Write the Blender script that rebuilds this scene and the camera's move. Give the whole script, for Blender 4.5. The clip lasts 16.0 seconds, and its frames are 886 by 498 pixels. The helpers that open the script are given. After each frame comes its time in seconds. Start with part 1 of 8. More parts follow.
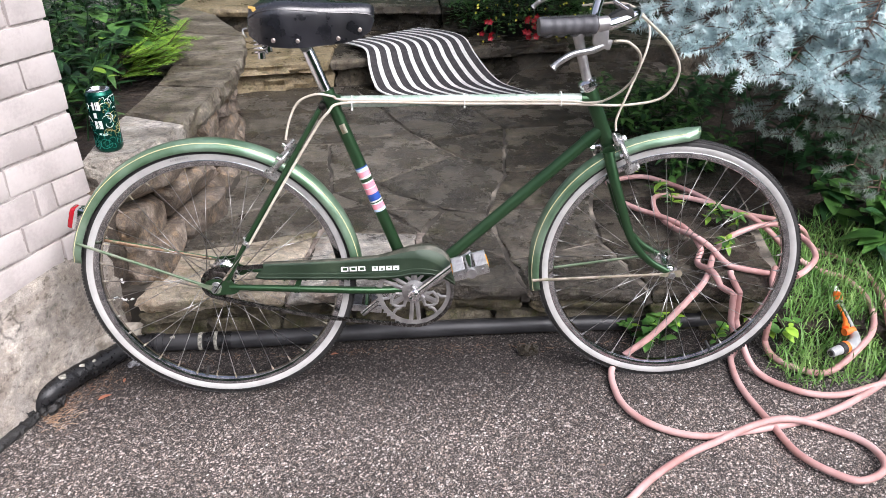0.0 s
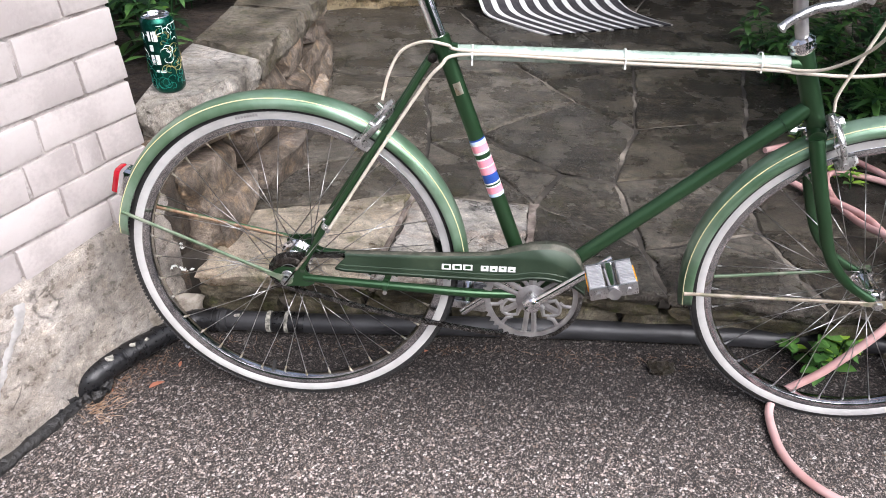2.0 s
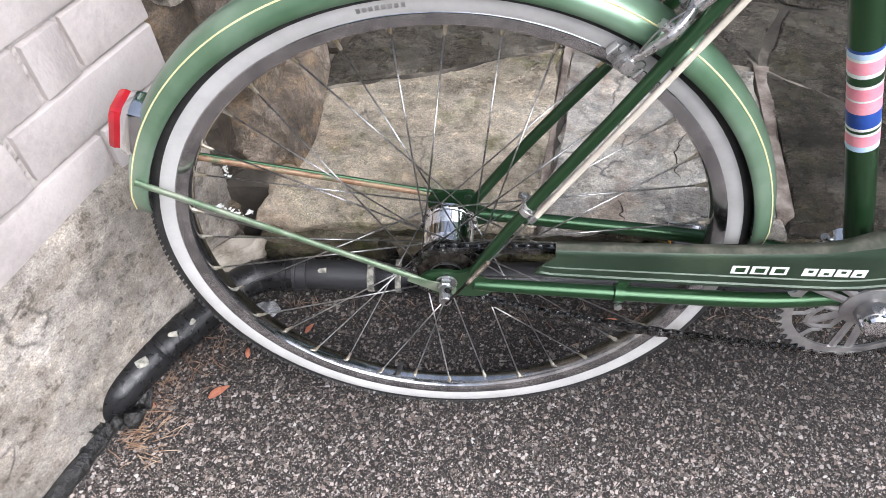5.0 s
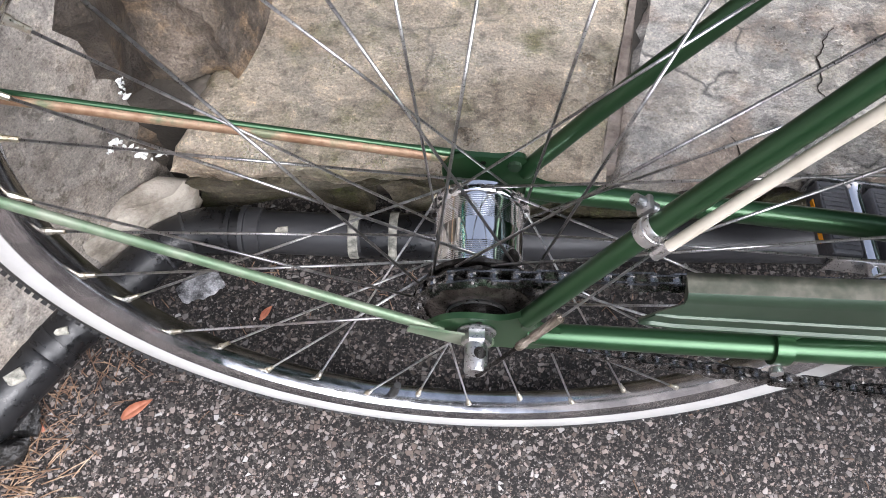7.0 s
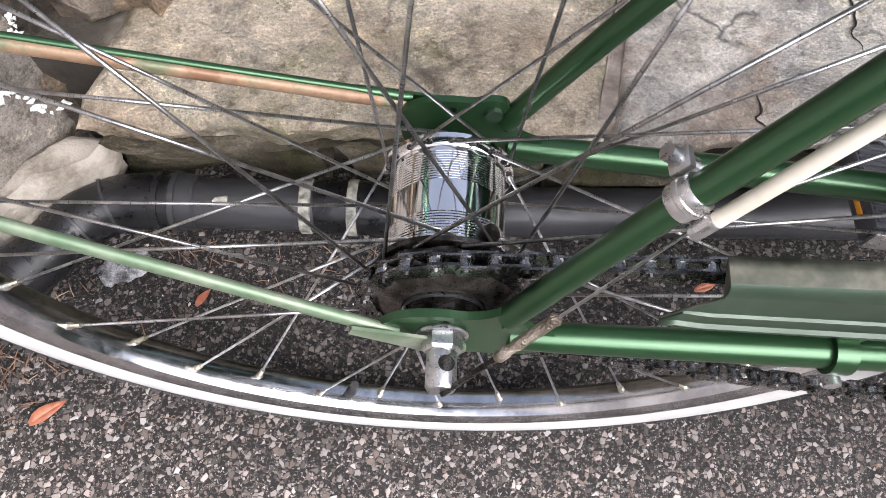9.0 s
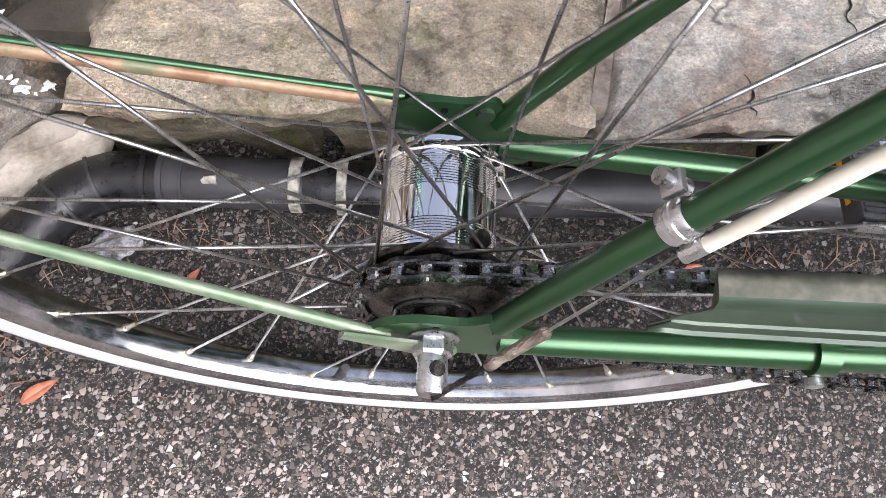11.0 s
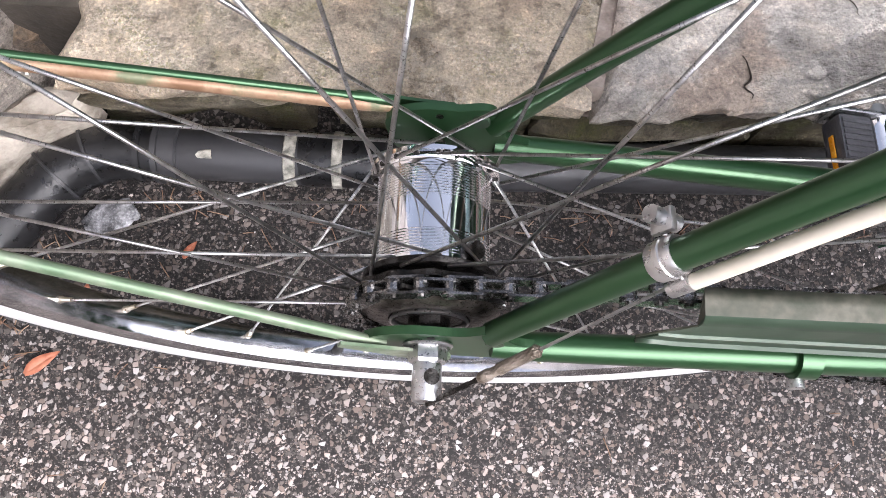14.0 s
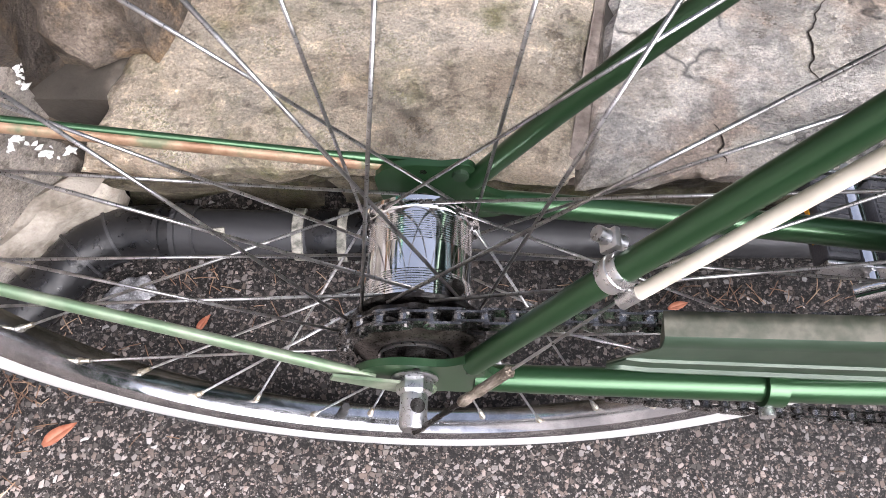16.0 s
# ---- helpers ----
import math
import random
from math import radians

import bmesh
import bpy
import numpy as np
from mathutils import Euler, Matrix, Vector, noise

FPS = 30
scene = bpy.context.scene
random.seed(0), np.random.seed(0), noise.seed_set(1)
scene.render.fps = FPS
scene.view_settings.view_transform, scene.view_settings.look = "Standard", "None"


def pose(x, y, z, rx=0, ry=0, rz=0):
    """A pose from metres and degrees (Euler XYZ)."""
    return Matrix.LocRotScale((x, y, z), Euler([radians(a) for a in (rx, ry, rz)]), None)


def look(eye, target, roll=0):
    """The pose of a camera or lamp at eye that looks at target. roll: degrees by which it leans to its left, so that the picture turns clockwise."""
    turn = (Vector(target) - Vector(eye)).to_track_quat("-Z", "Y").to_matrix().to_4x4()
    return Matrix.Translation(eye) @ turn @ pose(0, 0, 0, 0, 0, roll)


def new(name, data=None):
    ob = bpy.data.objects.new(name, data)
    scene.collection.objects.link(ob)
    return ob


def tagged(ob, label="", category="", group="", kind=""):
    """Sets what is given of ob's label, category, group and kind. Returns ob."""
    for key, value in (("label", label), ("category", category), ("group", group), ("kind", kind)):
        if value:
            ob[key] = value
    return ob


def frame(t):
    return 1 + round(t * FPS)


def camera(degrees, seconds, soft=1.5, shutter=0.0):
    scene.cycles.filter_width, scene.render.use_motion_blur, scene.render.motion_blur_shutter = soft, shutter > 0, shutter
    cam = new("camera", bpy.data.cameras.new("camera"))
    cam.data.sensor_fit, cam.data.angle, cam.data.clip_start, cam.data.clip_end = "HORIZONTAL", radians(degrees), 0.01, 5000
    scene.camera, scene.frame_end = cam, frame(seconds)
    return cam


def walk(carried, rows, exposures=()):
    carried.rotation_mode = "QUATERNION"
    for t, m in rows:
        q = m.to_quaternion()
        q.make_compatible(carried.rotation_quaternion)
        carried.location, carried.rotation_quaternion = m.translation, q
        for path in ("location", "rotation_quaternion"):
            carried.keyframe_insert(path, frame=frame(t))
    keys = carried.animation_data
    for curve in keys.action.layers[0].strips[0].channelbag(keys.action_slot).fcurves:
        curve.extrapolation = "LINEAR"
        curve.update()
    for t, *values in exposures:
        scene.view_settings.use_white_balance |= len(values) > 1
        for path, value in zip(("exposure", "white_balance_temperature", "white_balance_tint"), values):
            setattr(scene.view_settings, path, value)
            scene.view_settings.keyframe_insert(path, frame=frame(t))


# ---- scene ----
cam = camera(61.7, 16.0, soft=0.5)
METRES = 1.9
START = pose(0.4431, -1.5674, 1.3132, -30.631, -0.036, -3.592)
SLOPE = pose(0, -0.05, 0, 2.6, 0, 0) @ pose(0, 0.05, 0)  # the driveway falls away from the house
ROWS = [
    (0.0, -0.0005, 0.0067, 0.003, -0, -0.3, -0),
    (0.5, -0.0269, 0.0257, 0.0098, 0.3, -1.28, -0.59),
    (1.0, -0.0431, 0.0502, 0.0146, 1.43, -2.63, -1.54),
    (1.5, -0.0505, 0.1281, 0.0404, 3.64, -4.5, -2.75),
    (2.0, -0.0549, 0.2147, 0.0804, 6.25, -7.13, -3.68),
    (2.5, -0.0973, 0.2786, 0.0989, 7.97, -9.93, -3.92),
    (3.0, -0.189, 0.3701, 0.1323, 7.47, -13.72, -3.22),
    (3.5, -0.2288, 0.4271, 0.1503, 6.18, -16.94, -2.72),
    (4.0, -0.2403, 0.4658, 0.1543, 5.21, -19.85, -2.51),
    (6.5, -0.2816, 0.7205, 0.1283, 5.91, -34.89, -2.77),
    (7.0, -0.2851, 0.7589, 0.1126, 5.6, -37.02, -3.04),
    (7.5, -0.2862, 0.7825, 0.0979, 5.29, -38.18, -3.46),
    (8.0, -0.2856, 0.7977, 0.0865, 5, -38.68, -3.74),
    (8.5, -0.2834, 0.8051, 0.0787, 4.64, -38.85, -3.93),
    (9.0, -0.2819, 0.807, 0.0775, 4.38, -39.02, -3.98),
    (9.5, -0.2808, 0.8081, 0.0784, 4.22, -39.22, -4.01),
    (12.0, -0.2857, 0.823, 0.0959, 3.76, -45.64, -5.31),
    (12.5, -0.286, 0.8273, 0.1006, 3.72, -47.16, -5.48),
    (13.0, -0.2852, 0.8269, 0.1027, 3.72, -47.91, -5.52),
    (13.5, -0.2846, 0.8258, 0.1023, 3.78, -47.91, -5.47),
    (14.0, -0.2855, 0.8238, 0.1011, 3.85, -47.12, -5.22),
    (14.5, -0.2838, 0.8218, 0.1, 3.89, -45.83, -4.82),
    (15.0, -0.2813, 0.8191, 0.0998, 3.94, -43.99, -4.29),
    (15.5, -0.2807, 0.8136, 0.1016, 3.97, -42.02, -3.75),
    (16.0, -0.2746, 0.8015, 0.1031, 3.99, -39.51, -3.17),
]
walk(cam, [(t, SLOPE @ START @ pose(METRES * x, METRES * y, METRES * z, 90 + pitch, roll, yaw)) for t, x, y, z, yaw, pitch, roll in ROWS], [(0.0, 0.95, 6150, 15), (3.0, 0.92, 6050, 13), (4.2, 0.9, 5950, 11), (6.5, 1.0, 5950, 12), (9.5, 1.27, 6150, 14), (12.5, 1.34, 6100, 15), (16.0, 1.38, 6150, 16)])

# ---- light ----
SKY = bpy.data.worlds.new("sky")
scene.world = SKY
SKY.use_nodes = True
_nt = SKY.node_tree
_bg = _nt.nodes["Background"]
_sky = _nt.nodes.new("ShaderNodeTexSky")
_sky.sky_type, _sky.sun_disc = "NISHITA", False
_sky.sun_elevation, _sky.sun_rotation = radians(48), radians(137)
_sky.air_density, _sky.dust_density, _sky.ozone_density = 0.7, 4.0, 0.6
_haze = _nt.nodes.new("ShaderNodeHueSaturation")
_haze.inputs["Saturation"].default_value = 0.5
_nt.links.new(_sky.outputs[0], _haze.inputs["Color"])
_nt.links.new(_haze.outputs[0], _bg.inputs[0])
_bg.inputs[1].default_value = 0.15
_sun = bpy.data.lights.new("sun", "SUN")
_sun.energy, _sun.angle, _sun.color = 1.75, radians(55), (1.0, 0.98, 0.96)
sun = new("sun", _sun)
sun.matrix_world = look((3.4, -3.6, 5.4), (0.2, 0.2, 0.0))


# ---- materials ----
def material(name, colours, scale=20.0, rough=0.6, metal=0.0, bump=0.0, bump_scale=None, fine=None, spread=0.2, rough_spread=0.1, coat=0.0, detail=6.0, vary=0.0, distance=0.004, gloss=0.5):
    """A surface with colour that varies at two scales, and relief. colours: two or three linear colours."""
    m = bpy.data.materials.new(name)
    m.use_nodes = True
    nt = m.node_tree
    b = nt.nodes["Principled BSDF"]
    tc = nt.nodes.new("ShaderNodeTexCoord")
    vec = tc.outputs["Object"]
    info = nt.nodes.new("ShaderNodeObjectInfo")
    add = nt.nodes.new("ShaderNodeVectorMath")
    add.operation = "MULTIPLY_ADD"
    add.inputs[1].default_value = (37.0, 53.0, 71.0)
    cmb = nt.nodes.new("ShaderNodeCombineXYZ")
    for i in range(3):
        nt.links.new(info.outputs["Random"], cmb.inputs[i])
    nt.links.new(cmb.outputs[0], add.inputs[0])
    nt.links.new(vec, add.inputs[2])
    vec = add.outputs[0]
    n1 = nt.nodes.new("ShaderNodeTexNoise")
    n1.inputs["Scale"].default_value, n1.inputs["Detail"].default_value = scale, detail
    n2 = nt.nodes.new("ShaderNodeTexNoise")
    n2.inputs["Scale"].default_value, n2.inputs["Detail"].default_value = (fine or scale * 9), 4.0
    for n in (n1, n2):
        nt.links.new(vec, n.inputs["Vector"])
    mixf = nt.nodes.new("ShaderNodeMath")
    mixf.operation = "MULTIPLY_ADD"
    mixf.inputs[1].default_value = spread
    nt.links.new(n2.outputs[0], mixf.inputs[0])
    nt.links.new(n1.outputs[0], mixf.inputs[2])
    ramp = nt.nodes.new("ShaderNodeValToRGB")
    e = ramp.color_ramp.elements
    lo, hi = 0.36 + spread * 0.5, 0.64 + spread * 0.5
    e[0].position, e[0].color = lo, (*colours[0], 1)
    e[1].position, e[1].color = hi, (*colours[-1], 1)
    if len(colours) > 2:
        x = e.new((lo + hi) / 2)
        x.color = (*colours[1], 1)
    nt.links.new(mixf.outputs[0], ramp.inputs[0])
    col = ramp.outputs[0]
    if vary:
        hsv = nt.nodes.new("ShaderNodeHueSaturation")
        mm = nt.nodes.new("ShaderNodeMapRange")
        mm.inputs[3].default_value, mm.inputs[4].default_value = 1 - vary, 1 + vary
        nt.links.new(info.outputs["Random"], mm.inputs[0])
        nt.links.new(mm.outputs[0], hsv.inputs["Value"])
        nt.links.new(col, hsv.inputs["Color"])
        col = hsv.outputs[0]
    nt.links.new(col, b.inputs["Base Color"])
    rr = nt.nodes.new("ShaderNodeMapRange")
    rr.inputs[1].default_value, rr.inputs[2].default_value = 0.3, 0.7
    rr.inputs[3].default_value, rr.inputs[4].default_value = max(0.02, rough - rough_spread), min(1, rough + rough_spread)
    nt.links.new(n2.outputs[0], rr.inputs[0])
    nt.links.new(rr.outputs[0], b.inputs["Roughness"])
    b.inputs["Metallic"].default_value = metal
    b.inputs["Coat Weight"].default_value = coat
    b.inputs["Specular IOR Level"].default_value = gloss
    if bump:
        n3 = nt.nodes.new("ShaderNodeTexNoise")
        n3.inputs["Scale"].default_value, n3.inputs["Detail"].default_value = bump_scale or scale * 3, 8.0
        nt.links.new(vec, n3.inputs["Vector"])
        bp = nt.nodes.new("ShaderNodeBump")
        bp.inputs["Strength"].default_value, bp.inputs["Distance"].default_value = bump, distance
        nt.links.new(n3.outputs[0], bp.inputs["Height"])
        nt.links.new(bp.outputs[0], b.inputs["Normal"])
    return m


def asphalt_material():
    """Packed grey, brown and whitish chips of three sizes with dark gaps of binder."""
    m = bpy.data.materials.new("asphalt")
    m.use_nodes = True
    nt = m.node_tree
    b = nt.nodes["Principled BSDF"]
    tc = nt.nodes.new("ShaderNodeTexCoord")
    warp = nt.nodes.new("ShaderNodeTexNoise")
    warp.inputs["Scale"].default_value = 240.0
    warp.inputs["Detail"].default_value = 4.0
    nt.links.new(tc.outputs["Object"], warp.inputs["Vector"])
    wv = nt.nodes.new("ShaderNodeVectorMath")
    wv.operation = "MULTIPLY_ADD"
    wv.inputs[1].default_value = (0.0024, 0.0024, 0.0024)
    nt.links.new(warp.outputs["Color"], wv.inputs[0])
    nt.links.new(tc.outputs["Object"], wv.inputs[2])
    layers = []
    binder = (0.022, 0.019, 0.018, 1)
    for scale, lo, hi, keep in ((200.0, 0.03, 0.14, 0.8), (330.0, 0.03, 0.2, 0.5), (540.0, 0.02, 0.24, 0.0)):
        v = nt.nodes.new("ShaderNodeTexVoronoi")
        v.voronoi_dimensions = "2D"
        v.inputs["Scale"].default_value = scale
        nt.links.new(wv.outputs[0], v.inputs["Vector"])
        sep = nt.nodes.new("ShaderNodeSeparateColor")
        nt.links.new(v.outputs["Color"], sep.inputs[0])
        r = nt.nodes.new("ShaderNodeValToRGB")
        el = r.color_ramp.elements
        el[0].position, el[0].color = 0.0, (0.03, 0.027, 0.025, 1)
        el[1].position, el[1].color = 1.0, (0.85, 0.82, 0.79, 1)
        for p, c in ((0.28, (0.035, 0.03, 0.028)), (0.45, (0.095, 0.083, 0.075)), (0.58, (0.18, 0.16, 0.146)), (0.7, (0.31, 0.24, 0.2)), (0.82, (0.5, 0.465, 0.44)), (0.93, (0.66, 0.54, 0.475))):
            x = el.new(p)
            x.color = (*c, 1)
        tone = nt.nodes.new("ShaderNodeMapRange")
        tone.inputs[3].default_value, tone.inputs[4].default_value = (0.5, 1.0) if keep > 0.6 else (0.0, 0.93) if keep else (0.0, 0.85)
        nt.links.new(sep.outputs[0], tone.inputs[0])
        nt.links.new(tone.outputs[0], r.inputs[0])
        edge = nt.nodes.new("ShaderNodeMapRange")
        edge.inputs[1].default_value, edge.inputs[2].default_value = lo, hi
        rim = nt.nodes.new("ShaderNodeTexVoronoi")
        rim.voronoi_dimensions, rim.feature = "2D", "DISTANCE_TO_EDGE"
        rim.inputs["Scale"].default_value = scale
        nt.links.new(wv.outputs[0], rim.inputs["Vector"])
        nt.links.new(rim.outputs["Distance"], edge.inputs[0])
        fac = edge.outputs[0]
        if keep:
            # only some cells hold a chip of this size
            gate = nt.nodes.new("ShaderNodeMath")
            gate.operation = "GREATER_THAN"
            gate.inputs[1].default_value = keep
            nt.links.new(sep.outputs[1], gate.inputs[0])
            both = nt.nodes.new("ShaderNodeMath")
            both.operation = "MULTIPLY"
            nt.links.new(gate.outputs[0], both.inputs[0])
            nt.links.new(fac, both.inputs[1])
            fac = both.outputs[0]
        layers.append((r.outputs[0], fac))
    shade = None
    for col, fac in layers[::-1]:
        mix = nt.nodes.new("ShaderNodeMix")
        mix.data_type = "RGBA"
        mix.inputs[6].default_value = binder
        if shade is not None:
            nt.links.new(shade, mix.inputs[6])
        nt.links.new(fac, mix.inputs[0])
        nt.links.new(col, mix.inputs[7])
        shade = mix.outputs[2]
    patch = nt.nodes.new("ShaderNodeTexNoise")
    patch.inputs["Scale"].default_value, patch.inputs["Detail"].default_value = 2.2, 5.0
    nt.links.new(tc.outputs["Object"], patch.inputs["Vector"])
    pr = nt.nodes.new("ShaderNodeMapRange")
    pr.inputs[1].default_value, pr.inputs[2].default_value = 0.3, 0.7
    pr.inputs[3].default_value, pr.inputs[4].default_value = 0.95, 1.5
    nt.links.new(patch.outputs[0], pr.inputs[0])
    # damp strip along the step's foot, bike's shade painted in; drier, paler further out
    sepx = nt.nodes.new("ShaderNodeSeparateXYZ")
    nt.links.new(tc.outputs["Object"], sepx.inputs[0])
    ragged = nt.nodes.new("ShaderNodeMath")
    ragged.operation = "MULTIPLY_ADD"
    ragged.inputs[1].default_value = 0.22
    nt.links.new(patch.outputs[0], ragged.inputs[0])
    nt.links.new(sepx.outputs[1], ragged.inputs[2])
    damp_shade = nt.nodes.new("ShaderNodeMapRange")
    damp_shade.inputs[1].default_value, damp_shade.inputs[2].default_value = -0.14, 0.12
    damp_shade.inputs[3].default_value, damp_shade.inputs[4].default_value = 0.74, 0.2
    nt.links.new(ragged.outputs[0], damp_shade.inputs[0])
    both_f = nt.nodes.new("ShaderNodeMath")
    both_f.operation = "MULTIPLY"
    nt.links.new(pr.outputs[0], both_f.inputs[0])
    nt.links.new(damp_shade.outputs[0], both_f.inputs[1])
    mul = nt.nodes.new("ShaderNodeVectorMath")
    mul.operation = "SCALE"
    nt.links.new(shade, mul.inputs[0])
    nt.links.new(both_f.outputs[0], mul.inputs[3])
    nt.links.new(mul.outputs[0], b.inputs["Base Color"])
    b.inputs["Roughness"].default_value = 0.7
    b.inputs["Specular IOR Level"].default_value = 0.3
    h = nt.nodes.new("ShaderNodeMath")
    h.operation = "MULTIPLY_ADD"
    h.inputs[1].default_value = 0.5
    nt.links.new(layers[1][1], h.inputs[0])
    nt.links.new(layers[0][1], h.inputs[2])
    bp = nt.nodes.new("ShaderNodeBump")
    bp.inputs["Strength"].default_value, bp.inputs["Distance"].default_value = 0.7, 0.0012
    nt.links.new(h.outputs[0], bp.inputs["Height"])
    nt.links.new(bp.outputs[0], b.inputs["Normal"])
    return m


def stone_material(name, colours, lichen, lichen_amount=0.3, rough=0.5, scale=6.0, crack=0.5, bump=1.0, vary=0.2, depth=0.019, streaks=0.16, pits=0.8, speckle=0.0, gloss=0.5, blotch=0.0):
    """Split stone: blotches, bedding streaks, lichen, speckle and hairline cracks."""
    m = bpy.data.materials.new(name)
    m.use_nodes = True
    nt = m.node_tree
    b = nt.nodes["Principled BSDF"]
    tc = nt.nodes.new("ShaderNodeTexCoord")
    info = nt.nodes.new("ShaderNodeObjectInfo")
    off = nt.nodes.new("ShaderNodeVectorMath")
    off.operation = "MULTIPLY_ADD"
    off.inputs[1].default_value = (3.1, 5.7, 4.3)
    cmb = nt.nodes.new("ShaderNodeCombineXYZ")
    for i in range(3):
        nt.links.new(info.outputs["Random"], cmb.inputs[i])
    nt.links.new(cmb.outputs[0], off.inputs[0])
    nt.links.new(tc.outputs["Object"], off.inputs[2])
    vec = off.outputs[0]

    def tex(sc, detail, rgh=0.55, squash=None):
        n = nt.nodes.new("ShaderNodeTexNoise")
        n.inputs["Scale"].default_value, n.inputs["Detail"].default_value, n.inputs["Roughness"].default_value = sc, detail, rgh
        v = vec
        if squash:
            mp = nt.nodes.new("ShaderNodeMapping")
            mp.inputs["Scale"].default_value = squash
            mp.inputs["Rotation"].default_value = (0, 0, 0.5)
            nt.links.new(vec, mp.inputs["Vector"])
            v = mp.outputs[0]
        nt.links.new(v, n.inputs["Vector"])
        return n.outputs[0]

    def ramp(src, stops):
        r = nt.nodes.new("ShaderNodeValToRGB")
        e = r.color_ramp.elements
        e[0].position, e[0].color = stops[0][0], (*stops[0][1], 1)
        e[1].position, e[1].color = stops[-1][0], (*stops[-1][1], 1)
        for pos, c in stops[1:-1]:
            x = e.new(pos)
            x.color = (*c, 1)
        nt.links.new(src, r.inputs[0])
        return r.outputs[0]

    def mix(fac, a, c, mode="MIX"):
        x = nt.nodes.new("ShaderNodeMix")
        x.data_type, x.blend_type = "RGBA", mode
        if isinstance(fac, float):
            x.inputs[0].default_value = fac
        else:
            nt.links.new(fac, x.inputs[0])
        for sock, val in ((6, a), (7, c)):
            if isinstance(val, tuple):
                x.inputs[sock].default_value = (*val, 1)
            else:
                nt.links.new(val, x.inputs[sock])
        return x.outputs[2]

    big = tex(scale, 9.0, 0.62)
    streak = tex(scale * 1.2, 9.0, 0.66, (0.7, 3.2, 3.0))
    col = ramp(big, [(0.37, colours[0]), (0.5, colours[1]), (0.63, colours[2])])
    col = mix(streaks, col, ramp(streak, [(0.3, colours[0]), (0.5, colours[1]), (0.72, colours[2])]))
    lich = ramp(tex(scale * 2.3, 10.0, 0.7), [(0.52, (0, 0, 0)), (0.66, (lichen_amount,) * 3)])
    col = mix(lich, col, lichen)
    # dried crusts with a sharp outline, and rusty patches
    crusts = ramp(tex(scale * 2.6, 9.0, 0.68), [(0.55, (0, 0, 0)), (0.575, (blotch,) * 3), (0.62, (blotch * 0.4,) * 3), (0.66, (blotch,) * 3)])
    col = mix(crusts, col, colours[2])
    rust = ramp(tex(scale * 1.1, 7.0, 0.6, (1.0, 1.3, 1.0)), [(0.54, (0, 0, 0)), (0.6, (blotch * 0.55,) * 3)])
    col = mix(rust, col, (0.36, 0.25, 0.18))
    # cleft layers: flat terraces, each of its own tone, with a sharp break between
    cleft = nt.nodes.new("ShaderNodeMapRange")
    cleft.interpolation_type = "STEPPED"
    cleft.inputs["Steps"].default_value = 7.0
    cleft.inputs[1].default_value, cleft.inputs[2].default_value = 0.25, 0.75
    nt.links.new(tex(scale * 0.9, 5.0, 0.5, (1.0, 1.5, 1.0)), cleft.inputs[0])
    terrace = cleft.outputs[0]
    col = mix(0.65, col, ramp(terrace, [(0.0, (0.62, 0.6, 0.56)), (0.28, (1.12, 1.08, 1.0)), (0.43, (0.86, 0.86, 0.84)), (0.58, (1.2, 1.18, 1.14)), (0.72, (0.95, 0.9, 0.82)), (1.0, (1.35, 1.33, 1.3))]), "MULTIPLY")
    speck = ramp(tex(420.0, 3.0, 0.6), [(0.4, (0.5, 0.49, 0.48)), (0.46, (1, 1, 1)), (0.58, (1, 1, 1)), (0.64, (1.6, 1.57, 1.5))])
    pit = ramp(tex(60.0, 6.0, 0.7), [(0.38, (0.38, 0.36, 0.33)), (0.45, (1, 1, 1)), (0.57, (1.0, 1.0, 1.0)), (0.64, (1.5, 1.49, 1.44))])
    grainy = ramp(tex(scale * 5.0, 10.0, 0.72, (1.0, 1.5, 1.0)), [(0.34, (0.38, 0.36, 0.33)), (0.47, (0.9, 0.89, 0.87)), (0.56, (1.1, 1.09, 1.07)), (0.7, (1.7, 1.66, 1.58))])
    col = mix(0.6, col, grainy, "MULTIPLY")
    col = mix(0.6, col, speck, "MULTIPLY")
    col = mix(pits, col, pit, "MULTIPLY")
    if speckle:
        # crusts of lichen: small dots of several tones, in drifts
        dots = nt.nodes.new("ShaderNodeTexVoronoi")
        dots.inputs["Scale"].default_value = 460.0
        dots.inputs["Randomness"].default_value = 1.0
        shake = nt.nodes.new("ShaderNodeTexNoise")
        shake.inputs["Scale"].default_value, shake.inputs["Detail"].default_value = 260.0, 4.0
        nt.links.new(vec, shake.inputs["Vector"])
        sway = nt.nodes.new("ShaderNodeVectorMath")
        sway.operation = "MULTIPLY_ADD"
        sway.inputs[1].default_value = (0.006, 0.006, 0.006)
        nt.links.new(shake.outputs["Color"], sway.inputs[0])
        nt.links.new(vec, sway.inputs[2])
        nt.links.new(sway.outputs[0], dots.inputs["Vector"])
        tone = nt.nodes.new("ShaderNodeSeparateColor")
        nt.links.new(dots.outputs["Color"], tone.inputs[0])
        crust = ramp(tone.outputs[0], [(0.0, (0.11, 0.1, 0.075)), (0.4, (0.24, 0.22, 0.14)), (0.65, (0.33, 0.31, 0.12)), (0.85, (0.5, 0.47, 0.36)), (1.0, (0.66, 0.62, 0.52))])
        disc = ramp(dots.outputs["Distance"], [(0.4, (1, 1, 1)), (0.62, (0, 0, 0))])
        drift = ramp(tex(scale * 2.0, 8.0, 0.7), [(0.48, (0, 0, 0)), (0.66, (speckle,) * 3)])
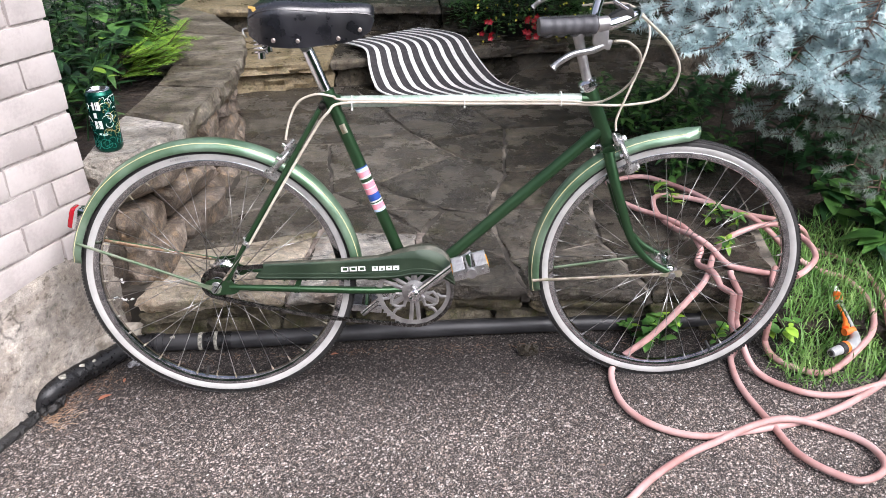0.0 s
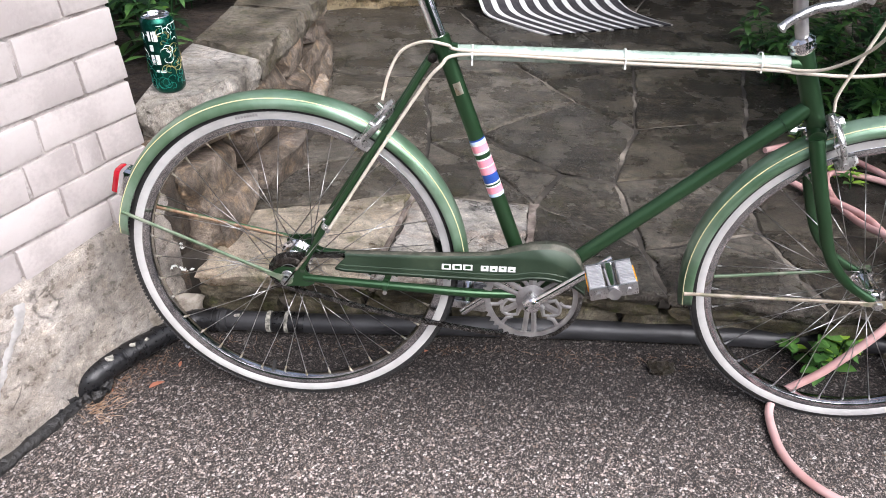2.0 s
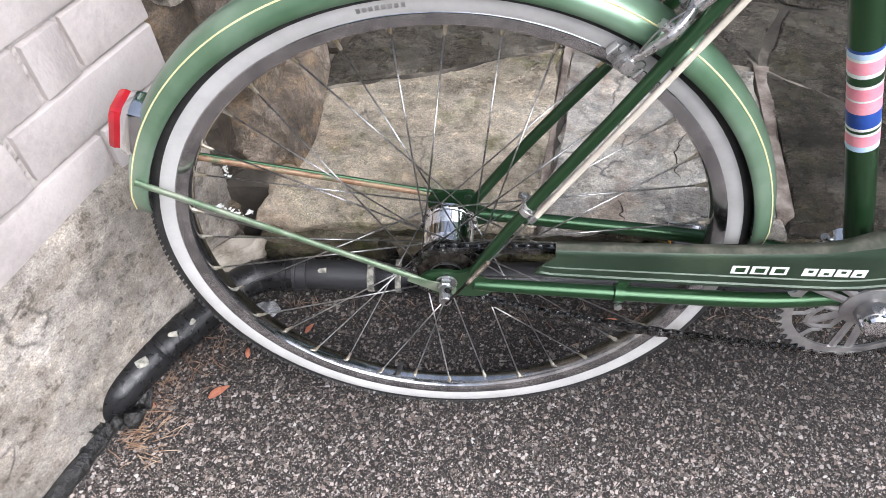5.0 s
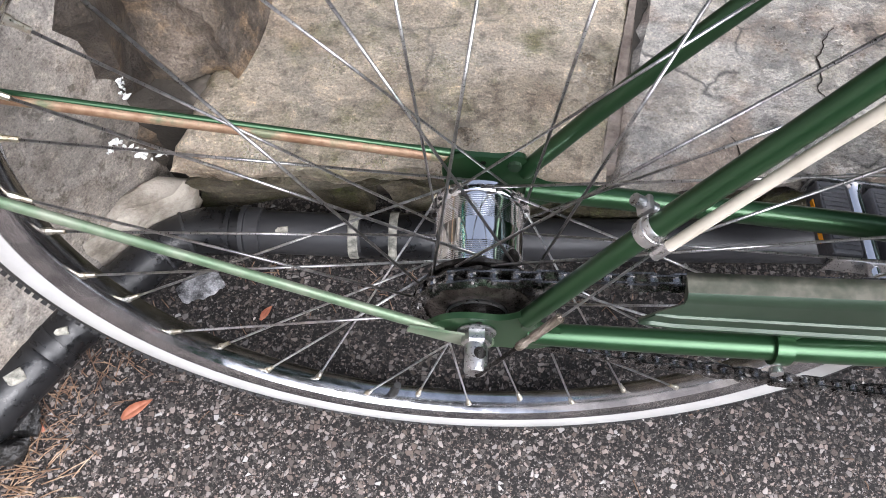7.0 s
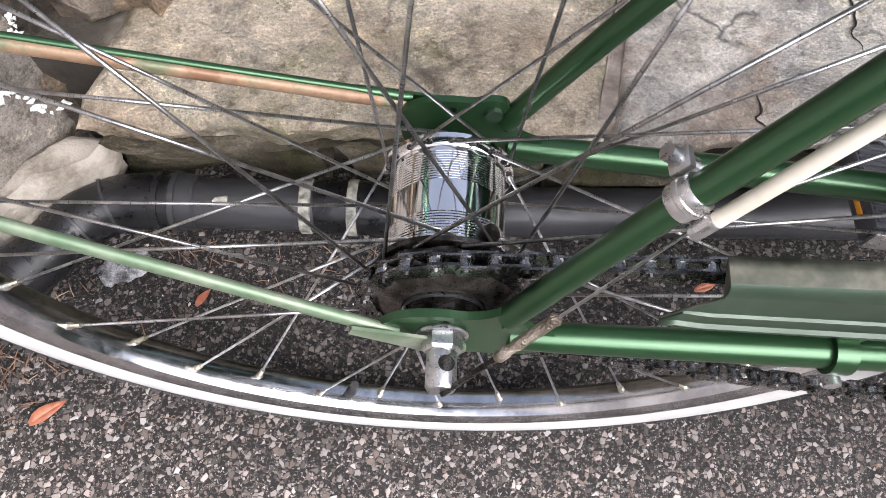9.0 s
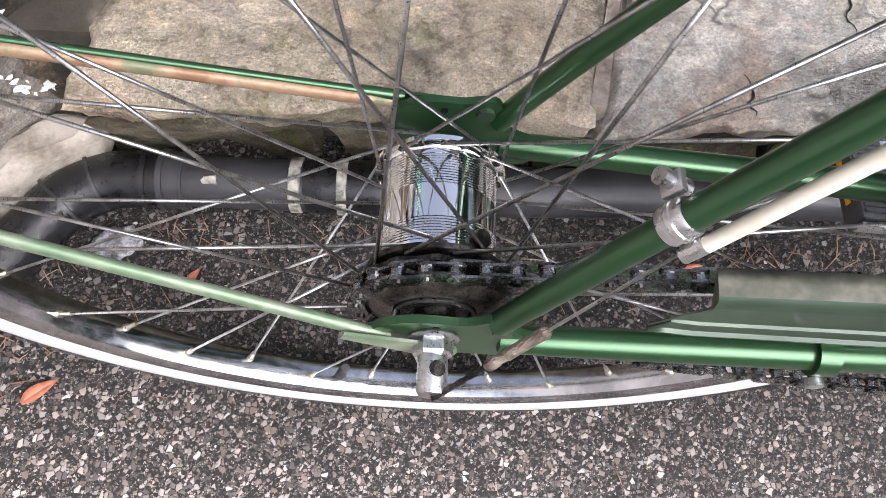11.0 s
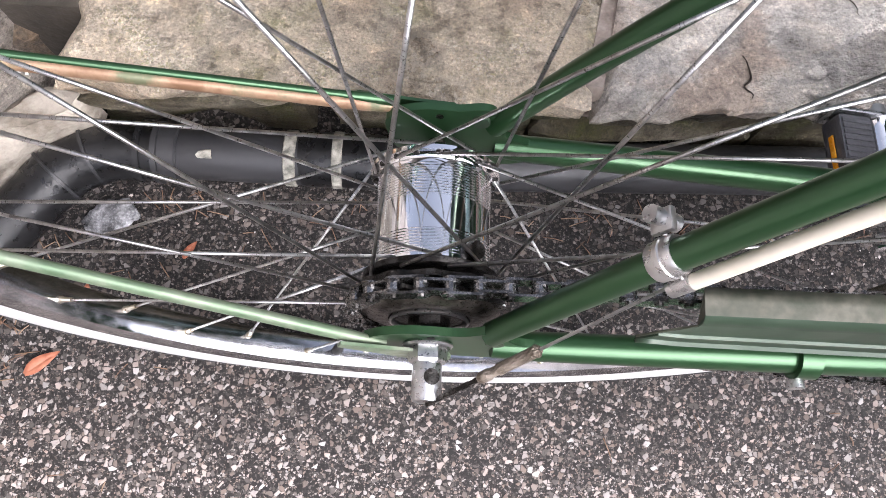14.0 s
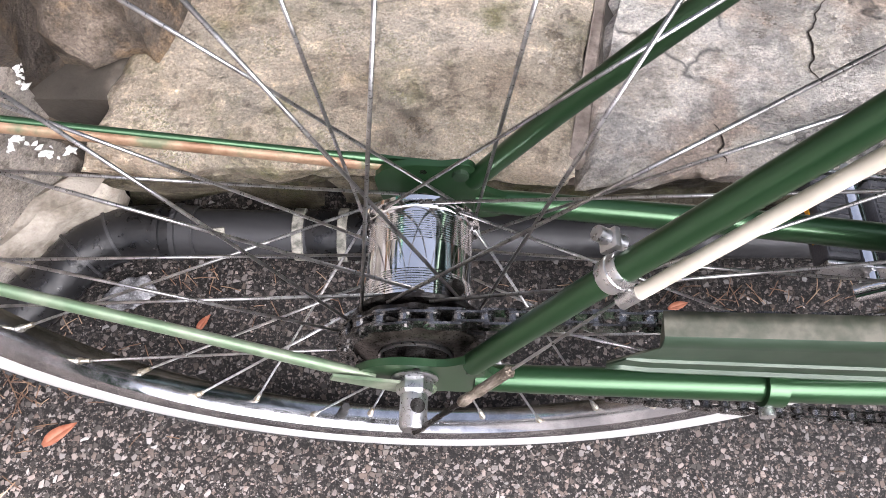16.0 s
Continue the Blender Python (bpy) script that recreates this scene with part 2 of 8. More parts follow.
        col = mix(mix(1.0, disc, drift, "MULTIPLY"), col, crust)
    vor = nt.nodes.new("ShaderNodeTexVoronoi")
    vor.feature = "DISTANCE_TO_EDGE"
    vor.inputs["Scale"].default_value = scale * 0.8
    wob = nt.nodes.new("ShaderNodeVectorMath")
    wob.operation = "MULTIPLY_ADD"
    wob.inputs[1].default_value = (0.12, 0.12, 0.12)
    wn = nt.nodes.new("ShaderNodeTexNoise")
    wn.inputs["Scale"].default_value, wn.inputs["Detail"].default_value = scale * 1.5, 6.0
    nt.links.new(vec, wn.inputs["Vector"])
    nt.links.new(wn.outputs["Color"], wob.inputs[0])
    nt.links.new(vec, wob.inputs[2])
    nt.links.new(wob.outputs[0], vor.inputs["Vector"])
    line = ramp(vor.outputs[0], [(0.0, (1 - crack,) * 3), (0.018, (1, 1, 1))])
    gate = ramp(tex(scale * 0.9, 2.0), [(0.5, (0, 0, 0)), (0.56, (1, 1, 1))])
    col = mix(gate, col, mix(1.0, col, line, "MULTIPLY"))
    hsv = nt.nodes.new("ShaderNodeHueSaturation")
    mm = nt.nodes.new("ShaderNodeMapRange")
    mm.inputs[3].default_value, mm.inputs[4].default_value = 1 - vary, 1 + vary
    nt.links.new(info.outputs["Random"], mm.inputs[0])
    nt.links.new(mm.outputs[0], hsv.inputs["Value"])
    nt.links.new(col, hsv.inputs["Color"])
    nt.links.new(hsv.outputs[0], b.inputs["Base Color"])
    b.inputs["Specular IOR Level"].default_value = gloss
    rr = nt.nodes.new("ShaderNodeMapRange")
    rr.inputs[1].default_value, rr.inputs[2].default_value = 0.35, 0.65
    rr.inputs[3].default_value, rr.inputs[4].default_value = max(0.08, rough - 0.2), min(1.0, rough + 0.2)
    nt.links.new(big, rr.inputs[0])
    nt.links.new(rr.outputs[0], b.inputs["Roughness"])
    fine = tex(150.0, 5.0, 0.65)
    swell = tex(scale * 2.0, 10.0, 0.62)
    total = None
    ridge = tex(scale * 5.0, 10.0, 0.72, (1.0, 1.5, 1.0))
    for src, gain in ((fine, 0.3), (swell, 0.6), (terrace, 0.5), (ridge, 0.4)):
        h = nt.nodes.new("ShaderNodeMath")
        h.operation = "MULTIPLY_ADD"
        h.inputs[1].default_value = gain
        nt.links.new(src, h.inputs[0])
        if total is None:
            h.inputs[2].default_value = 0.0
        else:
            nt.links.new(total, h.inputs[2])
        total = h.outputs[0]
    bp = nt.nodes.new("ShaderNodeBump")
    bp.inputs["Strength"].default_value, bp.inputs["Distance"].default_value = bump, depth
    nt.links.new(total, bp.inputs["Height"])
    nt.links.new(bp.outputs[0], b.inputs["Normal"])
    return m


M = {
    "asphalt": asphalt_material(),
    "chip": material("stone_chip", [(0.10, 0.09, 0.08), (0.22, 0.2, 0.18), (0.42, 0.38, 0.35)], 40, 0.6, bump=0.3),
    "paint": material("green_metallic_paint", [(0.024, 0.068, 0.026), (0.036, 0.088, 0.038)], 3, 0.34, metal=0.65, coat=0.25, rough_spread=0.05, fine=12, spread=0.1),
    "guard_paint": material("dull_green_guard_paint", [(0.019, 0.037, 0.02), (0.028, 0.05, 0.029), (0.046, 0.071, 0.042)], 14, 0.42, metal=0.25, coat=0.1, rough_spread=0.08, fine=30, spread=0.2),
    "paint_worn": material("faded_green_paint", [(0.095, 0.155, 0.085), (0.145, 0.2, 0.125), (0.23, 0.26, 0.19)], 30, 0.45, metal=0.35, rough_spread=0.12),
    "rust_paint": material("rusty_bare_strip", [(0.2, 0.11, 0.06), (0.31, 0.2, 0.125), (0.14, 0.15, 0.085)], 45, 0.5, metal=0.3),
    # faded paint, lightened further to paint in the sky's reflection
    "fender_paint": material("faded_green_sky_sheen_paint", [(0.1, 0.19, 0.105), (0.165, 0.27, 0.175), (0.25, 0.36, 0.26)], 7, 0.34, metal=0.5, coat=0.6, rough_spread=0.06, fine=14, spread=0.12),
    "bare_strip": material("pale_worn_strip", [(0.2, 0.2, 0.13), (0.34, 0.29, 0.22), (0.46, 0.4, 0.33)], 45, 0.5, metal=0.3),
    "dusty_paint": material("dusty_dull_green_paint", [(0.05, 0.056, 0.038), (0.085, 0.086, 0.064), (0.135, 0.128, 0.1)], 45, 0.6, metal=0.15, rough_spread=0.2, fine=240, spread=0.5),
    "cream": material("cream_pinstripe", [(0.72, 0.68, 0.36), (0.8, 0.76, 0.45)], 50, 0.45),
    "grip_rubber": material("grey_black_grip_rubber", [(0.045, 0.045, 0.05), (0.085, 0.085, 0.092)], 40, 0.45, bump=0.2, bump_scale=500),
    "chrome": material("chrome", [(0.68, 0.68, 0.69), (0.8, 0.8, 0.81)], 40, 0.09, metal=1.0, rough_spread=0.06, bump=0.03, bump_scale=300),
    "bright_chrome": material("polished_chrome", [(0.76, 0.76, 0.765), (0.86, 0.86, 0.865)], 30, 0.07, metal=1.0, rough_spread=0.04, fine=160),
    "rim_chrome": material("dusty_rim_chrome", [(0.36, 0.365, 0.38), (0.5, 0.505, 0.52), (0.62, 0.625, 0.64)], 35, 0.17, metal=1.0, rough_spread=0.08, fine=120, spread=0.4, bump=0.12, bump_scale=40, distance=0.001),
    "old_chrome": material("dull_pitted_chrome", [(0.38, 0.375, 0.37), (0.52, 0.51, 0.5), (0.64, 0.63, 0.62)], 60, 0.3, metal=0.9, rough_spread=0.08, fine=200, bump=0.1, bump_scale=260),
    "roller": material("oily_roller_steel", [(0.16, 0.157, 0.154), (0.36, 0.355, 0.35)], 120, 0.24, metal=1.0, rough_spread=0.1),
    "steel": material("dull_steel", [(0.42, 0.42, 0.42), (0.6, 0.6, 0.6)], 60, 0.34, metal=1.0, rough_spread=0.12, bump=0.05, bump_scale=500),
    "alloy": material("grey_cast_alloy", [(0.34, 0.33, 0.33), (0.5, 0.49, 0.48)], 45, 0.42, metal=0.85, rough_spread=0.14),
    "spoke": material("spoke_wire", [(0.32, 0.31, 0.3), (0.54, 0.53, 0.52)], 50, 0.34, metal=1.0),
    "brass": material("brass_nipple", [(0.5, 0.42, 0.28), (0.65, 0.62, 0.55)], 80, 0.35, metal=1.0),
    "grime": material("black_greasy_steel", [(0.006, 0.0055, 0.005), (0.018, 0.015, 0.013), (0.06, 0.056, 0.052)], 160, 0.36, metal=0.7, rough_spread=0.18, bump=0.2, bump_scale=500),
    "rubber": material("black_rubber", [(0.014, 0.014, 0.014), (0.03, 0.029, 0.028)], 70, 0.65, bump=0.2, bump_scale=600),
    "white_rubber": material("white_rubber", [(0.42, 0.412, 0.398), (0.51, 0.502, 0.485)], 25, 0.6, rough_spread=0.08),
    "grey_rubber": material("grey_pedal_rubber", [(0.3, 0.3, 0.31), (0.42, 0.42, 0.43)], 60, 0.6, bump=0.2, bump_scale=900),
    "amber": material("amber_reflector", [(0.85, 0.32, 0.01), (0.95, 0.45, 0.03)], 120, 0.2, coat=0.6, bump=0.3, bump_scale=900),
    "red_lens": material("red_lens", [(0.3, 0.004, 0.01), (0.42, 0.008, 0.018)], 60, 0.12, coat=0.8),
    "leather": material("black_leather", [(0.004, 0.004, 0.0055), (0.012, 0.012, 0.016)], 12, 0.3, coat=0.6, bump=0.3, bump_scale=30, distance=0.004, fine=40, rough_spread=0.1, gloss=0.6),
    "worn_leather": material("worn_tan_leather", [(0.45, 0.26, 0.05), (0.6, 0.4, 0.12)], 60, 0.6),
    "copper": material("dull_rivet", [(0.42, 0.34, 0.3), (0.6, 0.52, 0.48)], 90, 0.35, metal=0.9),
    "cable": material("cream_cable_housing", [(0.5, 0.45, 0.37), (0.62, 0.57, 0.48)], 30, 0.42, rough_spread=0.1),
    "white": material("white_paint", [(0.72, 0.73, 0.7), (0.82, 0.83, 0.8)], 90, 0.5),
    "pink": material("pink_tape", [(0.8, 0.24, 0.32), (0.88, 0.36, 0.42)], 40, 0.4),
    "blue": material("blue_tape", [(0.015, 0.055, 0.27), (0.025, 0.085, 0.36)], 40, 0.4),
    "pale_blue": material("pale_blue_tape", [(0.5, 0.66, 0.85), (0.62, 0.75, 0.9)], 40, 0.4),
    "brick": material("painted_brick", [(0.41, 0.37, 0.35), (0.49, 0.447, 0.425), (0.53, 0.487, 0.465)], 7, 0.7, bump=0.6, bump_scale=70, vary=0.06, distance=0.004, fine=120, spread=0.3),
    "mortar": material("painted_mortar", [(0.32, 0.287, 0.265), (0.46, 0.42, 0.397), (0.54, 0.497, 0.472)], 26, 0.85, bump=1.0, bump_scale=110, distance=0.006, fine=140, spread=0.4),
    "concrete": stone_material("stained_parging", [(0.24, 0.217, 0.193), (0.335, 0.307, 0.28), (0.45, 0.42, 0.39)], (0.28, 0.23, 0.185), 0.35, 0.78, scale=6.0, crack=0.6, vary=0.0, bump=0.55),
    "stone": stone_material("mossy_tan_flagstone", [(0.17, 0.142, 0.1), (0.42, 0.362, 0.285), (0.68, 0.6, 0.5)], (0.15, 0.15, 0.05), 0.85, 0.36, scale=6.0, vary=0.06, streaks=0.2, pits=0.7, speckle=0.9, depth=0.015, gloss=0.9, blotch=0.5),
    # tan stone with the warm patch of sun put into its colour
    "step_stone": stone_material("tan_sunlit_flagstone", [(0.1, 0.075, 0.042), (0.25, 0.2, 0.12), (0.42, 0.355, 0.24)], (0.13, 0.12, 0.04), 0.6, 0.4, scale=7.0, streaks=0.4),
    # moss of the ledge; also the painted shade of the gap below it
    "mossy_ledge": stone_material("mossy_brown_gap_shade_stone", [(0.025, 0.02, 0.012), (0.085, 0.072, 0.042), (0.24, 0.215, 0.165)], (0.075, 0.085, 0.02), 0.85, 0.5, scale=9.0, vary=0.1),
    "grey_stone": stone_material("grey_flagstone", [(0.115, 0.108, 0.1), (0.28, 0.266, 0.25), (0.6, 0.57, 0.53)], (0.19, 0.155, 0.11), 0.5, 0.32, scale=7.0, crack=0.8, vary=0.06, streaks=0.12, pits=0.45, speckle=0.35, depth=0.014, gloss=0.9, blotch=0.75),
    "joint_fill": material("tan_joint_mortar", [(0.11, 0.085, 0.068), (0.22, 0.18, 0.15), (0.34, 0.295, 0.255)], 30, 0.85, bump=1.0, bump_scale=120),
    # green lightened to paint in the sky's reflection on the top tube
    "chalky_paint": material("green_paint_with_pale_sky_sheen", [(0.27, 0.37, 0.29), (0.4, 0.49, 0.42), (0.5, 0.58, 0.52)], 9, 0.3, metal=0.1, coat=0.4, fine=80, spread=0.2),
    # wet stone, darkened further to paint in the spruce's shade
    "wet_stone": stone_material("wet_shaded_flagstone", [(0.011, 0.0097, 0.008), (0.045, 0.038, 0.028), (0.18, 0.157, 0.122)], (0.032, 0.034, 0.013), 0.5, 0.24, vary=0.35, depth=0.034, gloss=0.45, streaks=0.4),
    "damp_stone": stone_material("damp_brown_flagstone", [(0.028, 0.024, 0.019), (0.09, 0.08, 0.066), (0.23, 0.208, 0.178)], (0.06, 0.058, 0.024), 0.5, 0.27, vary=0.25, depth=0.03, gloss=0.5, streaks=0.35),
    "rubble": stone_material("rough_wall_stone", [(0.04, 0.03, 0.022), (0.165, 0.135, 0.108), (0.42, 0.36, 0.315)], (0.44, 0.31, 0.19), 0.6, 0.58, scale=9.0, vary=0.4, bump=1.0, streaks=0.4, pits=0.5),
    "coping": stone_material("weathered_coping_stone", [(0.07, 0.058, 0.042), (0.16, 0.138, 0.105), (0.28, 0.255, 0.215)], (0.13, 0.13, 0.06), 0.6, 0.6, scale=8.0),
    "joint": material("pale_joint_mortar", [(0.025, 0.021, 0.016), (0.065, 0.055, 0.043), (0.3, 0.26, 0.21)], 6.0, 0.8, bump=0.8, bump_scale=90),
    "soil": material("dark_soil", [(0.018, 0.012, 0.008), (0.05, 0.035, 0.024)], 30, 0.9, bump=1.0, bump_scale=60, distance=0.02),
    "pipe": material("grey_drain_pipe", [(0.02, 0.02, 0.0215), (0.04, 0.04, 0.0425)], 12, 0.42, rough_spread=0.12, fine=200),
    "pipe_black": material("black_drain_pipe", [(0.006, 0.006, 0.0065), (0.014, 0.014, 0.015)], 12, 0.34, rough_spread=0.15, bump=0.3, bump_scale=60, gloss=0.45),
    "sealant": material("black_sealant", [(0.008, 0.008, 0.008), (0.03, 0.028, 0.026)], 40, 0.5, bump=1.0, bump_scale=90, distance=0.01),
    "lime": material("pale_pipe_smear", [(0.12, 0.12, 0.1), (0.28, 0.27, 0.23), (0.42, 0.4, 0.34)], 120, 0.8, bump=0.6, bump_scale=200),
    "hose": material("faded_pink_hose", [(0.42, 0.22, 0.2), (0.52, 0.3, 0.28), (0.6, 0.38, 0.36)], 8, 0.5, rough_spread=0.1),
    "orange": material("orange_plastic", [(0.8, 0.14, 0.02), (0.9, 0.2, 0.03)], 30, 0.4),
    "grey_plastic": material("grey_plastic", [(0.3, 0.31, 0.31), (0.42, 0.43, 0.43)], 30, 0.45),
    "can": material("dark_green_can", [(0.003, 0.05, 0.036), (0.006, 0.095, 0.066)], 20, 0.22, metal=0.7, rough_spread=0.05),
    "gold": material("gold_print", [(0.5, 0.38, 0.14), (0.62, 0.48, 0.2)], 40, 0.3, metal=0.7),
    "teal": material("teal_print", [(0.01, 0.14, 0.11), (0.025, 0.24, 0.19)], 40, 0.3, metal=0.4),
    "mat_dark": material("charcoal_weave", [(0.02, 0.018, 0.02), (0.045, 0.04, 0.042)], 60, 0.75, bump=0.5, bump_scale=500),
    "mat_light": material("white_weave", [(0.62, 0.61, 0.58), (0.75, 0.74, 0.7)], 60, 0.75, bump=0.5, bump_scale=500),
    "leaf": material("green_leaf", [(0.03, 0.085, 0.018), (0.06, 0.15, 0.03), (0.1, 0.22, 0.05)], 14, 0.4, vary=0.25),
    "dark_leaf": material("dark_green_leaf", [(0.008, 0.03, 0.01), (0.024, 0.075, 0.022)], 14, 0.45, vary=0.25, gloss=0.3),
    "lime_leaf": material("yellow_green_leaf", [(0.16, 0.3, 0.03), (0.28, 0.46, 0.05)], 14, 0.45, vary=0.2),
    "grass": material("grass_blade", [(0.05, 0.13, 0.02), (0.12, 0.26, 0.05), (0.22, 0.36, 0.1)], 9, 0.5),
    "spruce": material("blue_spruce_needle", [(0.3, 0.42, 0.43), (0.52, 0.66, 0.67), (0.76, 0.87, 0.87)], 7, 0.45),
    # darker copy of the needles: shade of the lower boughs is in the colour
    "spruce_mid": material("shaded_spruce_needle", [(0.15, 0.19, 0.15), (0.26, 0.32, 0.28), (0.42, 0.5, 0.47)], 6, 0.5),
    "spruce_dark": material("dark_spruce_needle", [(0.05, 0.085, 0.06), (0.12, 0.18, 0.15)], 8, 0.55),
    "bark": material("twig_bark", [(0.05, 0.028, 0.018), (0.12, 0.075, 0.05)], 40, 0.85, bump=0.8, bump_scale=120),
    "pale_stone": stone_material("freshly_broken_pale_stone", [(0.26, 0.24, 0.215), (0.42, 0.395, 0.36), (0.56, 0.53, 0.5)], (0.2, 0.18, 0.12), 0.35, 0.65, scale=8.0),
    "cream_mortar": material("cream_mortar", [(0.2, 0.172, 0.135), (0.34, 0.3, 0.245), (0.46, 0.415, 0.35)], 30, 0.8, bump=0.7, bump_scale=110, fine=260, spread=0.3),
    "old_white": material("weathered_white_paint", [(0.36, 0.345, 0.325), (0.5, 0.485, 0.465)], 60, 0.7),
    "greasy_steel": material("greasy_brown_steel", [(0.02, 0.016, 0.013), (0.06, 0.05, 0.043), (0.13, 0.115, 0.1)], 120, 0.34, metal=0.85, rough_spread=0.12, bump=0.15, bump_scale=300),
    "dull_brass": material("knurled_dull_brass", [(0.16, 0.13, 0.1), (0.34, 0.29, 0.24)], 160, 0.4, metal=0.8, bump=0.6, bump_scale=900),
    "plastic_film": material("crumpled_clear_film", [(0.05, 0.05, 0.052), (0.15, 0.15, 0.155), (0.36, 0.36, 0.37)], 60, 0.22, bump=1.0, bump_scale=90, rough_spread=0.15),
    "chain": material("oily_chain_steel", [(0.05, 0.047, 0.044), (0.1, 0.096, 0.092), (0.24, 0.235, 0.23)], 90, 0.24, metal=0.95, rough_spread=0.1),
    "red_petal": material("red_petal", [(0.28, 0.006, 0.012), (0.45, 0.015, 0.03)], 30, 0.5),
    "yellow_petal": material("yellow_petal", [(0.62, 0.55, 0.03), (0.78, 0.7, 0.12)], 30, 0.5),
    "litter": material("dry_litter", [(0.08, 0.045, 0.028), (0.17, 0.1, 0.06), (0.3, 0.21, 0.14)], 50, 0.8),
    "straw": material("pale_dry_straw", [(0.15, 0.085, 0.05), (0.3, 0.19, 0.115), (0.48, 0.37, 0.26)], 60, 0.7),
    "red_leaf": material("fallen_red_leaf", [(0.26, 0.08, 0.04), (0.42, 0.17, 0.1)], 60, 0.6),
    # painted brick with its shade put into a dark grey
    "back_wall": material("shade_grey_far_wall", [(0.1, 0.1, 0.1), (0.18, 0.17, 0.17)], 6, 0.8, bump=0.6, bump_scale=60),
}


# ---- shapes ----
V3 = Vector


def link(name, bm, mat, parent=None, label="", smooth=True, angle=38):
    """One mesh object out of a bmesh."""
    me = bpy.data.meshes.new(name)
    bmesh.ops.recalc_face_normals(bm, faces=bm.faces)
    bm.to_mesh(me)
    bm.free()
    for mt in (mat if isinstance(mat, (list, tuple)) else [mat]):
        me.materials.append(M[mt])
    if smooth:
        me.shade_smooth()
        me.set_sharp_from_angle(angle=radians(angle))
    ob = new(name, me)
    if parent:
        ob.parent = parent
    if label:
        ob["label"] = label
    return ob


def part(name, bm, mat, parent, label="", **kw):
    return link(name, bm, mat, parent, label, **kw)


def holder(name, parent=None, m=None, **tags):
    ob = new(name)
    ob.empty_display_size = 0.05
    if parent:
        ob.parent = parent
    if m:
        ob.matrix_basis = m
    tagged(ob, **tags)
    return ob


def share(name, me, parent, m):
    ob = new(name, me)
    ob.parent = parent
    ob.matrix_basis = m
    return ob


def smooth_path(pts, n=8, closed=False):
    """Catmull-Rom through the points."""
    P = [V3(p) for p in pts]
    out = []
    k = len(P)
    for i in range(k if closed else k - 1):
        a, b, c, d = (P[(i + j) % k] if closed else P[min(max(i + j, 0), k - 1)] for j in (-1, 0, 1, 2))
        for s in range(n):
            t = s / n
            out.append(0.5 * ((2 * b) + (c - a) * t + (2 * a - 5 * b + 4 * c - d) * t * t + (3 * b - a - 3 * c + d) * t ** 3))
    if not closed:
        out.append(P[-1])
    return out


def tube(bm, pts, r, n=12, closed=False, caps=True, flat=1.0, mi=0):
    """Sweep a round (or flattened) section along a path; r: one radius or one for each point."""
    P = [V3(p) for p in pts]
    k = len(P)
    rs = r if isinstance(r, (list, tuple)) else [r] * k
    side = None
    rings = []
    for i in range(k):
        a, b = (P[i - 1], P[(i + 1) % k]) if closed else (P[max(i - 1, 0)], P[min(i + 1, k - 1)])
        t = (b - a).normalized()
        if side is None:
            side = t.orthogonal().normalized()
            if abs(t.y) < 0.9:
                side = V3((0, 1, 0))
        side = (side - t * side.dot(t)).normalized()
        up = t.cross(side)
        rings.append([bm.verts.new(P[i] + (side * math.cos(q) * flat + up * math.sin(q)) * rs[i]) for q in (2 * math.pi * j / n for j in range(n))])
    for i in range(k if closed else k - 1):
        A, B2 = rings[i], rings[(i + 1) % k]
        for j in range(n):
            f = bm.faces.new((A[j], A[(j + 1) % n], B2[(j + 1) % n], B2[j]))
            f.material_index = mi
    if caps and not closed:
        for ring in (rings[0][::-1], rings[-1]):
            f = bm.faces.new(ring)
            f.material_index = mi
    return bm


def lathe(bm, profile, n=48, axis="y", closed=False, mi=0, centre=(0, 0, 0), a0=0.0, a1=2 * math.pi):
    """Turn a profile of (radius, along) round an axis."""
    full = abs(a1 - a0) > 6.28
    c = V3(centre)
    rings = []
    for i in range(n if full else n + 1):
        q = a0 + (a1 - a0) * i / n
        co, si = math.cos(q), math.sin(q)
        ring = []
        for r, s in profile:
            p = {"y": (r * co, s, r * si), "x": (s, r * co, r * si), "z": (r * co, r * si, s)}[axis]
            ring.append(bm.verts.new(c + V3(p)))
        rings.append(ring)
    m = len(profile)
    for i in range(n):
        A, B2 = rings[i], rings[(i + 1) % len(rings)]
        for j in range(m if closed else m - 1):
            try:
                f = bm.faces.new((A[j], A[(j + 1) % m], B2[(j + 1) % m], B2[j]))
                f.material_index = mi
            except ValueError:
                pass
    return bm


def disc_caps(bm, profile, n, axis="y", centre=(0, 0, 0)):
    """Turn a solid: a profile with closed ends."""
    return lathe(bm, [(0.0001, profile[0][1])] + list(profile) + [(0.0001, profile[-1][1])], n, axis, centre=centre)


def box(bm, size, centre=(0, 0, 0), rot=None, bevel=0.0, mi=0):
    res = bmesh.ops.create_cube(bm, size=1.0)
    vs = res["verts"]
    bmesh.ops.scale(bm, vec=size, verts=vs)
    if bevel:
        es = list({e for v in vs for e in v.link_edges})
        out = bmesh.ops.bevel(bm, geom=es, offset=bevel, segments=2, affect="EDGES", profile=0.6)
        vs = list({v for f in out["faces"] for v in f.verts} | {v for v in vs if v.is_valid})
    if rot is not None:
        bmesh.ops.rotate(bm, cent=(0, 0, 0), matrix=rot, verts=vs)
    bmesh.ops.translate(bm, vec=centre, verts=vs)
    for v in vs:
        for f in v.link_faces:
            f.material_index = mi
    return bm


def rotm(deg, axis):
    return Matrix.Rotation(radians(deg), 3, axis)


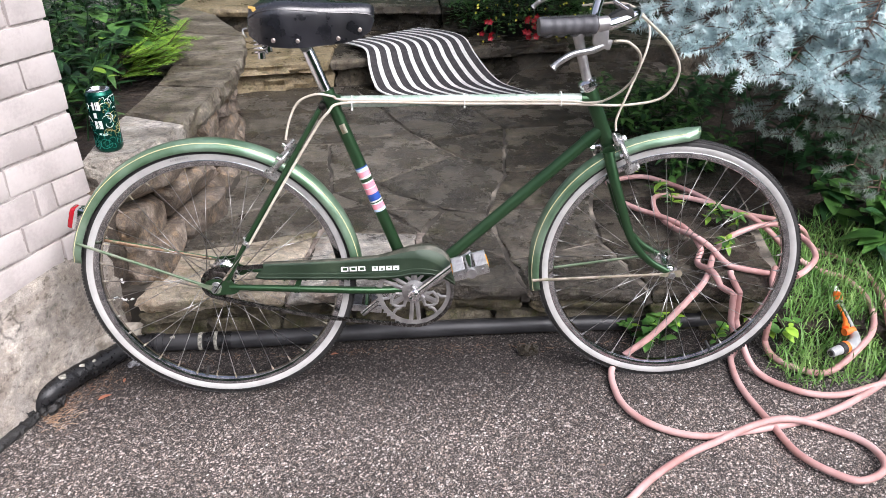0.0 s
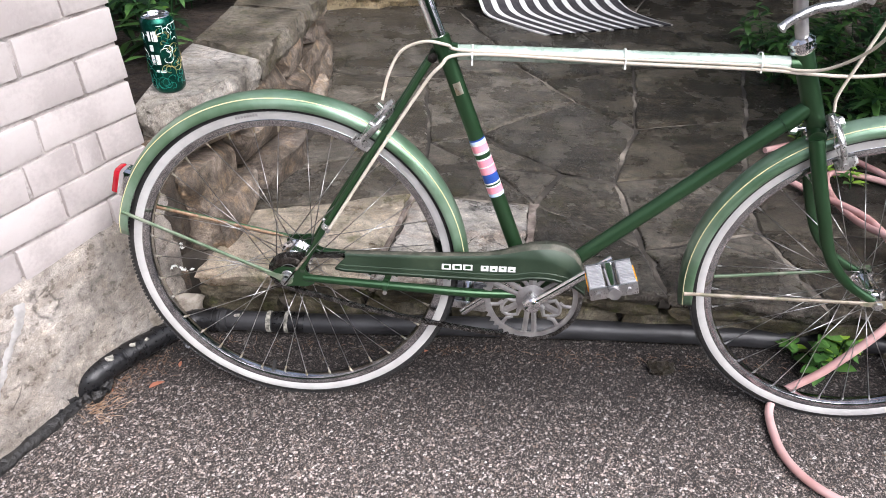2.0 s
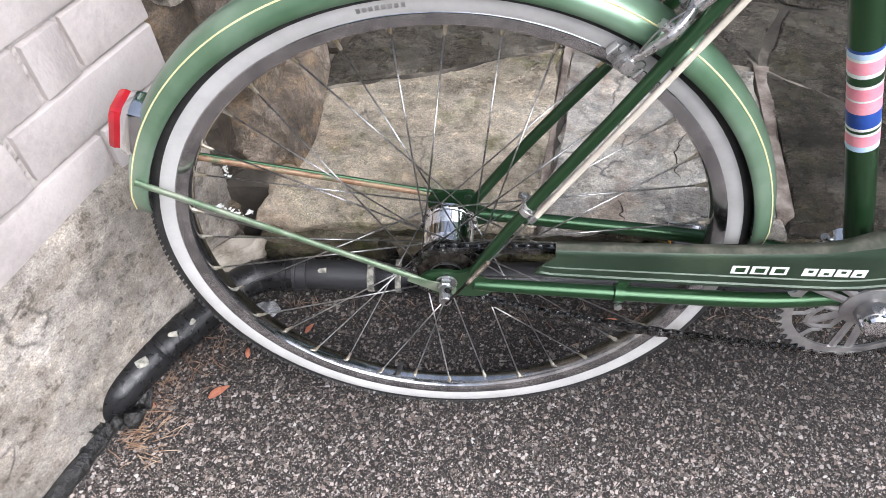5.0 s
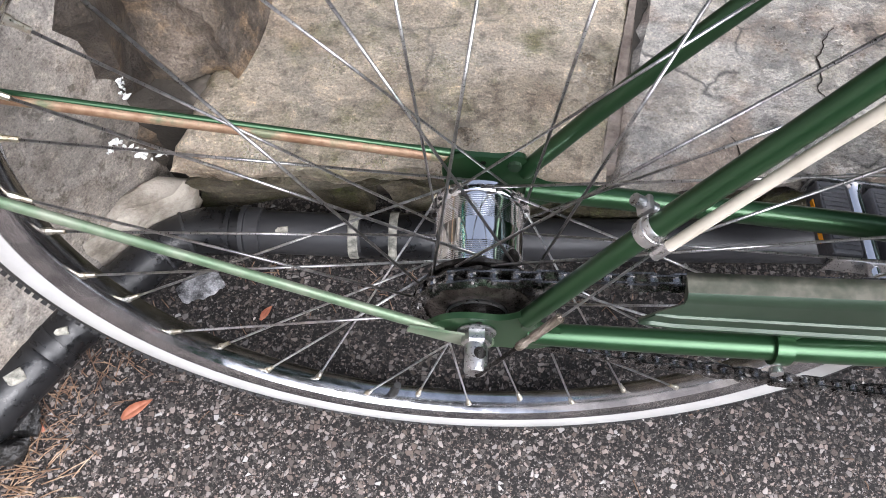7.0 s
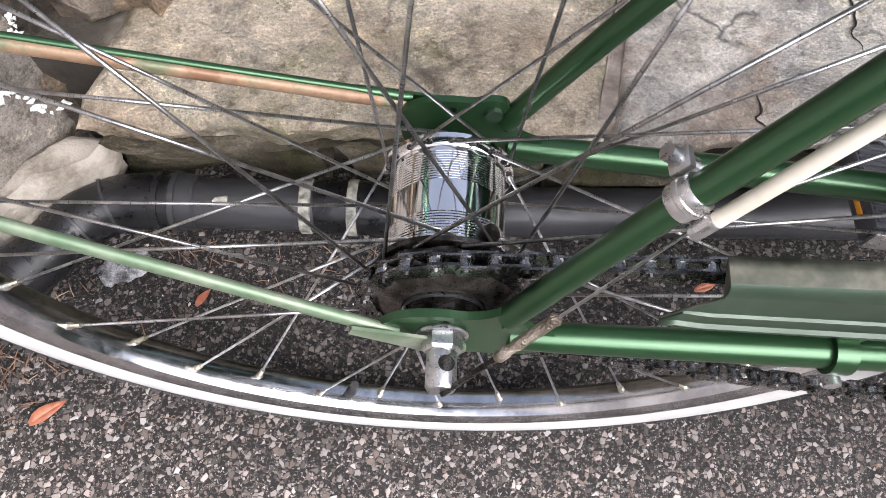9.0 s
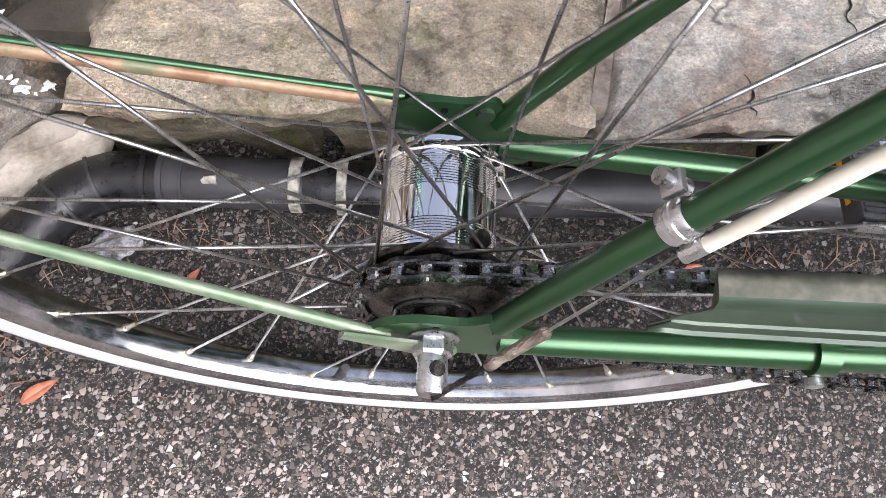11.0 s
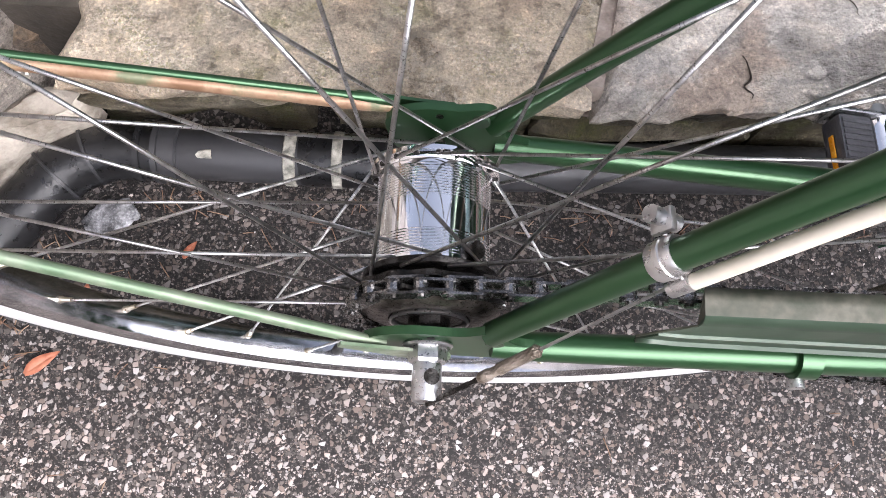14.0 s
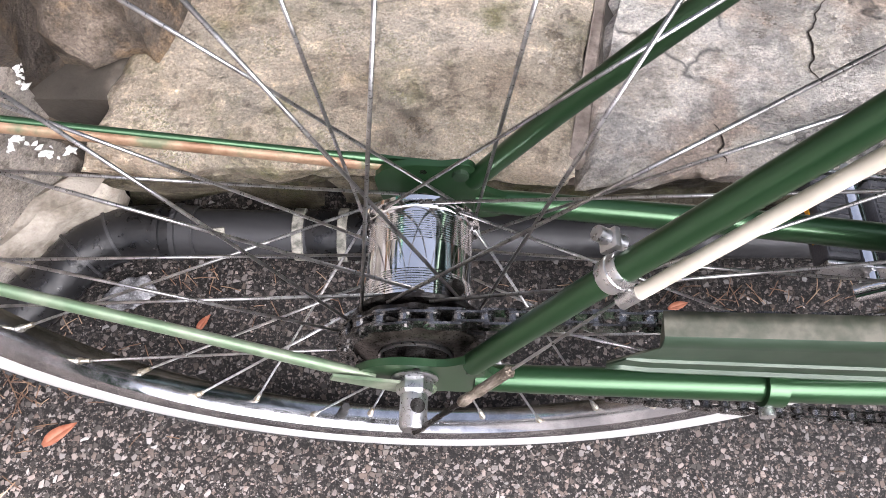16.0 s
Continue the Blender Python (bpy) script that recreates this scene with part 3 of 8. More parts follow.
def plate(bm, outline, y0, y1, holes=()):
    """A flat plate in the x-z plane, from y0 to y1."""
    a = [bm.verts.new((x, y0, z)) for x, z in outline]
    b = [bm.verts.new((x, y1, z)) for x, z in outline]
    k = len(outline)
    bm.faces.new(a)
    bm.faces.new(b[::-1])
    for i in range(k):
        bm.faces.new((a[i], b[i], b[(i + 1) % k], a[(i + 1) % k]))
    return bm


def BM():
    return bmesh.new()

# ---- ground, walls, paving ----
GRADE = math.tan(radians(2.6))
PATIO = 0.172


def ground_z(y):
    return GRADE * (min(y, 0.2) + 0.05)


def make_ground():
    bm = BM()
    ys = [-60, -20, -8, -4, -2, -1.2, -0.8, -0.4, 0.0, 0.2, 0.6, 2, 6, 20, 60]
    xs = [-60, -20, -6, -3, -1.5, -0.8, -0.4, 0, 0.4, 0.8, 1.2, 2, 4, 8, 20, 60]
    g = [[bm.verts.new((x, y, ground_z(max(y, -30)))) for x in xs] for y in ys]
    for i in range(len(ys) - 1):
        for j in range(len(xs) - 1):
            bm.faces.new((g[i][j], g[i][j + 1], g[i + 1][j + 1], g[i + 1][j]))
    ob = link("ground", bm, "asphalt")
    tagged(ob, "coarse dark grey asphalt driveway with pale stone chips", "ground", kind="structure")


make_ground()


def uneven_slab(outline, z0, z1, step=0.03, rough=0.004, layers=3, seed=0, lip=0.012, dish=0.0):
    """A split stone slab: an outline in plan with chipped edges, layered sides and a slightly rolled top edge."""
    rnd = random.Random(seed)
    P = [V3((x, y, 0)) for x, y in outline]
    c = sum(P, V3()) / len(P)
    ring = []
    for i in range(len(P)):
        a, b = P[i], P[(i + 1) % len(P)]
        k = max(1, int((b - a).length / step))
        ring += [a.lerp(b, j / k) for j in range(k)]
    bm = BM()
    rings = []
    levels = [(z0, rough * 1.5, lip * 0.6)] + [(z0 + (z1 - z0) * (i + 0.7) / (layers + 0.9), rough * 1.6, 0.0) for i in range(layers)] + [(z1 - 0.004, rough * 0.5, lip * 0.35), (z1, rough * 0.4, lip)]
    for z, amount, inset in levels:
        vs = []
        for p in ring:
            out = (p - c).normalized()
            w = noise.noise(V3((p.x * 14, p.y * 14, z * 60 + seed))) * amount * 2.2 + rnd.uniform(-amount, amount) * 0.5
            q = p + out * (w - inset)
            vs.append(bm.verts.new((q.x, q.y, z + noise.noise(V3((p.x * 9, p.y * 9, seed * 3.1))) * 0.0025)))
        rings.append(vs)
    k = len(ring)
    for A, B2 in zip(rings, rings[1:]):
        for j in range(k):
            bm.faces.new((A[j], A[(j + 1) % k], B2[(j + 1) % k], B2[j]))
    inner = []
    for p in ring:
        q = p.lerp(c, 0.35)
        inner.append(bm.verts.new((q.x, q.y, z1 + noise.noise(V3((q.x * 6, q.y * 6, seed * 1.7))) * 0.003)))
    for j in range(k):
        bm.faces.new((rings[-1][j], rings[-1][(j + 1) % k], inner[(j + 1) % k], inner[j]))
    bm.faces.new(inner)
    bm.faces.new(rings[0][::-1])
    return bm


def broken_slab(outline, z0, z1, seed, undercut=0.0):
    """A coping stone: a flat top and sides broken off rough, with coherent crags."""
    P = [V3((x, y, 0)) for x, y in outline]
    c = sum(P, V3()) / len(P)
    ring = []
    for i in range(len(P)):
        a, b = P[i], P[(i + 1) % len(P)]
        k = max(1, int((b - a).length / 0.007))
        ring += [a.lerp(b, j / k) for j in range(k)]
    bm = BM()
    rings = []
    n = 11
    for lv in range(n + 1):
        f = lv / n
        z = z0 + (z1 - z0) * f
        vs = []
        for p in ring:
            out = (p - c).normalized()
            crag = noise.noise(V3((p.x * 22, p.y * 22, z * 30 + seed))) * 0.012 + noise.noise(V3((p.x * 60, p.y * 60, z * 90 + seed))) * 0.006
            ledge = 0.006 * math.floor(2.5 * noise.noise(V3((p.x * 9, p.y * 9, seed + z * 25)))) / 2.5
            belly = 0.012 * math.sin(f * 2.6) - 0.01 - undercut * (1 - f) ** 1.6
            lift = noise.noise(V3((p.x * 30, p.y * 30, seed))) * 0.003
            amount = 0.45 if lv == n else 1.0
            q = p + out * (crag * amount + ledge * amount + belly - (0.004 if lv == n else 0))
            vs.append(bm.verts.new((q.x, q.y, z + lift * (1 - f * 0.6))))
        rings.append(vs)
    k = len(ring)
    for A, B2 in zip(rings, rings[1:]):
        for j in range(k):
            bm.faces.new((A[j], A[(j + 1) % k], B2[(j + 1) % k], B2[j]))
    prev = rings[-1]
    for s in (0.06, 0.3, 0.6):
        cur = []
        for p in ring:
            q = p.lerp(c, s)
            cur.append(bm.verts.new((q.x, q.y, z1 + 0.001 + noise.noise(V3((q.x * 7, q.y * 7, seed * 1.7))) * 0.003)))
        for j in range(k):
            bm.faces.new((prev[j], prev[(j + 1) % k], cur[(j + 1) % k], cur[j]))
        prev = cur
    bm.faces.new(prev)
    bm.faces.new(rings[0][::-1])
    return bm


def shrink(poly, d):
    """Pull a convex outline in by d on all sides."""
    k = len(poly)
    out = []
    area = sum(poly[i][0] * poly[(i + 1) % k][1] - poly[(i + 1) % k][0] * poly[i][1] for i in range(k))
    s = 1 if area > 0 else -1
    for i in range(k):
        p0, p1, p2 = V3((*poly[i - 1], 0)), V3((*poly[i], 0)), V3((*poly[(i + 1) % k], 0))
        n1 = V3((-(p1 - p0).y, (p1 - p0).x, 0)).normalized() * s
        n2 = V3((-(p2 - p1).y, (p2 - p1).x, 0)).normalized() * s
        m = (n1 + n2)
        m = m / max(0.35, m.length_squared / 2) * d
        out.append((p1.x + m.x, p1.y + m.y))
    return out


def make_patio():
    base = BM()
    plan = [(-0.34, 0.19), (0.3, 0.2), (0.8, 0.18), (1.2, 0.15), (1.52, 0.14), (1.95, 2.2), (1.95, 3.4), (-0.8, 3.4), (-0.42, 2.0), (-0.36, 1.0)]
    lo = [base.verts.new((x, y, -0.05)) for x, y in plan]
    hi = [base.verts.new((x, y, PATIO - 0.006)) for x, y in plan]
    base.faces.new(hi)
    base.faces.new(lo[::-1])
    for i in range(len(plan)):
        base.faces.new((lo[i], lo[(i + 1) % len(plan)], hi[(i + 1) % len(plan)], hi[i]))
    patio = link("pavement", base, "joint", smooth=False)
    tagged(patio, "raised patio of irregular flagstones with pale joints", "pavement", kind="structure")
    N = dict(a0=(-0.29, 0.118), a1=(0.12, 0.128), a2=(0.47, 0.138), a3=(0.78, 0.11), a4=(1.12, 0.075), a5=(1.5, 0.05),
             b0=(-0.24, 0.41), b1=(0.187, 0.525), b2=(0.503, 0.485), b3=(0.75, 0.3), b4=(1.05, 0.38), b5=(1.55, 0.4),
             c0=(-0.2, 0.6), c1=(0.2, 0.82), c15=(0.39, 0.67), c2=(0.58, 0.65), c3=(0.73, 0.62), c4=(1.1, 0.7), c5=(1.65, 0.75),
             d0=(-0.16, 0.95), d1=(0.35, 0.89), d2=(0.66, 1.15), d3=(0.83, 0.95), d4=(1.2, 1.05), d5=(1.72, 1.15),
             e0=(-0.2, 1.35), e1=(0.15, 1.32), e2=(0.5, 1.43), e25=(0.57, 1.32), e3=(0.9, 1.45), e4=(1.3, 1.5), e5=(1.8, 1.55),
             f0=(-0.4, 2.15), f1=(0.2, 2.15), f2=(0.6, 2.18), f3=(1.0, 2.15), f4=(1.45, 2.12), f5=(1.88, 2.1),
             g2=(0.9, 2.75), g3=(1.3, 2.8), g4=(1.9, 2.8))
    stones = ["a0 a1 b1 b0", "a1 a2 b2 b1", "a2 a3 b3 b2", "a3 a4 b4 b3", "a4 a5 b5 b4", "b0 b1 c1 c0", "b1 b2 c15 c1", "b2 c2 c15", "b2 b3 c3 c2", "b3 b4 c4 c3",
              "b4 b5 c5 c4", "c0 c1 e1 d0", "d0 e1 e0", "c1 d1 d2 e25 e2 e1", "c1 c15 c2 d1", "c2 c3 d3 d2 d1", "c3 c4 d4 d3", "c4 c5 d5 d4", "d2 d3 e3 e25", "d3 d4 e4 e3",
              "d4 d5 e5 e4", "e0 e1 e2 f1 f0", "e2 e25 e3 f2 f1", "e3 e4 f3 f2", "e4 e5 f5 f4 f3", "f2 f3 g3 g2", "f3 f4 f5 g4 g3"]
    for i, names in enumerate(stones):
        poly = shrink([N[k] for k in names.split()], 0.0045 if i < 10 else 0.004)
        # broken edges: neighbours share the same wander, so the joints stay even
        fine = []
        for (xa, ya), (xb, yb) in zip(poly, poly[1:] + poly[:1]):
            k = max(1, int(math.hypot(xb - xa, yb - ya) / 0.03))
            for j in range(k):
                x, y = xa + (xb - xa) * j / k, ya + (yb - ya) * j / k
                w = noise.noise_vector(V3((x * 5, y * 5, 4.4))) * 0.016 + noise.noise_vector(V3((x * 17, y * 17, 1.4))) * 0.007
                hold = 0.25 if y < 0.2 else 1.0
                fine.append((x + w.x * hold, y + w.y * hold))
        poly = fine
        front = i < 5
        bm = broken_slab(poly, PATIO - 0.046, PATIO + (0.002, -0.001, 0.003, 0.0, 0.002)[i], i, 0.014) if front else uneven_slab(poly, PATIO - (0.072 if front else 0.03), PATIO + random.uniform(-0.003, 0.004), 0.018 if front else 0.04, 0.0042 if front else 0.0055, 6 if front else 1, i, 0.011 if front else 0.008)
        dry = {0: "stone", 1: "grey_stone"}
        # stones to the right and back get the tone with spruce shade in it
        link("flagstone", bm, dry.get(i, "damp_stone" if i in (2, 3, 5, 6, 7, 8, 9, 11, 12, 13, 14, 15, 21) else "wet_stone"), patio)
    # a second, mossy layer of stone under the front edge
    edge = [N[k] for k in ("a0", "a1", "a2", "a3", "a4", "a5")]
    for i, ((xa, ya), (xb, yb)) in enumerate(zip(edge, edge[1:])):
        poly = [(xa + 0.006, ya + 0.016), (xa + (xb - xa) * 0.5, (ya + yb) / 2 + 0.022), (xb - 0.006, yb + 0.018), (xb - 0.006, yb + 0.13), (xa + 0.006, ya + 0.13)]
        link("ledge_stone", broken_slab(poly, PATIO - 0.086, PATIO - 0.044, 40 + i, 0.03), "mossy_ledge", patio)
    # mortar in the joints between the front stones
    for i, (a, b) in enumerate((("a1", "b1"), ("a2", "b2"), ("a3", "b3"), ("a4", "b4"))):
        (x0, y0), (x1, y1) = N[a], N[b]
        y0 += 0.014
        hw = (0.007, 0.013, 0.012, 0.012)[i]
        bm = uneven_slab([(x0 - hw, y0), (x0 + hw, y0), (x0 * 0.4 + x1 * 0.6 + hw * 0.7, y0 * 0.4 + y1 * 0.6), (x1 + hw, y1), (x1 - hw, y1), (x0 * 0.6 + x1 * 0.4 - hw * 0.8, y0 * 0.6 + y1 * 0.4)], PATIO - 0.045, PATIO + (0.0022 if i < 2 else -0.005), 0.02, 0.003, 3, 160 + i, 0.004)
        link("joint_fill", bm, "joint_fill" if i < 2 else "joint", patio)
    # open cracks in the grey front stone
    for pts in ([(0.356, 0.32), (0.336, 0.287), (0.332, 0.265), (0.328, 0.244), (0.333, 0.222)], [(0.234, 0.18), (0.24, 0.165), (0.239, 0.155), (0.245, 0.144)]):
        bm = BM()
        line = smooth_path([(x, y, PATIO + 0.0006) for x, y in pts], 6)
        line = [p + V3((noise.noise(p * 120) * 0.006, 0, 0)) for p in line]
        tube(bm, line, [0.0002 + 0.0007 * math.sin(math.pi * (i + 0.5) / len(line)) for i in range(len(line))], 6)
        link("crack", bm, "soil", patio)
    # rough foot of the step, behind the pipe; dark tone paints the gap's shade
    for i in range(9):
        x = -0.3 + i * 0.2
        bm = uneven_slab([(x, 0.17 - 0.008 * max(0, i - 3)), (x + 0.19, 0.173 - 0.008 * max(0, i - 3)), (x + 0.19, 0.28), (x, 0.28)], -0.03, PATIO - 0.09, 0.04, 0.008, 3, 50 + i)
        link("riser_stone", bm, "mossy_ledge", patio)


make_patio()


def rock(size, seed, rough=0.18, cuts=3):
    """A roughly squared wall stone."""
    bm = BM()
    bmesh.ops.create_cube(bm, size=1.0)
    bmesh.ops.subdivide_edges(bm, edges=bm.edges, cuts=cuts, use_grid_fill=True)
    for v in bm.verts:
        p = v.co.copy()
        r = V3((p.x, p.y, p.z))
        m = max(abs(r.x), abs(r.y), abs(r.z))
        rounder = r.normalized() * 0.62
        q = r.lerp(rounder, 0.22)
        d = noise.noise_vector(V3((p.x * 2.3 + seed * 7.3, p.y * 2.3, p.z * 2.3))) * rough + noise.noise_vector(V3((p.x * 6, p.y * 6 + seed, p.z * 6))) * rough * 0.4
        q += d + noise.noise_vector(V3((p.x * 15, p.y * 15 + seed, p.z * 15))) * rough * 0.16
        # chop with a few slanting planes, as split stone has
        for f in range(5):
            a = noise.noise_vector(V3((seed * 1.37 + f * 3.1, f * 1.9, seed * 0.77))).normalized()
            over = q.dot(a) - (0.42 + 0.08 * noise.noise(V3((seed * 0.9, f * 2.2, 0))))
            if over > 0:
                q -= a * over * 0.9
        v.co = V3((q.x * size[0], q.y * size[1], q.z * size[2]))
    return bm


FACE = [(-0.305, 0.215), (-0.262, 0.3), (-0.226, 0.43), (-0.19, 0.6), (-0.165, 0.92), (-0.17, 1.15), (-0.2, 1.4), (-0.28, 1.8), (-0.45, 2.2)]
EDGE = [(-0.328, 0.188), (-0.248, 0.268), (-0.207, 0.375), (-0.18, 0.498), (-0.155, 0.68), (-0.146, 0.85), (-0.135, 1.1), (-0.15, 1.35), (-0.2, 1.65), (-0.42, 2.12), (-0.65, 2.38)]
INNER = [(-0.372, 0.205), (-0.38, 0.35), (-0.385, 0.48), (-0.378, 0.6), (-0.37, 0.75), (-0.368, 0.886), (-0.385, 1.15), (-0.43, 1.42), (-0.53, 1.75), (-0.72, 2.0), (-0.9, 2.15)]
TOP = 0.545


def make_planter():
    core = BM()
    f = [V3((x, y, 0)) for x, y in FACE]
    lo, hi, bl, bh = [], [], [], []
    for p in f:
        q = p + V3((-0.14, 0.03, 0))
        lo.append(core.verts.new((q.x, q.y, 0.0)))
        hi.append(core.verts.new((q.x, q.y, TOP - 0.05)))
        bl.append(core.verts.new((q.x - 0.12, q.y + 0.02, 0.0)))
        bh.append(core.verts.new((q.x - 0.12, q.y + 0.02, TOP - 0.05)))
    for i in range(len(f) - 1):
        for A, B2 in ((lo, hi), (hi, bh), (bh, bl)):
            core.faces.new((A[i], A[i + 1], B2[i + 1], B2[i]))
    core.faces.new((lo[0], hi[0], bh[0], bl[0]))
    wall = link("planter_wall", core, "soil", smooth=False)
    tagged(wall, "rubble stone retaining wall of a raised planter", "wall", kind="structure")
    path = smooth_path([(x, y, 0) for x, y in FACE], 10)
    cum = [0.0]
    for a, b in zip(path, path[1:]):
        cum.append(cum[-1] + (b - a).length)

    def at(s):
        for i in range(len(cum) - 1):
            if s <= cum[i + 1]:
                k = (s - cum[i]) / max(1e-6, cum[i + 1] - cum[i])
                return path[i].lerp(path[i + 1], k), (path[i + 1] - path[i]).normalized()
        return path[-1], (path[-1] - path[-2]).normalized()

    rnd = random.Random(5)
    z = 0.12
    row = 0
    for h in (0.135, 0.11, 0.12):
        s = 0.02 - 0.02 * (row % 2)
        while s < cum[-1]:
            w = rnd.uniform(0.17, 0.33) * (1.0 if s < 1.0 else 1.3)
            p, t = at(max(0, s + w / 2))
            n = V3((t.y, -t.x, 0))
            depth = rnd.uniform(0.13, 0.17)
            hh = h * rnd.uniform(0.92, 1.02)
            bm = rock((w * 0.97, depth, hh), row * 31 + int(s * 100), 0.105, 9)
            m = Matrix(((t.x, n.x, 0, 0), (t.y, n.y, 0, 0), (0, 0, 1, 0), (0, 0, 0, 1)))
            back = -0.05 + rnd.uniform(-0.014, 0.008) - 0.012 * row - (0.03 if s > 0.35 else 0.0)
            bm.transform(Matrix.Translation((p.x + n.x * back, p.y + n.y * back, z + h / 2)) @ m @ pose(0, 0, 0, rnd.uniform(-8, 4), rnd.uniform(-8, 8), rnd.uniform(-7, 7)))
            link("wall_stone", bm, "rubble", wall, angle=32)
            s += w
        z += h
        row += 1
    cuts = [0, 3, 5, 6, 7, 8, 9, 10]
    for i, (a, b) in enumerate(zip(cuts, cuts[1:])):
        poly = [EDGE[j] for j in range(a, b + 1)] + [INNER[j] for j in range(b, a - 1, -1)]
        bm = broken_slab(shrink(poly, 0.002), TOP - 0.072 + 0.006 * (i % 2), TOP + (-0.003, 0.002, 0.0, 0.003)[i % 4], 80 + i)
        link("coping_stone", bm, "pale_stone" if i == 0 else "coping", wall)
    bed = BM()
    vs = [bed.verts.new((x, y, TOP - 0.04)) for x, y in [(-0.36, 0.2), (-0.37, 0.9), (-0.45, 1.5), (-0.72, 2.05), (-1.6, 2.3), (-1.9, 1.2), (-1.1, 0.5)]]
    bed.faces.new(vs)
    ob = link("planter_soil", bed, "soil", smooth=False)
    tagged(ob, "dark soil bed inside the planter", "soil", kind="structure")


make_planter()

CORNER = V3((-0.35, 0.177, 0))
WALL_DIR = V3((-0.4327, -0.9015, 0))
WALL_OUT = V3((0.9015, -0.4327, 0))


def make_brick_wall():
    out = WALL_OUT
    length, thick, height = 3.2, 0.24, 2.6
    frame_m = Matrix(((WALL_DIR.x, out.x, 0, CORNER.x), (WALL_DIR.y, out.y, 0, CORNER.y), (0, 0, 1, 0), (0, 0, 0, 1)))
    bm = BM()
    box(bm, (length, thick, height - 0.33), (length / 2 + 0.004, -thick / 2 - 0.0065, 0.33 + (height - 0.33) / 2))
    wall = link("wall_west", bm, "mortar", smooth=False)
    wall.matrix_world = frame_m
    tagged(wall, "brick house wall painted off-white with visible mortar joints", "wall", kind="structure")
    pitch, high = 0.0727, 0.0662
    full, half = 0.2085, 0.097
    starts = {0: (0.113,), 2: (0.097, 0.0465, 0.102)}
    shapes = []
    for k in range(5):
        for w in (full, half):
            b = BM()
            box(b, (w, 0.03, high), bevel=0.003)
            for v in b.verts:
                v.co += noise.noise_vector(V3((v.co.x * 25 + k * 9, v.co.y * 25, v.co.z * 25))) * 0.0038
            me = bpy.data.meshes.new("brick")
            b.to_mesh(me)
            b.free()
            me.materials.append(M["brick"])
            me.shade_smooth()
            me.set_sharp_from_angle(angle=radians(35))
            shapes.append(me)
    rnd = random.Random(3)
    made = 0
    for row in range(15):
        z = 0.542 - 3 * pitch + row * pitch + 0.003 + high / 2 + 0.0 - 0.0
        x = 0.0
        cut = list(starts.get(row, (half,) if row % 2 == 0 else (full,)))
        while x < 2.2:
            w = cut.pop(0) if cut else full
            short = w < 0.15
            me = shapes[rnd.randrange(5) * 2 + (1 if short else 0)]
            scale = Matrix.Diagonal((w / (half if short else full), 1, 1, 1))
            share("brick", me, wall, pose(x + w / 2, -0.0135 + rnd.uniform(-0.0016, 0.0016), z + rnd.uniform(-0.0015, 0.0015), 0, rnd.uniform(-0.5, 0.5), rnd.uniform(-0.4, 0.4)) @ scale)
            x += w + 0.0075
            made += 1
    # parged foundation with a toe at the foot
    bm = BM()
    prof = [(0.335, -0.002), (0.325, 0.004), (0.2, 0.006), (0.08, 0.008), (0.05, 0.009), (0.02, 0.011), (-0.05, 0.012), (-0.05, -0.3), (0.335, -0.3)]
    xs = [-0.02 + i * 0.06 for i in range(50)]
    rings = []
    for x in xs:
        rings.append([bm.verts.new((x, y + noise.noise(V3((x * 6, z * 9, 2.0))) * 0.006, z - x * (0.022 if z < 0.3 and z > 0 else 0.0) + (noise.noise(V3((x * 5, 7.7, 0))) * 0.012 if z > 0.3 else 0))) for z, y in prof])
    for A, B2 in zip(rings, rings[1:]):
        for j in range(len(prof)):
            bm.faces.new((A[j], A[(j + 1) % len(prof)], B2[(j + 1) % len(prof)], B2[j]))
    bm.faces.new(rings[0])
    bm.faces.new(rings[-1][::-1])
    base = link("foundation", bm, "concrete")
    base.matrix_world = frame_m
    tagged(base, "stained cement-parged foundation under the brick wall", "foundation", kind="structure")
    # a pale run of old paint down the parging
    bm = BM()
    levels = [(0.325, 0.004), (0.2, 0.006), (0.08, 0.008), (0.05, 0.009), (0.02, 0.011)]

    def parge(x, z):
        z += x * 0.022
        for (z1, y1), (z0, y0) in zip(levels, levels[1:]):
            if z >= z0:
                k = (z - z0) / (z1 - z0)
                return (y0 + noise.noise(V3((x * 6, z0 * 9, 2.0))) * 0.006) * (1 - k) + (y1 + noise.noise(V3((x * 6, z1 * 9, 2.0))) * 0.006) * k
        return 0.011

    run = [(0.362, 0.293), (0.37, 0.262), (0.392, 0.235), (0.413, 0.212), (0.432, 0.185), (0.45, 0.16), (0.474, 0.13), (0.5, 0.1), (0.52, 0.06), (0.535, 0.03)]
    pts = smooth_path([(x, parge(x, z) + 0.0008, z) for x, z in run], 5)
    tube(bm, pts, [0.0072 + 0.0022 * math.sin(i * 0.9) + 0.0016 * math.sin(i * 2.3) + (0.003 if i < 8 else 0.0) for i in range(len(pts))], 8, flat=0.12)
    part("paint_run", bm, "old_white", base, "pale run of dried paint")
    # mortar smear that closes the corner against the planter
    bm = uneven_slab([(-0.004, -0.06), (0.002, -0.006), (-0.03, 0.008), (-0.075, -0.006), (-0.1, -0.06)], 0.05, 0.47, 0.02, 0.007, 9, 5)
    plug = link("corner_mortar", bm, "rubble", angle=25)
    plug.matrix_world = frame_m
    tagged(plug, "rough mortar fill between brick corner and planter", "mortar", kind="structure")


make_brick_wall()


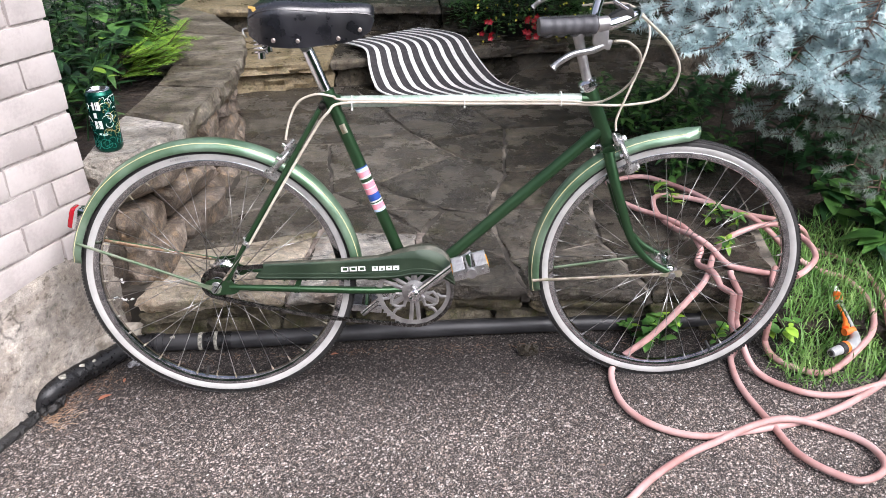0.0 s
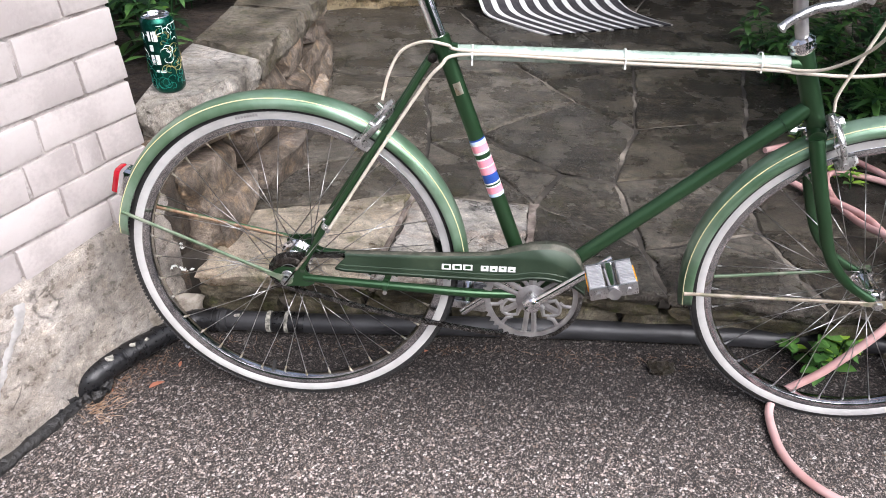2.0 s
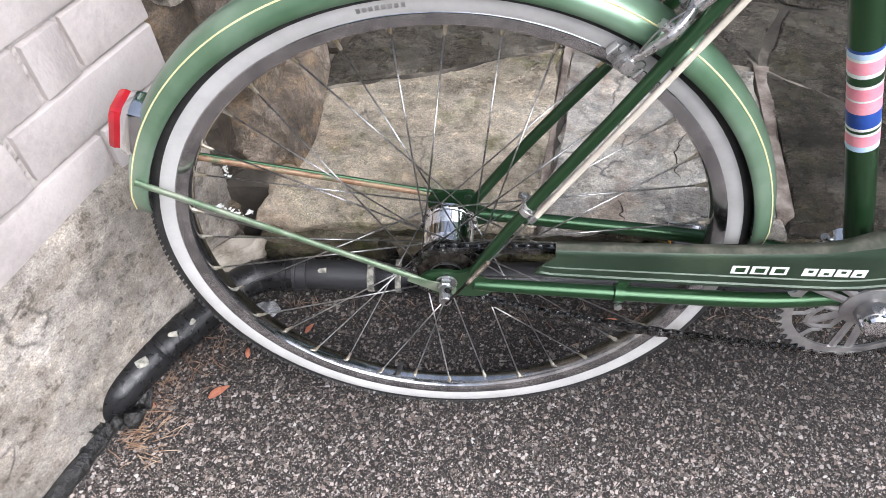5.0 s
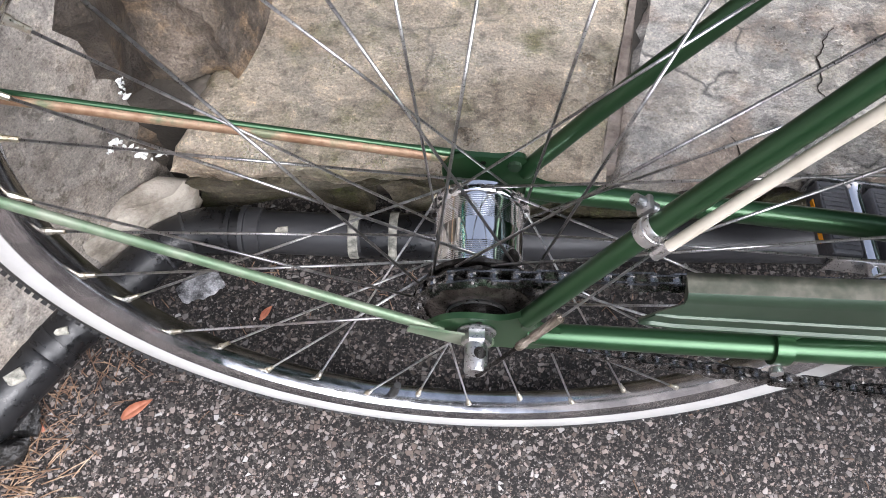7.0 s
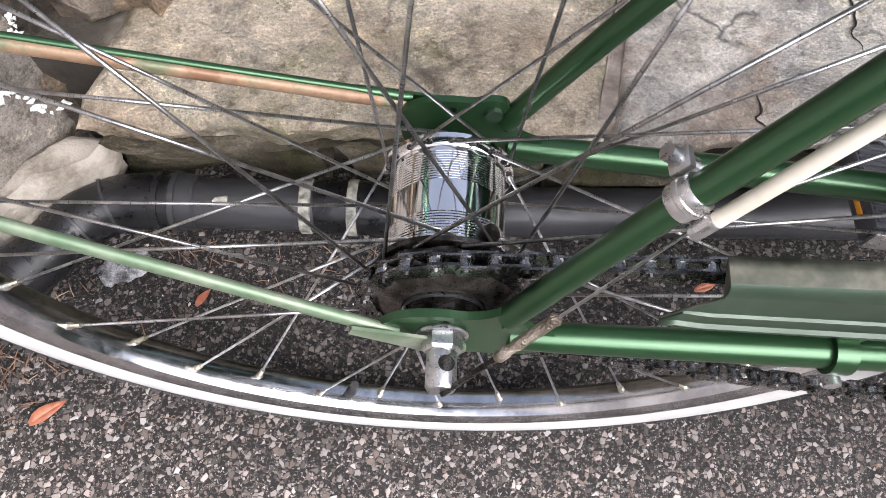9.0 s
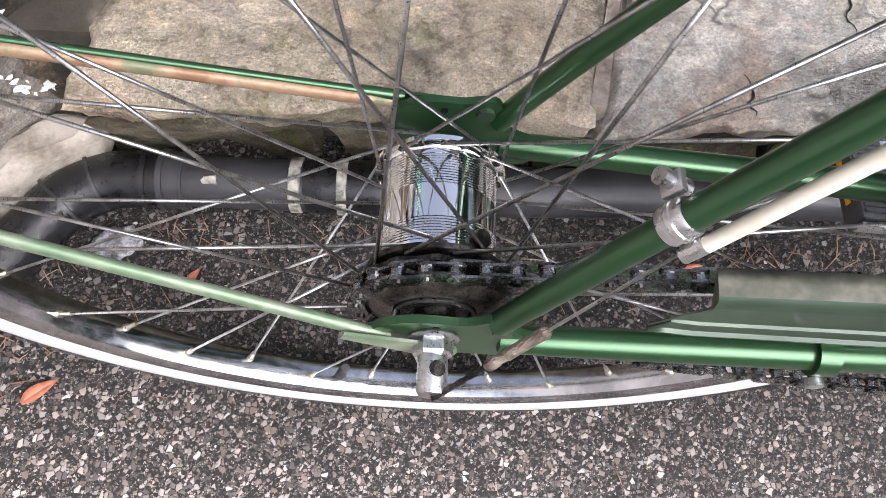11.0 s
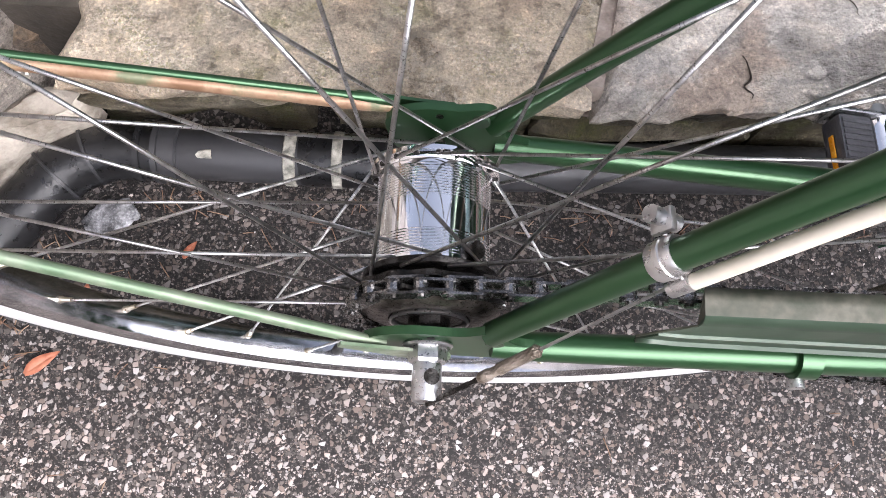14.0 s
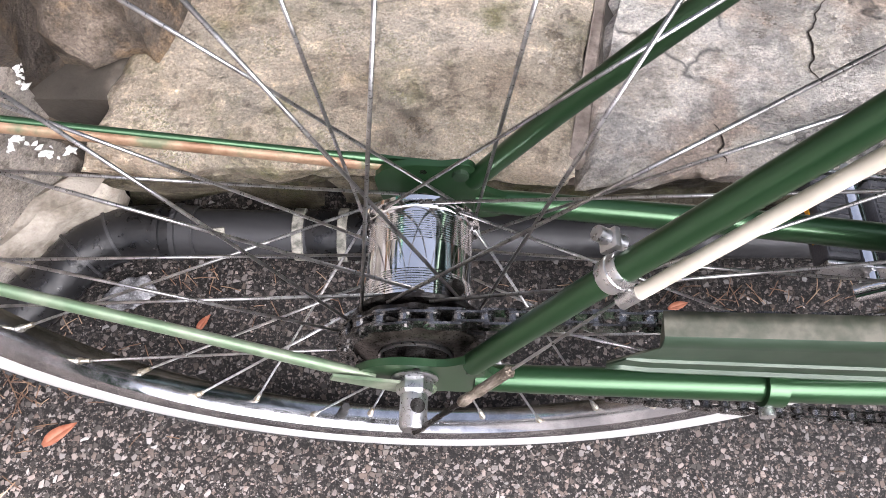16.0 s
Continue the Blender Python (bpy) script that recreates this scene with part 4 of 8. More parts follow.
def make_mortar_lip():
    """A trowelled lip of cream mortar that runs from the wall's foot over the bend of the pipe."""
    bm = uneven_slab([(-0.43, 0.085), (-0.404, 0.062), (-0.376, 0.088), (-0.345, 0.118), (-0.3, 0.146), (-0.292, 0.165), (-0.33, 0.17), (-0.375, 0.14)], 0.03, 0.086, 0.014, 0.004, 4, 9, 0.012)
    ob = link("mortar_lip", bm, "cream_mortar", angle=45)
    tagged(ob, "cream mortar lip between wall foot, step and drain pipe", "mortar", kind="structure")


make_mortar_lip()


def make_back():
    """The brick wall behind the planter, steps and the rest of the garden ground."""
    # this wall's shade is in its material colour
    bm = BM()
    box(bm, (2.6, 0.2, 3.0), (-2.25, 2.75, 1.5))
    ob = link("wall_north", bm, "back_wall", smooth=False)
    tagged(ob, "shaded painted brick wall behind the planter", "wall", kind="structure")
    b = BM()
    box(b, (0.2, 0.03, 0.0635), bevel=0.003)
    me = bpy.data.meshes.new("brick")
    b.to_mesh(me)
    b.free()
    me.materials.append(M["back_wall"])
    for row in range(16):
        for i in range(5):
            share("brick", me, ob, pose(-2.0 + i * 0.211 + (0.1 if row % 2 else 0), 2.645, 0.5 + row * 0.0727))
    steps = BM()
    box(steps, (3.0, 2.2, 0.3), (0.95, 3.65, 0.1))
    st = link("steps", steps, "wet_stone", smooth=False)
    tagged(st, "two low garden steps of split stone", "steps", kind="structure")
    front = lambda x: 2.09 + 0.24 * x
    for i, (x0, x1) in enumerate(((-0.52, 0.12), (0.13, 0.75), (0.76, 1.4))):
        link("riser_stone", uneven_slab([(x0, front(x0) + 0.05), (x1, front(x1) + 0.05), (x1, 2.6), (x0, 2.6)], PATIO - 0.02, 0.262, 0.05, 0.01, 3, 110 + i), "step_stone" if i == 0 else "wet_stone", st)
        link("tread_stone", uneven_slab([(x0 - 0.02, front(x0 - 0.02)), (x1 - 0.01, front(x1)), (x1, 2.9), (x0, 2.9)], 0.262, 0.312, 0.05, 0.008, 3, 120 + i), "step_stone" if i == 0 else "wet_stone", st)
    for i, (x0, x1) in enumerate(((-0.8, -0.1), (-0.09, 0.7), (0.71, 1.5))):
        link("riser_stone", uneven_slab([(x0, 2.82), (x1, 2.82), (x1, 2.98), (x0, 2.98)], 0.3, 0.41, 0.06, 0.01, 3, 130 + i), "wet_stone", st)
        link("tread_stone", uneven_slab([(x0, 2.76), (x1, 2.75), (x1, 4.6), (x0, 4.6)], 0.41, 0.455, 0.08, 0.008, 2, 140 + i), "step_stone" if i == 0 else "wet_stone", st)
    for name, plan, z in (("garden_soil", [(1.5, 0.06), (2.6, -0.1), (8, 0.2), (8, 8), (1.3, 8), (1.42, 4.6), (1.46, 2.2), (1.7, 1.5), (1.55, 0.5)], 0.06),):
        bm = BM()
        vs = [bm.verts.new((x, y, z)) for x, y in plan]
        lo = [bm.verts.new((x, y, -0.02)) for x, y in plan]
        bm.faces.new(vs)
        for i in range(len(plan)):
            bm.faces.new((lo[i], lo[(i + 1) % len(plan)], vs[(i + 1) % len(plan)], vs[i]))
        ob = link(name, bm, "soil", smooth=False)
        tagged(ob, "dark garden soil beside the patio", "soil", kind="structure")
    # added hedge boxes round the place that block low sky and darken reflections
    bm = BM()
    box(bm, (16, 0.2, 4.6), (3.0, 5.6, 2.3))
    box(bm, (0.2, 5.4, 4.2), (4.6, 2.8, 2.1))
    box(bm, (26, 0.6, 5.0), (2.0, -10.5, 2.0))
    box(bm, (0.6, 14, 4.0), (13.0, -4.0, 1.6))
    ob = link("hedge_backdrop", bm, "dark_leaf", smooth=False)
    tagged(ob, "plain dark hedge walls added to block low sky and darken reflections", "backdrop", kind="structure")


make_back()


def make_pipe():
    pipe = holder("drain_pipe", label="grey plastic drain pipe laid along the foot of the step", category="pipe")
    z = 0.034
    runs = [("pipe_run", [(-0.235, 0.128, z), (0.0, 0.13, z), (0.4, 0.145, z), (0.8, 0.15, z), (1.35, 0.145, z)], 0.0235, "pipe"),
            ("coupling", [(-0.245, 0.128, z), (-0.225, 0.128, z)], 0.0262, "pipe"),
            ("coupling", [(-0.131, 0.129, z), (-0.12, 0.129, z)], 0.0258, "lime"),
            ("coupling", [(-0.118, 0.129, z), (-0.04, 0.13, z)], 0.0255, "pipe_black"),
            ("coupling", [(-0.088, 0.1295, z), (-0.078, 0.1295, z)], 0.0265, "lime"),
            ("elbow", [(-0.238, 0.128, z), (-0.29, 0.125, z), (-0.325, 0.108, z), (-0.345, 0.085, z)], 0.0262, "pipe_black"),
            ("collar", [(-0.262, 0.128, z), (-0.256, 0.128, z)], 0.0285, "pipe_black"),
            ("collar", [(-0.247, 0.128, z), (-0.241, 0.128, z)], 0.0285, "pipe"),
            ("collar", [(-0.304, 0.1215, z), (-0.307, 0.12, z)], 0.0275, "pipe"),
            ("collar", [(-0.333, 0.101, z), (-0.3352, 0.0985, z)], 0.0278, "pipe"),
            ("lower_run", [(-0.335, 0.098, z), (-0.37, 0.047, 0.036), (-0.405, 0.004, 0.038), (-0.432, -0.035, 0.039)], 0.0258, "pipe_black"),
            ("end_elbow", [(-0.422, -0.022, 0.039), (-0.446, -0.06, 0.039), (-0.462, -0.083, 0.034), (-0.48, -0.092, 0.02), (-0.49, -0.094, 0.0)], 0.0272, "pipe_black")]
    for name, pts, r, mat in runs:
        bm = BM()
        p = smooth_path(pts, 8)
        rs = [r] * len(p)
        if len(p) > 4:
            rs[0] = rs[-1] = r * 0.94
        tube(bm, p, rs, 28)
        part(name, bm, mat, pipe, {"lime": "pipe collar smeared with pale cement", "pipe_black": "black rubber-coated pipe"}.get(mat, ""))
    for p, rot, sx in (((-0.428, -0.052, 0.0655), 40, 0.018), ((-0.398, -0.004, 0.064), 10, 0.012), ((-0.376, 0.02, 0.06), 70, 0.01), ((-0.2, 0.12, 0.0565), 0, 0.012)):
        bm = rock((sx, sx * 0.7, 0.004), int(sx * 1000), 0.2, 2)
        bm.transform(Matrix.Translation(p) @ pose(0, 0, 0, 25, 0, rot))
        part("lime_spot", bm, "lime", pipe, "pale crust of old cement")
    for s in (0.25, 0.55, 0.8):
        bm = BM()
        p = V3((-0.345, 0.085, z)).lerp(V3((-0.432, -0.035, 0.039)), s)
        t = V3((-0.087, -0.12, 0)).normalized() * 0.006
        tube(bm, [p - t, p + t], 0.0275, 24)
        part("collar", bm, "pipe_black", pipe)
    bm = BM()
    pts = [(-0.478, -0.098, 0.002), (-0.492, -0.15, -0.001), (-0.532, -0.235, -0.005), (-0.595, -0.37, -0.012), (-0.785, -0.76, -0.03)]
    tube(bm, smooth_path(pts, 8), [0.015 + 0.007 * noise.noise(V3((i * 0.61, 3.3, 0))) for i in range(33)], 10, flat=1.0)
    ob = link("sealant_bead", bm, "sealant")
    for i, (x, y, w) in enumerate(((-0.452, -0.078, 0.05), (-0.478, -0.098, 0.052), (-0.47, -0.06, 0.035), (-0.495, -0.125, 0.035), (-0.44, -0.112, 0.028), (-0.462, -0.122, 0.02), (-0.505, -0.155, 0.026))):
        lump = rock((w, w * 0.8, w * 0.7), 300 + i, 0.22, 4)
        lump.transform(Matrix.Translation((x, y, 0.008 + w * 0.2)) @ pose(0, 0, 0, 20 * i, 10 * i, 50 * i))
        link("sealant_lump", lump, "sealant", ob, angle=40)
    tagged(ob, "lumpy black sealant bead along the foot of the wall", "sealant", kind="structure")


make_pipe()

# ---- the bicycle: x forward, y to its left, z up in its own plane ----
bike = holder("bicycle", m=pose(0, -0.053, 0, -5.7, 0, 0), label="green vintage roadster bicycle with white-walled tyres, leaning back", category="bicycle")
R_TYRE, AXLE = 0.327, 0.327
FRONT = (1.103, 0.0, 0.322)
BB = V3((0.468, 0.0, 0.288))
CHAIN_V = -0.039


def bolt(bm, p, axis, r, h, n=6):
    disc_caps(bm, [(r, -h / 2), (r, h / 2)], n, axis, p)


def make_frame_tubes():
    def straight(name, a, b, r, mat="paint", n=24, label=""):
        bm = BM()
        a, b = V3(a), V3(b)
        tube(bm, [a, a.lerp(b, 0.5), b], r, n)
        return part(name, bm, mat, bike, label)

    st = straight("seat_tube", BB, (0.2905, 0, 0.757), 0.0143)
    straight("top_tube", (0.294, 0, 0.748), (0.884, 0, 0.742), 0.0128, "chalky_paint", label="green top tube with a pale sky sheen painted in")
    straight("down_tube", (0.475, 0, 0.293), (0.913, 0, 0.672), 0.0143)
    straight("head_tube", (0.877, 0, 0.766), (0.934, 0, 0.628), 0.0165)
    straight("bottom_bracket", (BB.x, -0.036, BB.z), (BB.x, 0.036, BB.z), 0.0205)
    for a, b, r in (((0.894, 0, 0.655), (0.875, 0, 0.639), 0.0168),):
        straight("lug", a, b, r)
    straight("lug", (0.315, 0, 0.748), (0.287, 0, 0.749), 0.0152)
    straight("lug", (0.284, 0, 0.774), (0.301, 0, 0.728), 0.0163)
    straight("lug", (0.86, 0, 0.742), (0.884, 0, 0.742), 0.0145)
    # the top tube's pale sky sheen is in its paint colour
    for s in (-1, 1):
        bm = BM()
        pts = smooth_path([(0.268, s * 0.017, 0.735), (0.16, s * 0.0365, 0.562), (0.077, s * 0.0475, 0.43), (0.028, s * 0.0535, 0.343)], 6)
        tube(bm, pts, [0.0061 - 0.0003 * i / len(pts) for i in range(len(pts))], 18)
        part("seat_stay", bm, "paint", bike)
        bm = BM()
        pts = smooth_path([(0.03, s * 0.0535, 0.323), (0.12, s * 0.0515, 0.316), (0.25, s * 0.048, 0.306), (0.36, s * 0.041, 0.296), (0.45, s * 0.027, 0.289)], 6)
        tube(bm, pts, [0.0062, 0.0068] + [0.0072 + 0.0018 * min(1.0, i / 12) for i in range(len(pts) - 3)] + [0.0095], 20)
        part("chain_stay", bm, "paint", bike)
        bm = BM()
        if s < 0:
            outline = [(-0.03, 0.329), (-0.0277, 0.3335), (-0.022, 0.3395), (-0.0115, 0.344), (0.0, 0.3445), (0.0104, 0.343), (0.018, 0.3445), (0.026, 0.349), (0.033, 0.347), (0.037, 0.337), (0.043, 0.3305), (0.052, 0.327), (0.0525, 0.316), (0.045, 0.3085), (0.0318, 0.304), (0.014, 0.305), (0.0, 0.303), (-0.0105, 0.3065), (-0.022, 0.318)]
        else:
            outline = [(-0.0262, 0.343), (-0.024, 0.3495), (-0.0198, 0.3541), (-0.0106, 0.3577), (-0.0004, 0.3588), (0.01, 0.3582), (0.0176, 0.36), (0.0228, 0.3603), (0.0268, 0.3586), (0.0293, 0.3534), (0.0296, 0.3451), (0.0351, 0.3357), (0.047, 0.329), (0.052, 0.326), (0.0525, 0.316), (0.045, 0.3085), (0.0318, 0.306), (0.012, 0.306), (0.0, 0.308), (-0.0115, 0.311), (-0.022, 0.322)]
        rim_line = [(p.x, p.z) for p in smooth_path([(x, 0, z) for x, z in outline], 4, closed=True)]
        plate(bm, rim_line, s * 0.0535 - 0.002, s * 0.0535 + 0.002)
        d = part("dropout", bm, "paint", bike, smooth=False)
        bm = BM()
        bx, bz = (0.0209, 0.3515) if s > 0 else (0.03, 0.34)
        disc_caps(bm, [(0.0044, s * 0.0535 - 0.0045), (0.0046, s * 0.0535 - 0.0035), (0.0046, s * 0.0535 - 0.002)], 8, "y", (bx, 0, bz))
        part("eyelet_bolt", bm, "guard_paint", d)
        for hx, hz in ((0.0287, 0.3395), (0.0005, 0.3525)) if s > 0 else ((0.001, 0.3385),):
            bm = BM()
            disc_caps(bm, [(0.002, s * 0.0535 - 0.0022), (0.002, s * 0.0535 + 0.0022)], 14, "y", (hx, 0, hz))
            part("eyelet_hole", bm, "grime", d)
    # coloured tape bands and the small plate on the seat tube
    a, b = BB, V3((0.2905, 0, 0.757))
    u = (b - a).normalized()

    def band(z0, z1, mat, r=0.0147):
        p0 = a + u * ((z0 - a.z) / u.z)
        p1 = a + u * ((z1 - a.z) / u.z)
        bm = BM()
        tube(bm, [p0, p1], r, 24, caps=False)
        part("tape_band", bm, mat, st)

    for z0, z1, mat in ((0.594, 0.597, "blue"), (0.589, 0.594, "pale_blue"), (0.586, 0.589, "white"), (0.574, 0.586, "pink"), (0.57, 0.574, "white"), (0.532, 0.559, "pink"), (0.559, 0.562, "white"), (0.545, 0.547, "white"), (0.516, 0.532, "blue"), (0.513, 0.516, "white"), (0.495, 0.507, "pink"), (0.489, 0.495, "pale_blue"), (0.507, 0.51, "white")):
        band(z0, z1, mat, 0.0147 + (0.0001 if mat == "white" else 0))
    bm = BM()
    c0 = a + u * ((0.688 - a.z) / u.z)
    wrap = []
    for k in range(7):
        q = radians(-112 + k * 9)
        o = V3((math.cos(q) * u.z, math.sin(q), -math.cos(q) * u.x)) * 0.0147
        wrap.append([bm.verts.new(c0 + o + u * h) for h in (-0.011, 0.011)])
    for A, B2 in zip(wrap, wrap[1:]):
        bm.faces.new((A[0], B2[0], B2[1], A[1]))
    part("maker_plate", bm, "brass", st, "small worn brass plate")
    # seat bolt
    bm = BM()
    disc_caps(bm, [(0.0075, -0.022), (0.0085, -0.018), (0.0085, 0.018), (0.0075, 0.022)], 16, "y", (0.274, 0, 0.741))
    part("seat_bolt", bm, "grime", bike)
    # seat post
    bm = BM()
    tube(bm, [V3((0.286, 0, 0.765)), V3((0.2455, 0, 0.872))], 0.0128, 24)
    part("seat_post", bm, "chrome", bike)


make_frame_tubes()


def make_wheel(name, centre, rear):
    wheel = holder(name, bike, Matrix.Translation(centre))
    bm = BM()
    half = [(0.3105, 0.0152), (0.3155, 0.0148), (0.3202, 0.013), (0.3238, 0.0095), (0.3252, 0.004)]
    lathe(bm, [(r, -v) for r, v in half] + [(r, v) for r, v in half[::-1]] + [(0.309, 0.012), (0.309, -0.012)], 128, closed=True)
    tyre = part("tyre", bm, "rubber", wheel, "black tyre tread")
    # tread blocks
    me = BM()
    box(me, (0.0056, 0.0062, 0.0008), bevel=0.0003)
    blk = bpy.data.meshes.new("tread")
    me.to_mesh(blk)
    me.free()
    tread = BM()
    for row, (v, dr) in enumerate(((-0.0112, -0.0026), (-0.0038, 0.0003), (0.0038, 0.0003), (0.0112, -0.0026))):
        for i in range(230):
            q = 2 * math.pi * (i + 0.5 * (row % 2)) / 230
            start = len(tread.verts)
            tread.from_mesh(blk)
            tread.verts.ensure_lookup_table()
            m = Matrix.Rotation(-q + math.pi / 2, 4, "Y") @ Matrix.Translation((0, v, 0.3252 + dr)) @ Matrix.Rotation((-1, -0.2, 0.2, 1)[row] * 0.6, 4, "X")
            for w in tread.verts[start:]:
                w.co = m @ w.co
    tagged(link("tread_block", tread, "rubber", tyre, smooth=False), kind="stuff")
    for s in (-1, 1):
        bm = BM()
        lathe(bm, [(0.2968, s * 0.0128), (0.299, s * 0.0142), (0.305, s * 0.0154), (0.3085, s * 0.0158), (0.3122, s * 0.0153)], 128)
        w = part("whitewall", bm, "white_rubber", tyre, "white rubber side wall")
        if s < 0 and rear:
            # worn printing on the side wall
            bm = BM()
            for i, (dq, ln) in enumerate(((0, 0.5), (0.7, 0.5), (1.4, 0.5), (2.1, 0.5), (2.8, 0.5), (3.5, 0.5), (4.2, 0.5), (4.9, 0.5))):
                q = radians(104 - dq * 1.45)
                m = Matrix.Rotation(-q + math.pi / 2, 4, "Y") @ Matrix.Translation((0, -0.0156, 0.3065))
                b2 = BM()
                box(b2, (0.0036, 0.0006, 0.0044))
                b2.transform(m)
                tmp = bpy.data.meshes.new("t")
                b2.to_mesh(tmp)
                b2.free()
                bm.from_mesh(tmp)
            tagged(part("printed_bar", bm, "alloy", w, smooth=False), kind="stuff")
    bm = BM()
    lathe(bm, [(0.2978, -0.0128), (0.2968, -0.0136), (0.2955, -0.0137), (0.292, -0.0134), (0.2878, -0.0126), (0.2842, -0.0112), (0.2822, -0.0078), (0.2814, 0), (0.2822, 0.0078), (0.2842, 0.0112), (0.2878, 0.0126), (0.292, 0.0134), (0.2955, 0.0137), (0.2968, 0.0136), (0.2978, 0.0128)], 144)
    rim = part("rim", bm, "rim_chrome", wheel, "chromed steel rim")
    # hub
    if rear:
        grooves = []
        for v in [-0.0195 + 0.0014 * k for k in range(9)] + [0.0095 + 0.0014 * k for k in range(12)]:
            grooves += [(0.0284, v - 0.0005), (0.028, v - 0.0002), (0.028, v + 0.0002), (0.0284, v + 0.0005)]
        prof = [(0.0284, -0.0212)] + grooves + [(0.0284, 0.0275), (0.0293, 0.029), (0.0328, 0.0301), (0.0328, 0.0325), (0.0285, 0.0335), (0.0255, 0.0365), (0.015, 0.041), (0.011, 0.0455), (0.005, 0.046)]
        flanges, fr, n_spokes = (-0.0245, 0.0313), 0.0305, 36
    else:
        prof = [(0.004, -0.047), (0.0085, -0.046), (0.0095, -0.038), (0.0125, -0.036), (0.019, -0.0355), (0.0192, -0.033), (0.012, -0.031), (0.0095, -0.022), (0.0088, 0), (0.0095, 0.022), (0.012, 0.031), (0.0192, 0.033), (0.019, 0.0355), (0.0125, 0.036), (0.0095, 0.038), (0.0085, 0.046), (0.004, 0.047)]
        flanges, fr, n_spokes = (-0.0343, 0.0343), 0.0165, 36
    bm = BM()
    lathe(bm, prof, 72)
    hub = part("hub", bm, "bright_chrome", wheel, "polished chrome hub shell", angle=50)
    if rear:
        bm = BM()
        disc_caps(bm, [(0.0045, 0), (0.005, 0.004), (0.0042, 0.0065)], 16, "z", (0, 0, 0))
        bm.transform(pose(0, 0, 0, 0, 38, 0) @ Matrix.Translation((0, -0.017, 0.027)))
        part("oil_cap", bm, "grime", hub, "black oil port cap")
        bm = BM()
        lathe(bm, [(0.006, -0.044), (0.016, -0.044), (0.0175, -0.03), (0.027, -0.0268), (0.0325, -0.0258), (0.0328, -0.0232), (0.029, -0.0222), (0.0283, -0.0211)], 48)
        part("hub_flange", bm, "grime", hub, "greasy black drive-side flange")
        # holes round the far flange, between the spoke heads
        bm = BM()
        disc_caps(bm, [(0.0016, -0.0026), (0.0016, 0.0014)], 10)
        hole = bpy.data.meshes.new("spoke_hole")
        bm.to_mesh(hole)
        bm.free()
        hole.materials.append(M["grime"])
        for k in range(18):
            q = radians(20 * k + 9.0)
            share("spoke_hole", hole, hub, Matrix.Translation((fr * math.cos(q), flanges[1], fr * math.sin(q))))
    # spokes, crossed three times, and nipples
    bm = BM()
    tube(bm, [(0, 0, 0), (0, 0, 0.5), (0, 0, 1)], 0.00092, 6)
    sp = bpy.data.meshes.new("spoke")
    bm.to_mesh(sp)
    bm.free()
    sp.materials.append(M["spoke"])
    sp.shade_smooth()
    bm = BM()
    disc_caps(bm, [(0.0017, -0.0115), (0.0019, -0.004), (0.0027, -0.002), (0.0027, 0.0015)], 8, "z")
    nip = bpy.data.meshes.new("nipple")
    bm.to_mesh(nip)
    bm.free()
    nip.materials.append(M["brass"] if rear else M["spoke"])
    turn = radians(-9.4) if rear else math.pi / 36 * 1.3
    for i in range(n_spokes):
        side = i % 2
        lead = 1 if (i // 2) % 2 else -1
        q = 2 * math.pi * i / n_spokes + turn
        qh = q + lead * radians(67.4 if rear else 56)
        v = flanges[side] + (0.0024 if (i // 2) % 2 else -0.0024) * (-1 if rear else 1)
        a = V3((fr * math.cos(qh), v, fr * math.sin(qh)))
        b = V3((0.2815 * math.cos(q), (-0.003, 0.003)[side], 0.2815 * math.sin(q)))
        d = b - a
        rot = d.to_track_quat("Z", "Y").to_matrix().to_4x4()
        share("spoke", sp, wheel, Matrix.Translation(a) @ rot @ Matrix.Diagonal((1, 1, d.length, 1)))
        share("nipple", nip, wheel, Matrix.Translation(b) @ rot)
    # valve
    q = radians(255.6 if rear else 300)
    bm = BM()
    disc_caps(bm, [(0.0042, 0), (0.0042, -0.012), (0.0034, -0.013), (0.0034, -0.026)], 12, "z")
    bm.transform(Matrix.Rotation(-q + math.pi / 2, 4, "Y") @ Matrix.Translation((0, 0, 0.283)))
    part("valve", bm, "rubber", wheel)
    return wheel


rear_wheel = make_wheel("rear_wheel", (0, 0, AXLE), True)


